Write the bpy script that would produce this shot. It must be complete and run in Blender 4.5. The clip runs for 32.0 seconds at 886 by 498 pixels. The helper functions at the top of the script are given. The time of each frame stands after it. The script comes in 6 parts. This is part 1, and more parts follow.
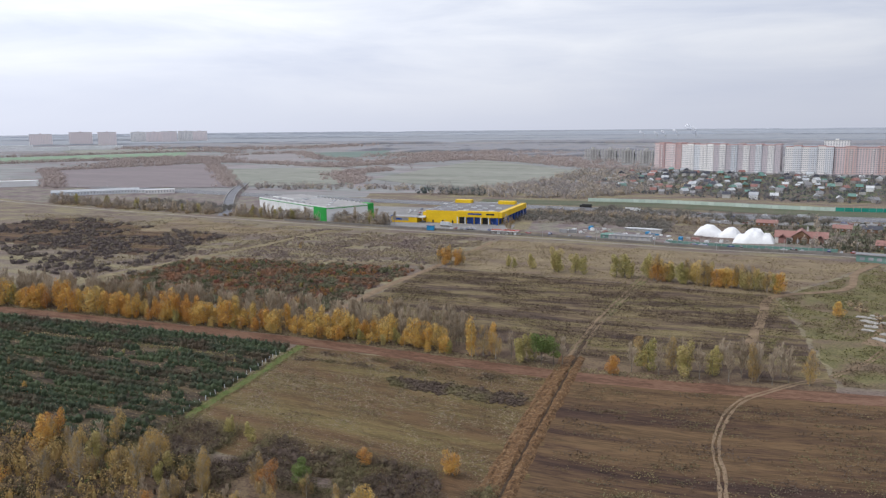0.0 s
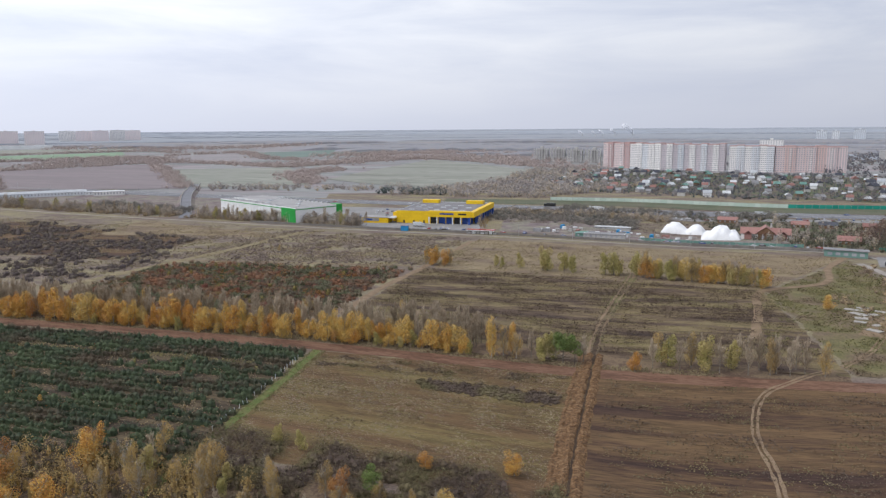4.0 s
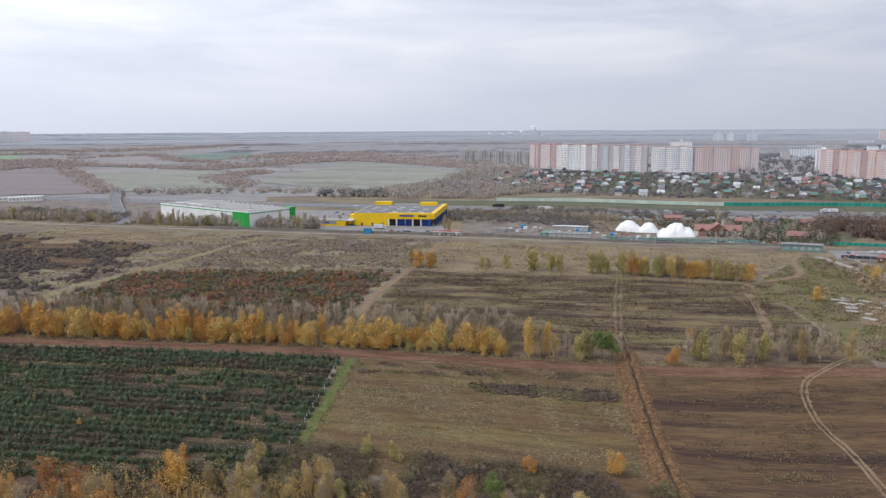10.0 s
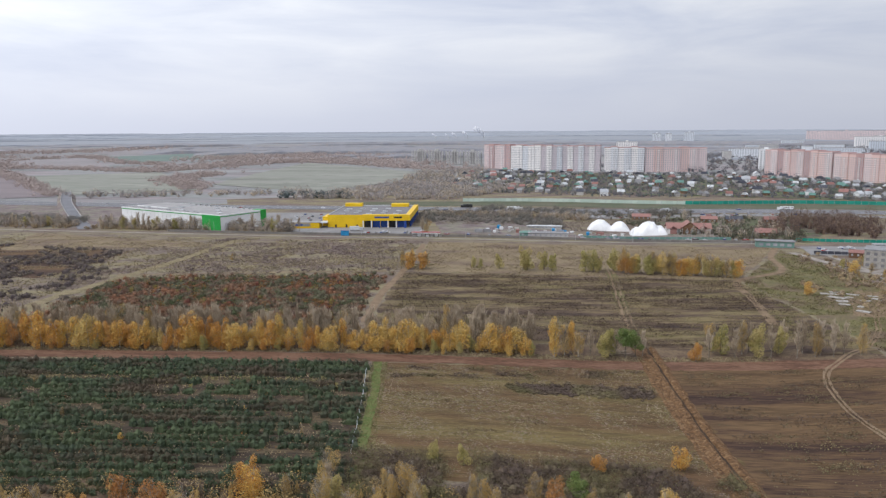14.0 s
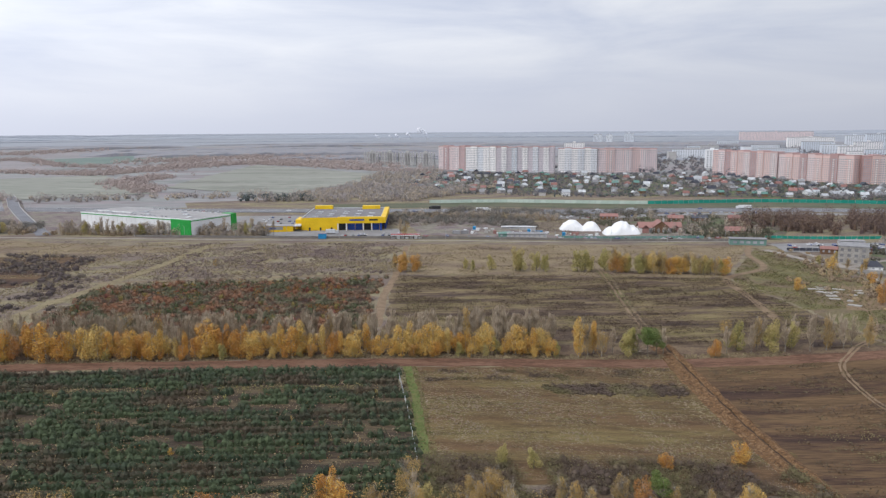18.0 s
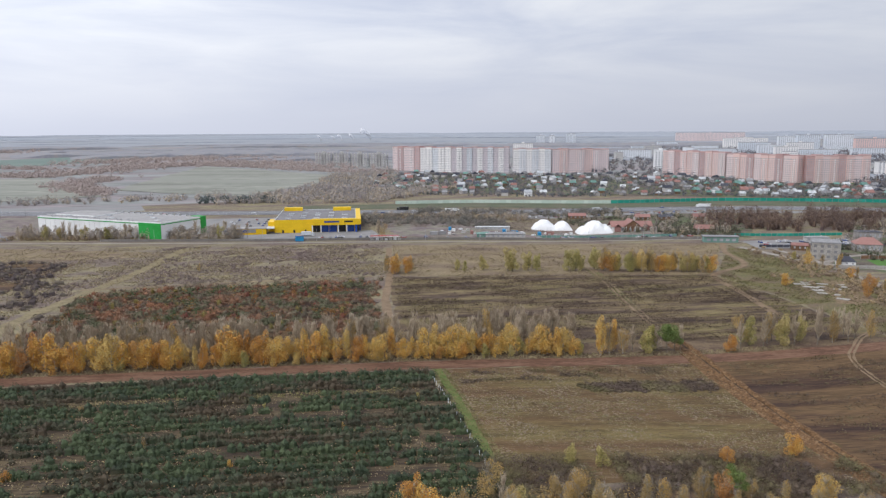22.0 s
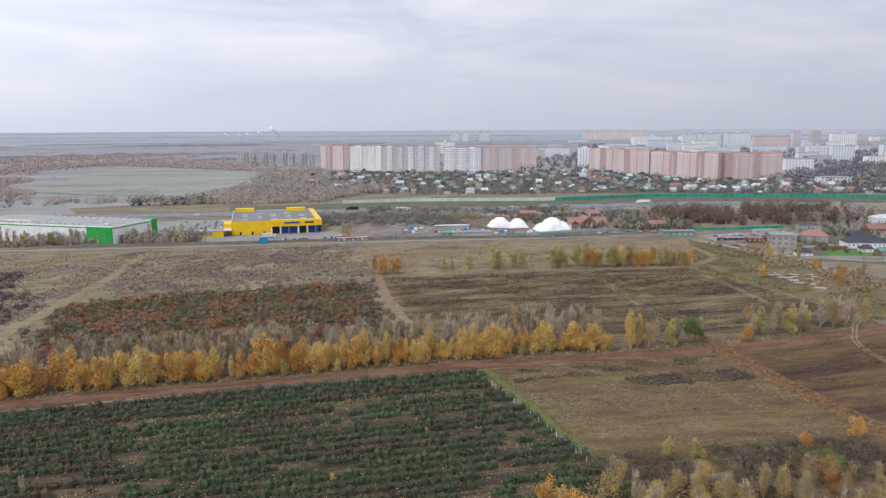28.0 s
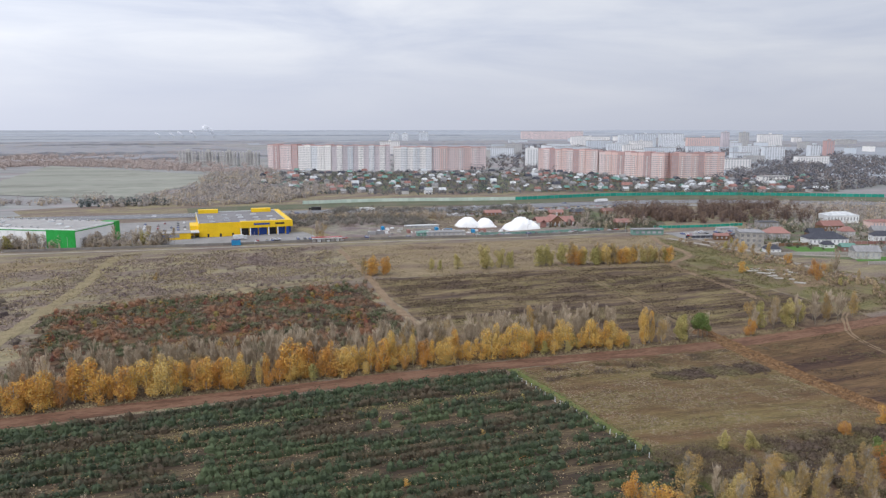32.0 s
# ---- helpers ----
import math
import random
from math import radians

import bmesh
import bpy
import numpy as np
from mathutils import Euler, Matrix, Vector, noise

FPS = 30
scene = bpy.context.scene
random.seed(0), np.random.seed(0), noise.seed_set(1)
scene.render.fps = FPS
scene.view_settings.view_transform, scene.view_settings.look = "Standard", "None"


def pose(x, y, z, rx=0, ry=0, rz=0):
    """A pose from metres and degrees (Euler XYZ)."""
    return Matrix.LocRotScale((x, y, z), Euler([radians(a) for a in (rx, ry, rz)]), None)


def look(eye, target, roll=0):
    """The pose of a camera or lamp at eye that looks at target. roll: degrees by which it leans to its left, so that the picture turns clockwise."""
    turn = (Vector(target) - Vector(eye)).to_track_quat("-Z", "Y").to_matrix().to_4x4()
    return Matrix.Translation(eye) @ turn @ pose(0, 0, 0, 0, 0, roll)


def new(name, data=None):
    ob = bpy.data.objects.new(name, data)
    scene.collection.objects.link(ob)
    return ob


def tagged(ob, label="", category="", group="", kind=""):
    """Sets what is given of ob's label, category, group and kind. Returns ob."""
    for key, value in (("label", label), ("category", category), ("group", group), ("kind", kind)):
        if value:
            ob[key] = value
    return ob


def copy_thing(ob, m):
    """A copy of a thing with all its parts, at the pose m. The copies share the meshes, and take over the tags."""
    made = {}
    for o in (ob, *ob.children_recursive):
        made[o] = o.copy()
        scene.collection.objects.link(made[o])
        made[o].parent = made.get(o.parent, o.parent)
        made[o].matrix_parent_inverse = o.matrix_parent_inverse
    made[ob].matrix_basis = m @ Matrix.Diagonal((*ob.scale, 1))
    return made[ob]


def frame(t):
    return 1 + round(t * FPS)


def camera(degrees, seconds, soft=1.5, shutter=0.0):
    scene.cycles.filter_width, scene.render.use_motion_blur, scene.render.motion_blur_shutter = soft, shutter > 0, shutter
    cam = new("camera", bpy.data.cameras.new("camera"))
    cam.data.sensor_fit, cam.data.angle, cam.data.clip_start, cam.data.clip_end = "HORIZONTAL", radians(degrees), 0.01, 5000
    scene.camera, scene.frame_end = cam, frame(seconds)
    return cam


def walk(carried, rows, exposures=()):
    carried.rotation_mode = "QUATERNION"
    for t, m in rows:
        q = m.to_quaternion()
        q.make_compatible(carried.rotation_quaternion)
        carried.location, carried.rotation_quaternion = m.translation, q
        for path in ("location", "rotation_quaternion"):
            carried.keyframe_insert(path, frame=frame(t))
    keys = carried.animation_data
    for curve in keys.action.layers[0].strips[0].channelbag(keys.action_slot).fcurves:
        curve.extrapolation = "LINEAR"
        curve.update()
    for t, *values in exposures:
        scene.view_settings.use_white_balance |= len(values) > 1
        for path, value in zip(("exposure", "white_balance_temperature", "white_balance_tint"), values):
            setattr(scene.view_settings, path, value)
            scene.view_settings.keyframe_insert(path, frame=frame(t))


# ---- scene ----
cam = camera(62.0, 32.0, soft=1.3)
ROWS = [
    (0.0, 0.01, 0.00, 80.46, 80.696, 0.498, -1.127),
    (0.5, -3.44, 0.01, 80.61, 80.682, 0.501, -1.714),
    (1.0, -7.52, 0.08, 80.70, 80.680, 0.509, -2.394),
    (1.5, -11.03, 0.21, 80.85, 80.661, 0.504, -2.980),
    (2.0, -14.82, 0.39, 81.02, 80.633, 0.502, -3.607),
    (2.5, -18.62, 0.55, 81.14, 80.629, 0.495, -4.213),
    (3.0, -22.44, 0.95, 81.24, 80.626, 0.472, -4.857),
    (3.5, -26.29, 1.35, 81.38, 80.606, 0.452, -5.492),
    (5.5, -42.66, 6.26, 80.83, 80.657, 0.427, -8.109),
    (6.0, -46.53, 6.94, 80.81, 80.677, 0.422, -8.736),
    (6.5, -50.37, 7.71, 80.85, 80.679, 0.407, -9.371),
    (7.0, -54.26, 8.58, 80.84, 80.673, 0.400, -10.018),
    (7.5, -58.15, 9.45, 80.86, 80.678, 0.378, -10.642),
    (8.0, -61.99, 10.37, 80.87, 80.686, 0.365, -11.278),
    (8.5, -65.85, 11.31, 80.90, 80.694, 0.365, -11.907),
    (9.0, -69.69, 12.29, 80.91, 80.695, 0.374, -12.537),
    (9.5, -73.54, 13.32, 80.92, 80.696, 0.367, -13.154),
    (10.0, -77.35, 14.35, 80.95, 80.699, 0.360, -13.772),
    (10.5, -81.20, 15.44, 81.00, 80.703, 0.354, -14.390),
    (11.0, -84.96, 16.63, 81.03, 80.709, 0.359, -15.000),
    (11.5, -88.78, 17.80, 81.08, 80.705, 0.354, -15.619),
    (12.0, -92.55, 19.11, 81.09, 80.704, 0.349, -16.239),
    (12.5, -96.32, 20.49, 81.11, 80.713, 0.344, -16.868),
    (13.0, -100.01, 21.81, 81.16, 80.713, 0.375, -17.464),
    (13.5, -103.80, 23.23, 81.17, 80.724, 0.363, -18.073),
    (14.0, -107.46, 24.65, 81.17, 80.725, 0.365, -18.665),
    (14.5, -111.18, 26.20, 81.24, 80.739, 0.374, -19.279),
    (16.5, -125.42, 32.65, 81.59, 80.739, 0.335, -21.655),
    (17.0, -129.33, 34.32, 81.58, 80.769, 0.360, -22.304),
    (17.5, -132.77, 35.81, 81.59, 80.777, 0.363, -22.900),
    (18.0, -136.59, 37.68, 81.59, 80.790, 0.385, -23.570),
    (18.5, -139.97, 39.31, 81.55, 80.799, 0.380, -24.156),
    (19.0, -143.76, 41.28, 81.57, 80.813, 0.367, -24.792),
    (19.5, -147.02, 43.00, 81.59, 80.824, 0.382, -25.382),
    (20.0, -150.75, 45.06, 81.56, 80.830, 0.356, -26.038),
    (20.5, -154.03, 46.81, 81.58, 80.821, 0.354, -26.606),
    (21.0, -157.72, 48.90, 81.63, 80.828, 0.350, -27.247),
    (21.5, -160.99, 50.77, 81.71, 80.814, 0.331, -27.855),
    (22.0, -164.70, 52.94, 81.77, 80.813, 0.327, -28.497),
    (22.5, -167.88, 54.85, 81.82, 80.818, 0.302, -29.076),
    (23.0, -171.50, 57.09, 81.89, 80.800, 0.314, -29.742),
    (23.5, -174.64, 59.05, 81.90, 80.797, 0.318, -30.327),
    (24.0, -178.25, 61.44, 81.93, 80.792, 0.307, -31.002),
    (24.5, -181.41, 63.56, 82.00, 80.771, 0.310, -31.589),
    (25.0, -184.97, 65.99, 82.03, 80.767, 0.310, -32.258),
    (25.5, -188.10, 68.10, 82.07, 80.746, 0.303, -32.835),
    (27.5, -200.92, 78.10, 82.21, 80.633, 0.284, -35.369),
    (28.0, -204.39, 80.80, 82.23, 80.640, 0.254, -36.079),
    (28.5, -207.42, 83.10, 82.22, 80.610, 0.226, -36.701),
    (29.0, -210.80, 85.96, 82.21, 80.590, 0.203, -37.425),
    (29.5, -213.68, 88.59, 82.19, 80.582, 0.163, -38.047),
    (30.0, -216.92, 91.61, 82.16, 80.593, 0.122, -38.741),
    (30.5, -219.78, 94.18, 82.20, 80.587, 0.081, -39.355),
    (31.0, -223.11, 97.06, 82.25, 80.582, 0.055, -40.074),
    (31.5, -225.96, 99.65, 82.32, 80.600, 0.020, -40.702),
    (32.0, -229.10, 102.66, 82.30, 80.608, -0.016, -41.412),
]
walk(cam, [(t, pose(x, y, z, rx, ry, rz)) for t, x, y, z, rx, ry, rz in ROWS], [(0.0, 0.0), (10.0, 0.03), (20.0, 0.06), (32.0, 0.14)])

# ---- sky, sun ----
world = bpy.data.worlds.new("overcast_sky")
scene.world = world
world.use_nodes = True
wn, wl = world.node_tree.nodes, world.node_tree.links
for n_ in list(wn):
    wn.remove(n_)
sky = wn.new("ShaderNodeTexSky")
sky.sky_type, sky.sun_disc = "NISHITA", False
sky.sun_elevation, sky.sun_rotation = radians(52), radians(-97)
sky.dust_density, sky.air_density = 3.0, 1.0
sky_gain = wn.new("ShaderNodeVectorMath")
sky_gain.operation = "SCALE"
sky_gain.inputs["Scale"].default_value = 0.09
wl.new(sky.outputs[0], sky_gain.inputs[0])
tc = wn.new("ShaderNodeTexCoord")
mp = wn.new("ShaderNodeMapping")
mp.inputs["Scale"].default_value = (1.6, 1.6, 9.0)
mp.inputs["Rotation"].default_value = (0.0, 0.06, 0.4)
wl.new(tc.outputs["Generated"], mp.inputs[0])
cn = wn.new("ShaderNodeTexNoise")
cn.inputs["Scale"].default_value, cn.inputs["Detail"].default_value, cn.inputs["Roughness"].default_value = 1.7, 7.0, 0.55
cn.inputs["Distortion"].default_value = 0.4
wl.new(mp.outputs[0], cn.inputs["Vector"])
cr = wn.new("ShaderNodeValToRGB")
cr.color_ramp.elements[0].position, cr.color_ramp.elements[1].position = 0.33, 0.66
cr.color_ramp.elements[0].color = (0.71, 0.77, 0.93, 1)
cr.color_ramp.elements[1].color = (1.02, 1.05, 1.12, 1)
wl.new(cn.outputs["Fac"], cr.inputs[0])
# paler, greyer layer of cloud low over the horizon
sep = wn.new("ShaderNodeSeparateXYZ")
wl.new(tc.outputs["Generated"], sep.inputs[0])
low = wn.new("ShaderNodeMapRange")
low.inputs["From Min"].default_value, low.inputs["From Max"].default_value = 0.0, 0.13
low.inputs["To Min"].default_value, low.inputs["To Max"].default_value = 1.0, 0.0
wl.new(sep.outputs["Z"], low.inputs[0])
lm = wn.new("ShaderNodeMix")
lm.data_type = "RGBA"
lm.inputs["B"].default_value = (0.69, 0.73, 0.86, 1)
wl.new(low.outputs[0], lm.inputs["Factor"])
wl.new(cr.outputs[0], lm.inputs["A"])
cm = wn.new("ShaderNodeMix")
cm.data_type = "RGBA"
cm.inputs["Factor"].default_value = 0.93
wl.new(sky_gain.outputs[0], cm.inputs["A"])
wl.new(lm.outputs["Result"], cm.inputs["B"])
bg = wn.new("ShaderNodeBackground")
side = wn.new("ShaderNodeMapRange")
side.inputs["From Min"].default_value, side.inputs["From Max"].default_value = -0.7, 1.0
side.inputs["To Min"].default_value, side.inputs["To Max"].default_value = 1.17, 0.66
wl.new(sep.outputs["X"], side.inputs[0])
glow = wn.new("ShaderNodeVectorMath")
glow.operation = "SCALE"
wl.new(cm.outputs["Result"], glow.inputs[0])
wl.new(side.outputs[0], glow.inputs["Scale"])
wl.new(glow.outputs[0], bg.inputs[0])
bg.inputs[1].default_value = 1.04
wo = wn.new("ShaderNodeOutputWorld")
wl.new(bg.outputs[0], wo.inputs[0])

sun_data = bpy.data.lights.new("sun", "SUN")
sun_data.energy, sun_data.angle, sun_data.color = 1.45, radians(22), (1.0, 0.96, 0.90)
sun = new("sun", sun_data)
sun.matrix_world = look((0, 0, 320), (250, 30, 0))

# ---- materials ----


def mat(name, cols, size=4.0, fine=0.4, rough=0.9, bump=0.0, stretch=(1, 1, 1), turn=0.0, rand=0.0, metal=0.0, spec=0.25, mix=0.5, shed=False, patch=None, span=25.0, edge=0.06):
    """Procedural surface: colours ramped over two scales of noise, with grain, relief and a shift for each object."""
    m = bpy.data.materials.new(name)
    m.use_nodes = True
    nt = m.node_tree
    bs = nt.nodes["Principled BSDF"]
    bs.inputs["Roughness"].default_value, bs.inputs["Metallic"].default_value = rough, metal
    bs.inputs["Specular IOR Level"].default_value = spec
    t = nt.nodes.new("ShaderNodeTexCoord")
    mpn = nt.nodes.new("ShaderNodeMapping")
    mpn.vector_type = "TEXTURE"
    mpn.inputs["Rotation"].default_value = (0, 0, radians(-turn))
    mpn.inputs["Scale"].default_value = [1.0 / q for q in stretch]
    nt.links.new(t.outputs["Object"], mpn.inputs[0])
    big = nt.nodes.new("ShaderNodeTexNoise")
    big.inputs["Scale"].default_value, big.inputs["Detail"].default_value = 1.0 / size, 5.0
    small = nt.nodes.new("ShaderNodeTexNoise")
    small.inputs["Scale"].default_value, small.inputs["Detail"].default_value = 1.0 / fine, 3.0
    nt.links.new(mpn.outputs[0], big.inputs["Vector"])
    nt.links.new(mpn.outputs[0], small.inputs["Vector"])
    mx = nt.nodes.new("ShaderNodeMix")
    mx.inputs["Factor"].default_value = 1 - mix
    nt.links.new(big.outputs["Fac"], mx.inputs["A"])
    nt.links.new(small.outputs["Fac"], mx.inputs["B"])
    fac = mx.outputs["Result"]
    if rand:
        oi = nt.nodes.new("ShaderNodeObjectInfo")
        ad = nt.nodes.new("ShaderNodeMath")
        ad.operation = "MULTIPLY_ADD"
        ad.inputs[1].default_value, ad.inputs[2].default_value = rand, -rand / 2
        nt.links.new(oi.outputs["Random"], ad.inputs[0])
        a2 = nt.nodes.new("ShaderNodeMath")
        nt.links.new(ad.outputs[0], a2.inputs[0])
        nt.links.new(fac, a2.inputs[1])
        fac = a2.outputs[0]
    if shed:
        ge = nt.nodes.new("ShaderNodeNewGeometry")
        ad = nt.nodes.new("ShaderNodeMath")
        ad.operation = "MULTIPLY_ADD"
        ad.inputs[1].default_value, ad.inputs[2].default_value = 0.14, -0.07
        nt.links.new(ge.outputs["Random Per Island"], ad.inputs[0])
        a2 = nt.nodes.new("ShaderNodeMath")
        nt.links.new(ad.outputs[0], a2.inputs[0])
        nt.links.new(fac, a2.inputs[1])
        fac = a2.outputs[0]
    ramp = nt.nodes.new("ShaderNodeValToRGB")
    el = ramp.color_ramp.elements
    k = len(cols)
    for i, c in enumerate(cols):
        pos = 0.425 + 0.15 * (i / max(1, k - 1))
        e = el[i] if i < 2 else el.new(pos)
        e.position = pos
        e.color = (*c, 1)
    nt.links.new(fac, ramp.inputs[0])
    tint = ramp.outputs[0]
    if patch:
        wide = nt.nodes.new("ShaderNodeTexNoise")
        wide.inputs["Scale"].default_value, wide.inputs["Detail"].default_value, wide.inputs["Roughness"].default_value = 1.0 / span, 6.0, 0.62
        nt.links.new(mpn.outputs[0], wide.inputs["Vector"])
        for i, c in enumerate(patch):
            r2 = nt.nodes.new("ShaderNodeMapRange")
            lo = (0.53, 0.36)[i % 2] if len(patch) > 1 else 0.5
            a_, b_ = (lo - edge / 2, lo + edge / 2) if i % 2 == 0 else (lo + edge * 1.2, lo + edge * 0.2)
            r2.inputs["From Min"].default_value, r2.inputs["From Max"].default_value = a_, b_
            nt.links.new(wide.outputs["Fac"], r2.inputs[0])
            p2 = nt.nodes.new("ShaderNodeMix")
            p2.data_type = "RGBA"
            nt.links.new(r2.outputs[0], p2.inputs["Factor"])
            nt.links.new(tint, p2.inputs["A"])
            shade = nt.nodes.new("ShaderNodeValToRGB")
            se = shade.color_ramp.elements
            se[0].position, se[1].position = 0.42, 0.58
            se[0].color, se[1].color = (*[q * 0.72 for q in c], 1), (*[q * 1.28 for q in c], 1)
            nt.links.new(fac, shade.inputs[0])
            nt.links.new(shade.outputs[0], p2.inputs["B"])
            tint = p2.outputs["Result"]
    nt.links.new(tint, bs.inputs["Base Color"])
    if bump:
        b = nt.nodes.new("ShaderNodeBump")
        b.inputs["Strength"].default_value, b.inputs["Distance"].default_value = 0.6, bump
        nt.links.new(small.outputs["Fac"], b.inputs["Height"])
        nt.links.new(b.outputs[0], bs.inputs["Normal"])
    return m


ROADTURN = 21.0   # the fields lie along the dirt road
M = {}
M["meadow"] = mat("meadow", [(0.138, 0.110, 0.092), (0.187, 0.152, 0.121), (0.231, 0.189, 0.138), (0.165, 0.141, 0.103), (0.204, 0.167, 0.128)], 6, 0.6, bump=0.3, stretch=(0.4, 1.2, 1), turn=ROADTURN, patch=[(0.215, 0.185, 0.112), (0.156, 0.119, 0.103)], span=24, edge=0.14, mix=0.36)
M["stubble"] = mat("stubble", [(0.083, 0.052, 0.025), (0.147, 0.096, 0.041), (0.109, 0.077, 0.033), (0.185, 0.127, 0.057), (0.118, 0.080, 0.035)], 3.5, 0.5, bump=0.25, stretch=(0.14, 1.2, 1), turn=ROADTURN, mix=0.5, patch=[(0.135, 0.101, 0.043), (0.106, 0.063, 0.033)], span=16, edge=0.2)
M["darksoil"] = mat("dark_soil", [(0.053, 0.030, 0.021), (0.077, 0.043, 0.028), (0.103, 0.061, 0.032), (0.067, 0.038, 0.026), (0.120, 0.072, 0.037)], 5, 0.7, bump=0.2, stretch=(0.12, 1.2, 1), turn=ROADTURN, patch=[(0.116, 0.072, 0.037), (0.047, 0.027, 0.021)], span=13, edge=0.14, mix=0.36)
M["stripe"] = mat("overgrown_rows", [(0.080, 0.052, 0.038), (0.119, 0.082, 0.054), (0.160, 0.116, 0.069), (0.104, 0.071, 0.050)], 3.0, 0.8, bump=0.3, stretch=(0.16, 1.0, 1), turn=ROADTURN, mix=0.42, patch=[(0.172, 0.136, 0.071), (0.058, 0.039, 0.032)], span=8, edge=0.12)
M["drygrass"] = mat("dry_grass", [(0.163, 0.118, 0.074), (0.246, 0.191, 0.123), (0.205, 0.156, 0.100), (0.153, 0.118, 0.074)], 7, 0.7, bump=0.25, stretch=(0.4, 1.2, 1), turn=ROADTURN, patch=[(0.219, 0.172, 0.107), (0.153, 0.112, 0.082)], span=20, edge=0.12, mix=0.36)
M["greengrass"] = mat("rough_green_grass", [(0.114, 0.095, 0.049), (0.158, 0.132, 0.068), (0.132, 0.110, 0.055), (0.185, 0.148, 0.085)], 7, 0.7, bump=0.25, patch=[(0.136, 0.125, 0.056), (0.145, 0.107, 0.072)], span=20, edge=0.14, mix=0.36)
M["verge"] = mat("green_verge", [(0.075, 0.115, 0.03), (0.115, 0.15, 0.045), (0.14, 0.14, 0.055)], 3, 0.6, bump=0.1)
M["reddirt"] = mat("red_dirt", [(0.10, 0.052, 0.034), (0.15, 0.08, 0.052), (0.19, 0.11, 0.074)], 5, 0.7, bump=0.08, stretch=(0.3, 1.5, 1), turn=ROADTURN)
M["ochre"] = mat("ochre_spoil", [(0.073, 0.040, 0.021), (0.172, 0.096, 0.045), (0.112, 0.062, 0.030), (0.224, 0.138, 0.073)], 1.3, 0.5, bump=0.35)
M["ditch"] = mat("dark_ditch_soil", [(0.038, 0.025, 0.017), (0.075, 0.048, 0.03)], 2, 0.4, bump=0.1)
M["path"] = mat("trodden_path", [(0.17, 0.118, 0.076), (0.25, 0.18, 0.118)], 5, 0.6, bump=0.05)
M["grasspath"] = mat("trodden_grass", [(0.16, 0.13, 0.075), (0.22, 0.185, 0.105), (0.25, 0.20, 0.125)], 4, 0.6, bump=0.1)
# bluish cast of the highway grey is painted haze
M["asphalt"] = mat("hazed_worn_asphalt", [(0.159, 0.162, 0.179), (0.205, 0.208, 0.230)], 12, 0.5, rough=0.85)
M["roadgrey"] = mat("dusty_road", [(0.26, 0.235, 0.21), (0.34, 0.31, 0.28)], 9, 0.5, rough=0.9)
M["croprow"] = mat("crop_leaves", [(0.034, 0.052, 0.034), (0.046, 0.070, 0.043), (0.060, 0.086, 0.047), (0.052, 0.072, 0.042)], 4, 0.9, rough=0.7, stretch=(0.5, 1.2, 1), turn=ROADTURN, shed=True, mix=0.6, patch=[(0.066, 0.088, 0.044), (0.086, 0.066, 0.044)], span=14, edge=0.12)
M["cropsoil"] = mat("crop_soil", [(0.045, 0.033, 0.025), (0.075, 0.055, 0.036), (0.125, 0.095, 0.056)], 6, 0.7, bump=0.1, stretch=(0.2, 1.2, 1), turn=ROADTURN)
M["bark"] = mat("grey_bark", [(0.12, 0.10, 0.08), (0.30, 0.27, 0.23)], 1.0, 0.2, rough=0.9, rand=0.1)
M["birch"] = mat("birch_bark", [(0.16, 0.14, 0.12), (0.50, 0.47, 0.42)], 0.8, 0.15, rough=0.8, rand=0.1)
M["twig"] = mat("bare_twigs", [(0.34, 0.275, 0.20), (0.45, 0.375, 0.285), (0.55, 0.465, 0.36)], 3, 0.6, rand=0.2, shed=True)
M["gold"] = mat("golden_leaves", [(0.45, 0.215, 0.054), (0.60, 0.33, 0.07), (0.70, 0.45, 0.105), (0.52, 0.38, 0.135)], 3.5, 0.7, rough=0.65, rand=0.30, shed=True)
M["amber"] = mat("burnt_orange_leaves", [(0.33, 0.15, 0.05), (0.42, 0.20, 0.062), (0.48, 0.27, 0.085)], 3.5, 0.7, rough=0.65, rand=0.3, shed=True)
M["tan"] = mat("fading_leaves", [(0.32, 0.215, 0.085), (0.42, 0.295, 0.12), (0.375, 0.295, 0.125), (0.48, 0.31, 0.10)], 3.5, 0.7, rough=0.7, rand=0.28, shed=True)
M["green"] = mat("green_leaves", [(0.10, 0.15, 0.04), (0.17, 0.215, 0.065)], 2.5, 0.6, rough=0.65, rand=0.2, shed=True)
M["lime"] = mat("yellow_green_leaves", [(0.30, 0.275, 0.10), (0.43, 0.38, 0.13), (0.40, 0.32, 0.14)], 2.5, 0.6, rough=0.65, rand=0.2, shed=True)
M["darkbush"] = mat("dark_shrubs", [(0.156, 0.124, 0.116), (0.216, 0.174, 0.154), (0.282, 0.234, 0.180)], 10, 1.2, shed=True, patch=[(0.252, 0.214, 0.150), (0.180, 0.138, 0.130)], span=30, edge=0.16)
M["redbush"] = mat("mixed_shrubs", [(0.125, 0.092, 0.08), (0.16, 0.12, 0.098), (0.14, 0.122, 0.08), (0.185, 0.138, 0.108)], 5, 1.2, shed=True, mix=0.6, patch=[(0.23, 0.115, 0.068), (0.115, 0.118, 0.07)], span=14, edge=0.14)
M["brownwood"] = mat("russet_wood", [(0.100, 0.074, 0.072), (0.136, 0.098, 0.088), (0.184, 0.128, 0.096)], 12, 2.5, shed=True, rand=0.15)
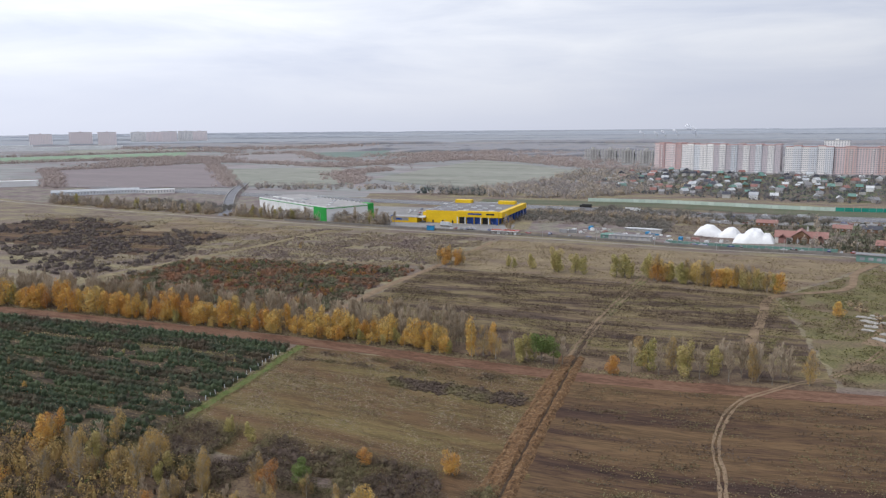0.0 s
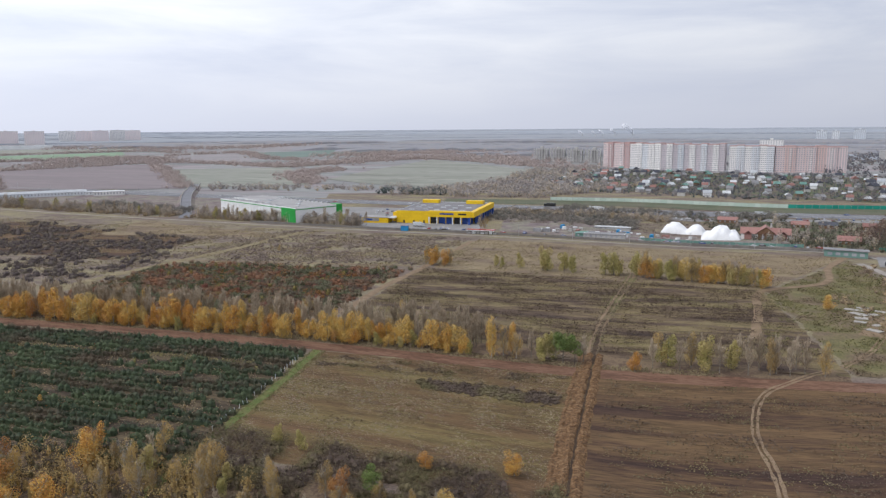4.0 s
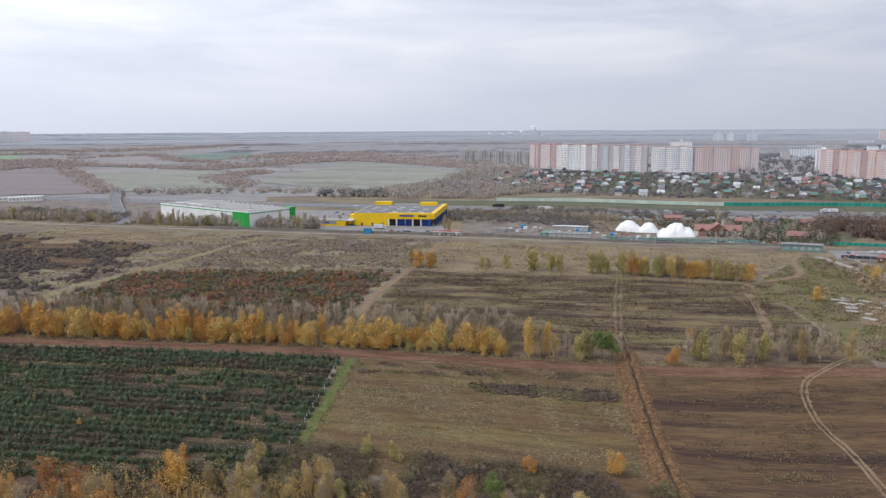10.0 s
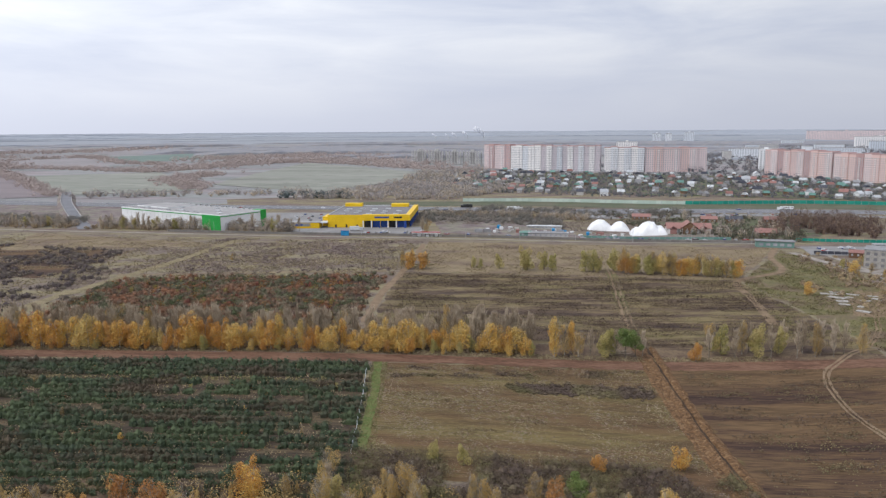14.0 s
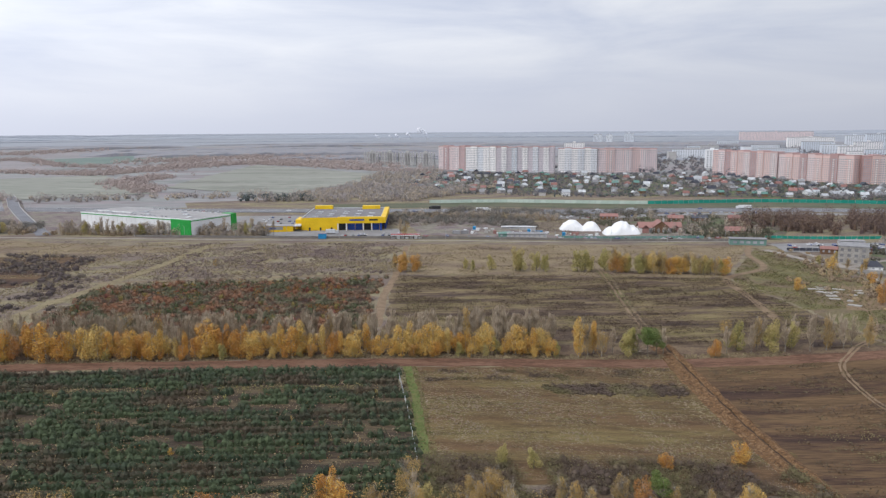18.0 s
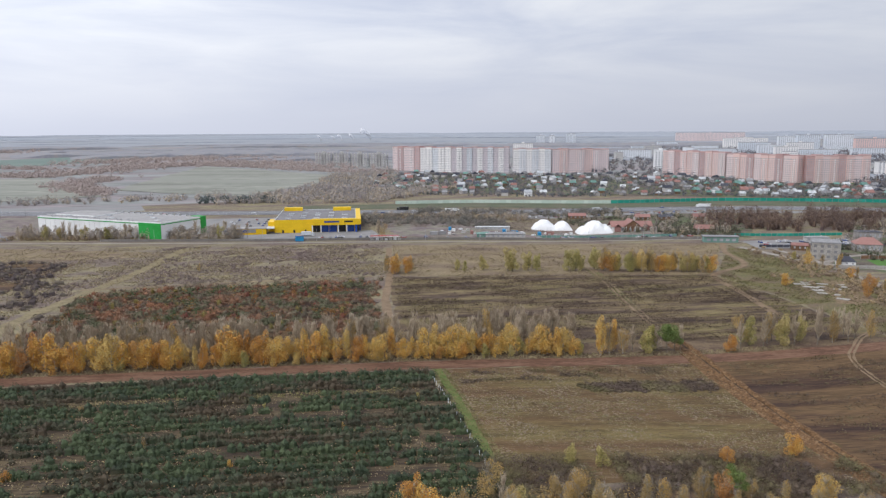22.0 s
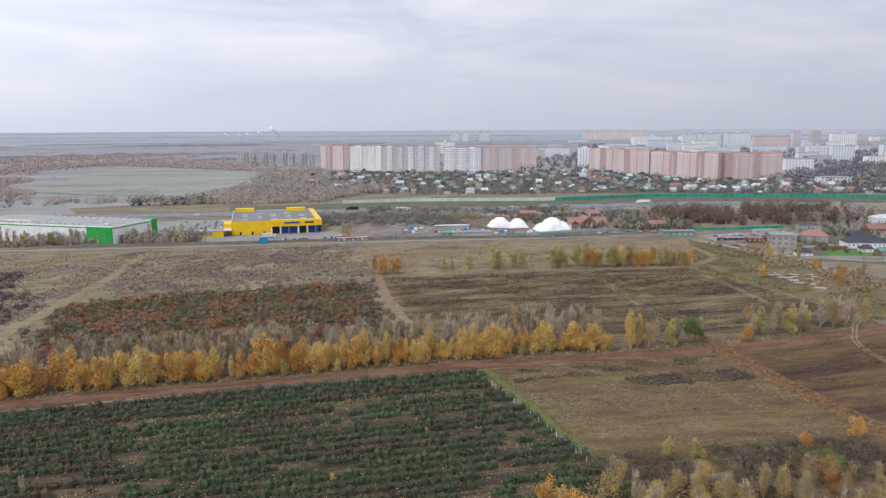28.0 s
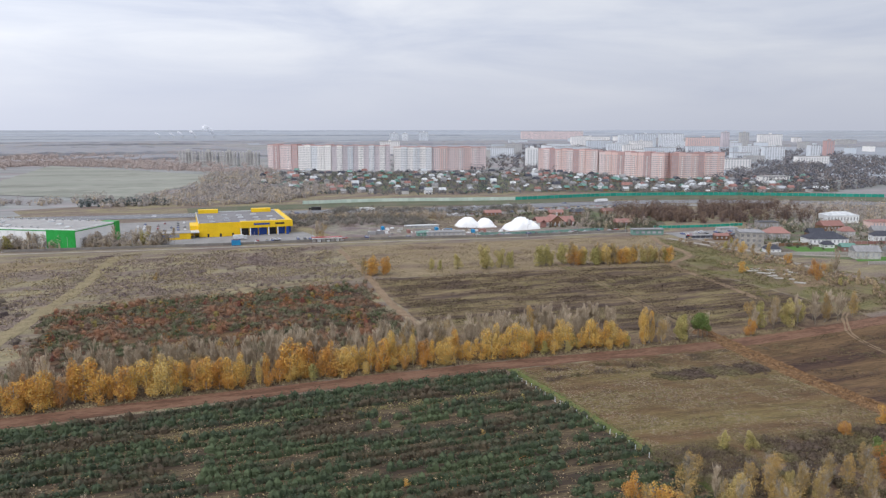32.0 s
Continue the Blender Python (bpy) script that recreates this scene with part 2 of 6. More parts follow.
# haze painted in: wood colours lifted towards grey-blue
M["farwood"] = mat("hazed_far_woodland", [(0.217, 0.220, 0.251), (0.251, 0.245, 0.265), (0.231, 0.245, 0.265), (0.271, 0.250, 0.254)], 40, 7)
# hedgerow brown lightened and cooled to paint in haze
M["hedge"] = mat("hazed_hedgerow", [(0.369, 0.314, 0.302), (0.415, 0.340, 0.311), (0.388, 0.330, 0.306)], 40, 6, shed=True)
M["white"] = mat("white_cladding", [(0.70, 0.71, 0.72), (0.80, 0.81, 0.82)], 12, 1.0, rough=0.5)
M["lawn"] = mat("mown_lawn", [(0.07, 0.16, 0.035), (0.09, 0.19, 0.045)], 6, 0.8)
M["roofgrey"] = mat("roof_membrane", [(0.29, 0.285, 0.285), (0.36, 0.352, 0.352)], 12, 1.2, rough=0.8)
M["roofdark"] = mat("dark_roof_membrane", [(0.17, 0.165, 0.175), (0.22, 0.215, 0.225)], 16, 1.2, rough=0.8)
M["greenpanel"] = mat("green_panel", [(0.02, 0.28, 0.05), (0.03, 0.34, 0.07)], 6, 1, rough=0.45)
M["yellow"] = mat("yellow_cladding", [(0.72, 0.46, 0.015), (0.82, 0.54, 0.02)], 9, 1.0, rough=0.5)
M["blue"] = mat("blue_panel", [(0.02, 0.06, 0.26), (0.03, 0.08, 0.32)], 4, 0.8, rough=0.5)
M["cyan"] = mat("blue_tarpaulin", [(0.02, 0.20, 0.42), (0.03, 0.26, 0.5)], 3, 0.6, rough=0.6)
M["dark"] = mat("dark_opening", [(0.02, 0.02, 0.022), (0.035, 0.035, 0.04)], 2, 0.5, rough=0.6)

# autumn wood colours greyed and blued: haze in the leaf colour
M["goldwood"] = mat("hazed_autumn_woodland", [(0.306, 0.278, 0.279), (0.380, 0.333, 0.305), (0.323, 0.316, 0.292), (0.476, 0.385, 0.285)], 22, 4, shed=True)
# two further steps of painted haze for the outer woods, bluer then paler
M["bluewood"] = mat("hazed_distant_woods", [(0.25, 0.272, 0.31), (0.28, 0.298, 0.33), (0.305, 0.318, 0.345)], 120, 20, stretch=(0.3, 1, 1))
M["palewood"] = mat("hazed_horizon_woods", [(0.30, 0.328, 0.38), (0.325, 0.35, 0.395)], 160, 30, stretch=(0.3, 1, 1))
# outermost land: blue-grey haze put straight into the ground colour
M["haze_plain"] = mat("hazed_distant_plain", [(0.265, 0.285, 0.32), (0.295, 0.312, 0.345)], 160, 20, stretch=(0.25, 1.2, 1), turn=20)
M["steam"] = mat("white_steam", [(0.80, 0.82, 0.86), (0.88, 0.89, 0.92)], 20, 5)
M["steam"].node_tree.nodes["Principled BSDF"].inputs["Alpha"].default_value = 0.45
# far fields: haze is mixed into the colours as grey and blue
M["ploughed"] = mat("hazed_ploughed_field", [(0.200, 0.172, 0.181), (0.236, 0.202, 0.209)], 50, 5, stretch=(0.2, 1.3, 1), turn=20)
M["greygreen"] = mat("hazed_winter_crop", [(0.220, 0.234, 0.202), (0.256, 0.265, 0.230), (0.236, 0.234, 0.213)], 50, 6, stretch=(0.25, 1.2, 1), turn=20, patch=[(0.240, 0.244, 0.213)], span=60, edge=0.2)
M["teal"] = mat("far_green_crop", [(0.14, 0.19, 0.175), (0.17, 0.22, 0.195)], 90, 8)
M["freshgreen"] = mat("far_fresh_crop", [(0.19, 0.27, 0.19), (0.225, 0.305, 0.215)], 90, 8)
M["mauve"] = mat("hazed_fallow", [(0.241, 0.225, 0.232), (0.281, 0.260, 0.265)], 80, 8)
# far land paled and blued as painted haze
M["farplain"] = mat("hazed_far_land", [(0.225, 0.217, 0.229), (0.261, 0.252, 0.263), (0.235, 0.244, 0.243), (0.277, 0.257, 0.263)], 110, 9, stretch=(0.25, 1.2, 1), turn=20, patch=[(0.230, 0.240, 0.234), (0.241, 0.212, 0.219)], span=60, edge=0.12)
M["stripeweed"] = mat("field_weeds", [(0.119, 0.082, 0.056), (0.162, 0.121, 0.070), (0.200, 0.162, 0.085)], 8, 1.0, shed=True, stretch=(0.2, 1, 1), turn=ROADTURN)
M["straw"] = mat("olive_straw_weeds", [(0.175, 0.145, 0.07), (0.23, 0.19, 0.095), (0.29, 0.235, 0.125)], 8, 1.0, shed=True, stretch=(0.2, 1, 1), turn=ROADTURN, patch=[(0.185, 0.165, 0.07), (0.23, 0.175, 0.10)], span=22, edge=0.14)
M["rust"] = mat("orange_rust_leaves", [(0.191, 0.085, 0.034), (0.259, 0.118, 0.043), (0.293, 0.175, 0.056)], 3, 0.7, shed=True)
M["crimson"] = mat("dark_red_leaves", [(0.13, 0.05, 0.04), (0.19, 0.07, 0.05)], 3, 0.7, shed=True)
M["olivegold"] = mat("olive_yellow_leaves", [(0.17, 0.14, 0.05), (0.24, 0.19, 0.065)], 3, 0.7, shed=True)
M["deepgreen"] = mat("dull_green_leaves", [(0.068, 0.092, 0.044), (0.100, 0.124, 0.060)], 3, 0.7, shed=True)
M["greentuft"] = mat("green_tufts", [(0.15, 0.145, 0.062), (0.19, 0.18, 0.08), (0.25, 0.22, 0.11)], 12, 1.0, shed=True)
M["scrubmauve"] = mat("mauve_scrub", [(0.078, 0.062, 0.063), (0.105, 0.085, 0.082), (0.14, 0.118, 0.092)], 10, 1.2, shed=True)
M["olivebush"] = mat("olive_grey_bushes", [(0.142, 0.143, 0.133), (0.180, 0.170, 0.151), (0.226, 0.200, 0.170)], 10, 1.5, shed=True)
# far town walls and glass paled to paint the haze before them
M["farpink"] = mat("hazed_pink_facade", [(0.782, 0.690, 0.690), (0.851, 0.759, 0.747)], 30, 3, rough=0.8, rand=0.2)
M["farglass"] = mat("hazed_window_glass", [(0.52, 0.51, 0.54), (0.58, 0.57, 0.60)], 8, 3, rough=0.2)
M["gardensoil"] = mat("garden_ground", [(0.095, 0.09, 0.07), (0.13, 0.115, 0.09), (0.16, 0.135, 0.105)], 8, 1.0, bump=0.1, patch=[(0.10, 0.125, 0.06), (0.12, 0.095, 0.08)], span=18, edge=0.12)
M["deadweed"] = mat("dark_dead_weeds", [(0.055, 0.038, 0.032), (0.08, 0.056, 0.043), (0.11, 0.08, 0.056)], 6, 0.8, shed=True)
M["undergrowth"] = mat("brown_undergrowth", [(0.215, 0.159, 0.116), (0.301, 0.237, 0.172), (0.378, 0.288, 0.163)], 7, 1.0, shed=True)
M["beltfloor"] = mat("leaf_litter", [(0.085, 0.054, 0.038), (0.128, 0.089, 0.060), (0.170, 0.123, 0.076)], 6, 0.7, bump=0.15)
M["thicket"] = mat("leafless_thicket", [(0.090, 0.066, 0.048), (0.125, 0.094, 0.064), (0.156, 0.125, 0.078)], 8, 1.0, shed=True, patch=[(0.129, 0.113, 0.058), (0.094, 0.070, 0.058)], span=14, edge=0.16)
# the blue in these tree browns is painted haze
M["villagewood"] = mat("hazed_village_trees", [(0.137, 0.135, 0.159), (0.174, 0.164, 0.181), (0.141, 0.154, 0.164), (0.226, 0.189, 0.173)], 22, 4, shed=True)
M["slab"] = mat("old_concrete_slab", [(0.29, 0.275, 0.255), (0.40, 0.38, 0.35)], 2.5, 0.5, bump=0.05)
# leaf tans cooled towards blue-grey, a painted trace of haze
M["roadtrees"] = mat("hazed_roadside_leaves", [(0.294, 0.253, 0.236), (0.380, 0.322, 0.274), (0.339, 0.316, 0.267), (0.453, 0.362, 0.254)], 9, 1.4, shed=True)
M["parking"] = mat("parking_asphalt", [(0.21, 0.207, 0.21), (0.27, 0.265, 0.265)], 14, 0.8, rough=0.9)
# yard soil and bank: blue raised to put haze into the colour
M["clearing"] = mat("bare_yard_soil", [(0.163, 0.130, 0.124), (0.207, 0.170, 0.160), (0.246, 0.210, 0.194)], 9, 1.2, bump=0.1, patch=[(0.187, 0.175, 0.140), (0.153, 0.122, 0.124)], span=22, edge=0.12)
M["bank"] = mat("grassed_bank", [(0.092, 0.105, 0.071), (0.115, 0.124, 0.081), (0.133, 0.124, 0.093)], 18, 1.5)
M["tealpanel"] = mat("teal_barrier", [(0.015, 0.24, 0.185), (0.03, 0.30, 0.23)], 8, 1.0, rough=0.4, rand=0.3)
M["palepanel"] = mat("pale_green_barrier", [(0.46, 0.56, 0.49), (0.56, 0.65, 0.58)], 8, 1.0, rough=0.35, rand=0.3)
M["rail"] = mat("dull_guard_rail", [(0.20, 0.20, 0.205), (0.27, 0.27, 0.275)], 3, 0.6, rough=0.7)
M["oldboard"] = mat("weathered_boards", [(0.17, 0.155, 0.145), (0.21, 0.195, 0.18), (0.25, 0.235, 0.22)], 4, 0.6, rough=0.9, rand=0.1)
M["steel"] = mat("galvanised_steel", [(0.35, 0.36, 0.37), (0.46, 0.47, 0.48)], 2, 0.4, rough=0.45, metal=0.6)
# pink, salmon, cream and mauve walls: lightened and blued as painted haze
M["pink"] = mat("pink_brick_facade", [(0.650, 0.530, 0.519), (0.709, 0.580, 0.572)], 30, 3, rough=0.8, rand=0.3)
M["salmon"] = mat("salmon_brick_facade", [(0.630, 0.460, 0.429), (0.699, 0.515, 0.482)], 30, 3, rough=0.8, rand=0.4)
M["rose"] = mat("dark_rose_facade", [(0.44, 0.29, 0.28), (0.50, 0.335, 0.32)], 30, 3, rough=0.8, rand=0.2)
M["cream"] = mat("cream_facade", [(0.729, 0.710, 0.700), (0.808, 0.790, 0.774)], 30, 3, rough=0.8, rand=0.2)
M["mauvewall"] = mat("mauve_facade", [(0.512, 0.460, 0.488), (0.571, 0.510, 0.541)], 30, 3, rough=0.8, rand=0.2)
M["concrete"] = mat("bare_concrete", [(0.40, 0.39, 0.385), (0.48, 0.47, 0.46)], 12, 1.5, rough=0.9)
# blue tone of the pale panels paints the haze of the far quarter
M["paleblock"] = mat("hazed_panel_facade", [(0.57, 0.61, 0.66), (0.68, 0.70, 0.73)], 30, 4, rough=0.8, rand=0.3)
# glass lightened to go with the haze painted on the blocks
M["glass"] = mat("window_glass", [(0.30, 0.31, 0.34), (0.40, 0.41, 0.44)], 8, 3, rough=0.15, spec=0.6)
M["plaster"] = mat("house_plaster", [(0.28, 0.26, 0.25), (0.38, 0.36, 0.345), (0.48, 0.47, 0.46)], 5, 1, rough=0.85, rand=0.3)
M["timber"] = mat("brown_timber", [(0.15, 0.085, 0.05), (0.22, 0.13, 0.08)], 3, 0.5, rough=0.8, rand=0.2)
M["roof_white"] = mat("pale_metal_roof", [(0.38, 0.40, 0.43), (0.58, 0.60, 0.62)], 5, 0.8, rough=0.5, rand=0.25)
M["roof_grey"] = mat("grey_slate_roof", [(0.22, 0.22, 0.23), (0.30, 0.30, 0.31)], 5, 0.8, rough=0.8, rand=0.2)
M["roof_red"] = mat("brown_red_roof", [(0.25, 0.13, 0.115), (0.32, 0.175, 0.155)], 5, 0.8, rough=0.7, rand=0.2)
M["roof_green"] = mat("green_metal_roof", [(0.12, 0.235, 0.205), (0.17, 0.29, 0.255)], 5, 0.8, rough=0.6, rand=0.2)
M["roof_dark"] = mat("dark_shingle_roof", [(0.055, 0.058, 0.075), (0.085, 0.09, 0.11)], 5, 0.8, rough=0.8, rand=0.2)
M["tent"] = mat("white_membrane", [(0.74, 0.75, 0.77), (0.84, 0.85, 0.86)], 6, 0.8, rough=0.5)
M["tyre"] = mat("black_rubber", [(0.02, 0.02, 0.02), (0.035, 0.035, 0.035)], 1, 0.2, rough=0.8)
# evergreens with blue added to the green as haze
M["conifer"] = mat("hazed_dark_conifers", [(0.084, 0.105, 0.108), (0.113, 0.133, 0.125)], 8, 1.0, shed=True)
for key, c in (("white", 0.75), ("silver", 0.4), ("black", 0.03)):
    M["car_" + key] = mat("car_paint_" + key, [(c, c, c * 1.02), (c * 1.1, c * 1.1, c * 1.12)], 3, 1, rough=0.25, spec=0.5)
M["car_red"] = mat("car_paint_red", [(0.30, 0.03, 0.025), (0.36, 0.04, 0.03)], 3, 1, rough=0.25, spec=0.5)
M["car_blue"] = mat("car_paint_blue", [(0.03, 0.06, 0.22), (0.04, 0.08, 0.27)], 3, 1, rough=0.25, spec=0.5)

# ---- geometry helpers ----


class Geo:
    """Collects faces for one mesh."""

    def __init__(self):
        self.v, self.f = [], []

    def poly(self, pts):
        b = len(self.v)
        self.v += [tuple(q) for q in pts]
        self.f.append(tuple(range(b, b + len(pts))))
        return self

    def prism(self, pts, z0, z1, bottom=False):
        """A standing prism over a plan outline (counter-clockwise)."""
        b, k = len(self.v), len(pts)
        self.v += [(q[0], q[1], z0) for q in pts] + [(q[0], q[1], z1) for q in pts]
        for i in range(k):
            j = (i + 1) % k
            self.f.append((b + i, b + j, b + k + j, b + k + i))
        self.f.append(tuple(b + k + i for i in range(k)))
        if bottom:
            self.f.append(tuple(b + i for i in reversed(range(k))))
        return self

    def box(self, x0, y0, z0, x1, y1, z1):
        return self.prism([(x0, y0), (x1, y0), (x1, y1), (x0, y1)], z0, z1, True)

    def cyl(self, x, y, z0, z1, r0, r1, k=8):
        b = len(self.v)
        for z, r in ((z0, r0), (z1, r1)):
            self.v += [(x + r * math.cos(6.2832 * i / k), y + r * math.sin(6.2832 * i / k), z) for i in range(k)]
        for i in range(k):
            j = (i + 1) % k
            self.f.append((b + i, b + j, b + k + j, b + k + i))
        self.f.append(tuple(b + k + i for i in range(k)))
        return self

    def limb(self, a, c, r0, r1, k=5):
        """A tapered limb from a to c."""
        a, c = Vector(a), Vector(c)
        d = (c - a).normalized()
        s = d.orthogonal().normalized()
        w = d.cross(s)
        b = len(self.v)
        for o, r in ((a, r0), (c, r1)):
            self.v += [tuple(o + r * (math.cos(6.2832 * i / k) * s + math.sin(6.2832 * i / k) * w)) for i in range(k)]
        for i in range(k):
            j = (i + 1) % k
            self.f.append((b + i, b + j, b + k + j, b + k + i))
        return self

    def mesh(self, name):
        me = bpy.data.meshes.new(name)
        me.from_pydata(self.v, [], self.f)
        me.update()
        return me


def np_mesh(name, verts, k):
    """A mesh of separate k-cornered faces from an array of corners."""
    n = len(verts)
    me = bpy.data.meshes.new(name)
    me.vertices.add(n)
    me.vertices.foreach_set("co", np.ascontiguousarray(verts, dtype=np.float32).ravel())
    me.loops.add(n)
    me.loops.foreach_set("vertex_index", np.arange(n, dtype=np.int32))
    me.polygons.add(n // k)
    me.polygons.foreach_set("loop_start", np.arange(0, n, k, dtype=np.int32))
    me.update(calc_edges=True)
    return me


def part(name, geo, material, parent=None, label=""):
    """Links one mesh, under a thing if given."""
    me = geo.mesh(name) if isinstance(geo, Geo) else geo
    if not me.materials:
        me.materials.append(material)
    ob = new(name, me)
    if parent:
        ob.parent = parent
    if label:
        ob["label"] = label
    return ob


def thing(name, m, label, category, group=""):
    ob = new(name)
    ob.empty_display_size = 0.5
    ob.matrix_world = m
    return tagged(ob, label, category, group)


def sst(a, b, v):
    k = min(1.0, max(0.0, (v - a) / (b - a)))
    return k * k * (3 - 2 * k)


def gh(x, y):
    """Height of the land: level fields, hollows by the trench and the white tents, a long rise to the horizon."""
    r = math.hypot(x + 100, y - 40)
    return 12 * sst(700, 1300, r) + 48 * min(1, max(0, (r - 1250) / 3650)) - 7.0 * math.exp(-((x - 235) ** 2 + (y - 575) ** 2) / (2 * 50 ** 2)) - 5.6 * math.exp(-0.5 * (((x - 40) / 55) ** 2 + ((y - 160) / 80) ** 2))


def ragged(x, y, amount, scale=6.0):
    q = Vector((x / scale, y / scale, 3.7))
    return amount * noise.noise(q), amount * noise.noise(q + Vector((31, 17, 5)))


def field(name, c, material, z, label, category="field", rag=2.0, cell=6.0, relief=0.0, cells=60):
    """A sheet over four plan corners that lies on the land, with a ragged outline."""
    c = [Vector(q) for q in c]
    nu = int(min(cells, max(2, max((c[1] - c[0]).length, (c[2] - c[3]).length) / cell)))
    nv = int(min(cells, max(2, max((c[3] - c[0]).length, (c[2] - c[1]).length) / cell)))
    g = Geo()
    for j in range(nv + 1):
        for i in range(nu + 1):
            a, b = i / nu, j / nv
            q = (c[0] * (1 - a) + c[1] * a) * (1 - b) + (c[3] * (1 - a) + c[2] * a) * b
            dx, dy = ragged(q.x, q.y, rag)
            h = relief * noise.noise(Vector((q.x / 9, q.y / 9, 1.2))) if relief else 0
            g.v.append((q.x + dx, q.y + dy, gh(q.x + dx, q.y + dy) + z + max(0, h)))
    for j in range(nv):
        for i in range(nu):
            o = j * (nu + 1) + i
            g.f.append((o, o + 1, o + nu + 2, o + nu + 1))
    ob = part(name, g, material)
    return tagged(ob, label, category, kind="structure")


def sample(line, step):
    """Points every step metres along a smooth line through the given plan points."""
    pts = [Vector(q) for q in line]
    pts = [pts[0] * 2 - pts[1]] + pts + [pts[-1] * 2 - pts[-2]]
    out = []
    for i in range(1, len(pts) - 2):
        n = max(1, int((pts[i + 1] - pts[i]).length / step))
        for k in range(n):
            t = k / n
            a, b, c, d = pts[i - 1:i + 3]
            out.append(0.5 * (2 * b + (c - a) * t + (2 * a - 5 * b + 4 * c - d) * t * t + (3 * b - a - 3 * c + d) * t ** 3))
    return out + [pts[-2]]


def strip(name, line, profile, material, label, category, rag=0.3, step=4.0, lump=0.0, kind="structure"):
    """A long sheet along a line; profile: (offset to the right, height) across it."""
    pts = sample(line, step)
    g = Geo()
    k = len(profile)
    for i, q in enumerate(pts):
        d = (pts[min(i + 1, len(pts) - 1)] - pts[max(i - 1, 0)]).normalized()
        s = Vector((d.y, -d.x))
        for o, h in profile:
            w = q + s * (o + rag * noise.noise(Vector((q.x / 5 + o, q.y / 5, 0.3))) * 2)
            z = h + (lump * abs(noise.noise(Vector((w.x / 2.2, w.y / 2.2, 8.1)))) if h > 0.1 else 0)
            g.v.append((w.x, w.y, gh(w.x, w.y) + z))
    for i in range(len(pts) - 1):
        for j in range(k - 1):
            o = i * k + j
            g.f.append((o, o + 1, o + k + 1, o + k))
    return tagged(part(name, g, material), label, category, kind=kind)


def flat(w, z=0.05):
    return [(-w / 2, z), (-w / 6, z + 0.01), (w / 6, z + 0.01), (w / 2, z)]


def cards(centres, size, rng, out=None, loose=0.6):
    """Small leaf-like quads, one at each centre, facing roughly the way given by out, or any way."""
    n = len(centres)
    face = rng.normal(size=(n, 3))
    if out is not None:
        face = np.asarray(out) + loose * face
    face /= np.linalg.norm(face, axis=1)[:, None] + 1e-9
    a = rng.normal(size=(n, 3))
    a -= face * (a * face).sum(1)[:, None]
    a /= np.linalg.norm(a, axis=1)[:, None] + 1e-9
    b = np.cross(face, a)
    s = (size * rng.uniform(0.6, 1.3, n))[:, None]
    a, b = a * s * 0.5, b * s * 0.5
    v = np.stack([centres - a * 1.2, centres - b * 0.8, centres + a * 1.2, centres + b * 0.8], 1)
    return v.reshape(-1, 3)


def clump_points(x, y, z, r, h, n, rng):
    """Points spread in a rounded bush, denser towards its skin, and the way each one faces."""
    d = rng.normal(size=(n, 3))
    d /= np.linalg.norm(d, axis=1)[:, None]
    face = d + np.array([0.0, 0.0, 0.35])
    d *= rng.uniform(0.35, 1.0, n)[:, None] ** 0.5
    d[:, :2] *= r
    d[:, 2] = z + h * 0.52 + d[:, 2] * h * 0.5
    d[:, 0] += x
    d[:, 1] += y
    return d, face


def in_quad(c, n, rng):
    a, b = rng.random(n)[:, None], rng.random(n)[:, None]
    c = np.array(c, float)
    return (c[0] * (1 - a) + c[1] * a) * (1 - b) + (c[3] * (1 - a) + c[2] * a) * b


def clustered(c, n, rng, scale, cut):
    """Places in a quad, kept where a slow noise is high: patches with gaps."""
    return np.array([q for q in in_quad(c, n, rng) if noise.noise(Vector((q[0] / scale, q[1] / scale, 9.3))) > cut])


def shrubs(name, spots, r, h, per, size, material, label, category, seed=1, kind="stuff"):
    """Many bushes in one object: spots is an array of plan places."""
    rng = np.random.default_rng(seed)
    allp, face, core = [], [], []
    for x, y in spots:
        k = rng.uniform(0.6, 1.35)
        hk = h * k * rng.uniform(0.75, 1.2)
        z = gh(x, y)
        p, f = clump_points(x, y, z, r * k, hk, per, rng)
        allp.append(p)
        face.append(f)
        q, a = r * k * (0.6 if h < 2.6 else 0.3), rng.uniform(0, 1.57)
        hc = hk if h < 2.6 else hk * 0.65
        ring = [(x + q * math.cos(a + b), y + q * math.sin(a + b), z) for b in (0, 1.5708, 3.1416, 4.7124)]
        mid = [(x + q * 0.8 * math.cos(a + b), y + q * 0.8 * math.sin(a + b), z + hc * 0.5) for b in (0, 1.5708, 3.1416, 4.7124)]
        for i in range(4):
            j = (i + 1) % 4
            core += [ring[i], ring[j], mid[j], mid[i], mid[i], mid[j], (x + 0.05 * q, y, z + hc * 0.78), (x, y + 0.05 * q, z + hc * 0.8)]
    me = np_mesh(name, np.concatenate([cards(np.concatenate(allp), size, rng, np.concatenate(face)), np.array(core)]), 4)
    return tagged(part(name, me, material), label, category, kind=kind)


def tufts(name, spots, w, h, material, label, seed=2):
    """Tussocks of grass: leaning blades in one object."""
    rng = np.random.default_rng(seed)
    n = len(spots)
    z = np.array([gh(x, y) for x, y in spots])
    base = np.column_stack([spots, z])
    tri = []
    for k in range(4):
        a = rng.uniform(0, 6.283, n)
        s = rng.uniform(0.6, 1.4, n)
        dx, dy = np.cos(a) * w * s, np.sin(a) * w * s
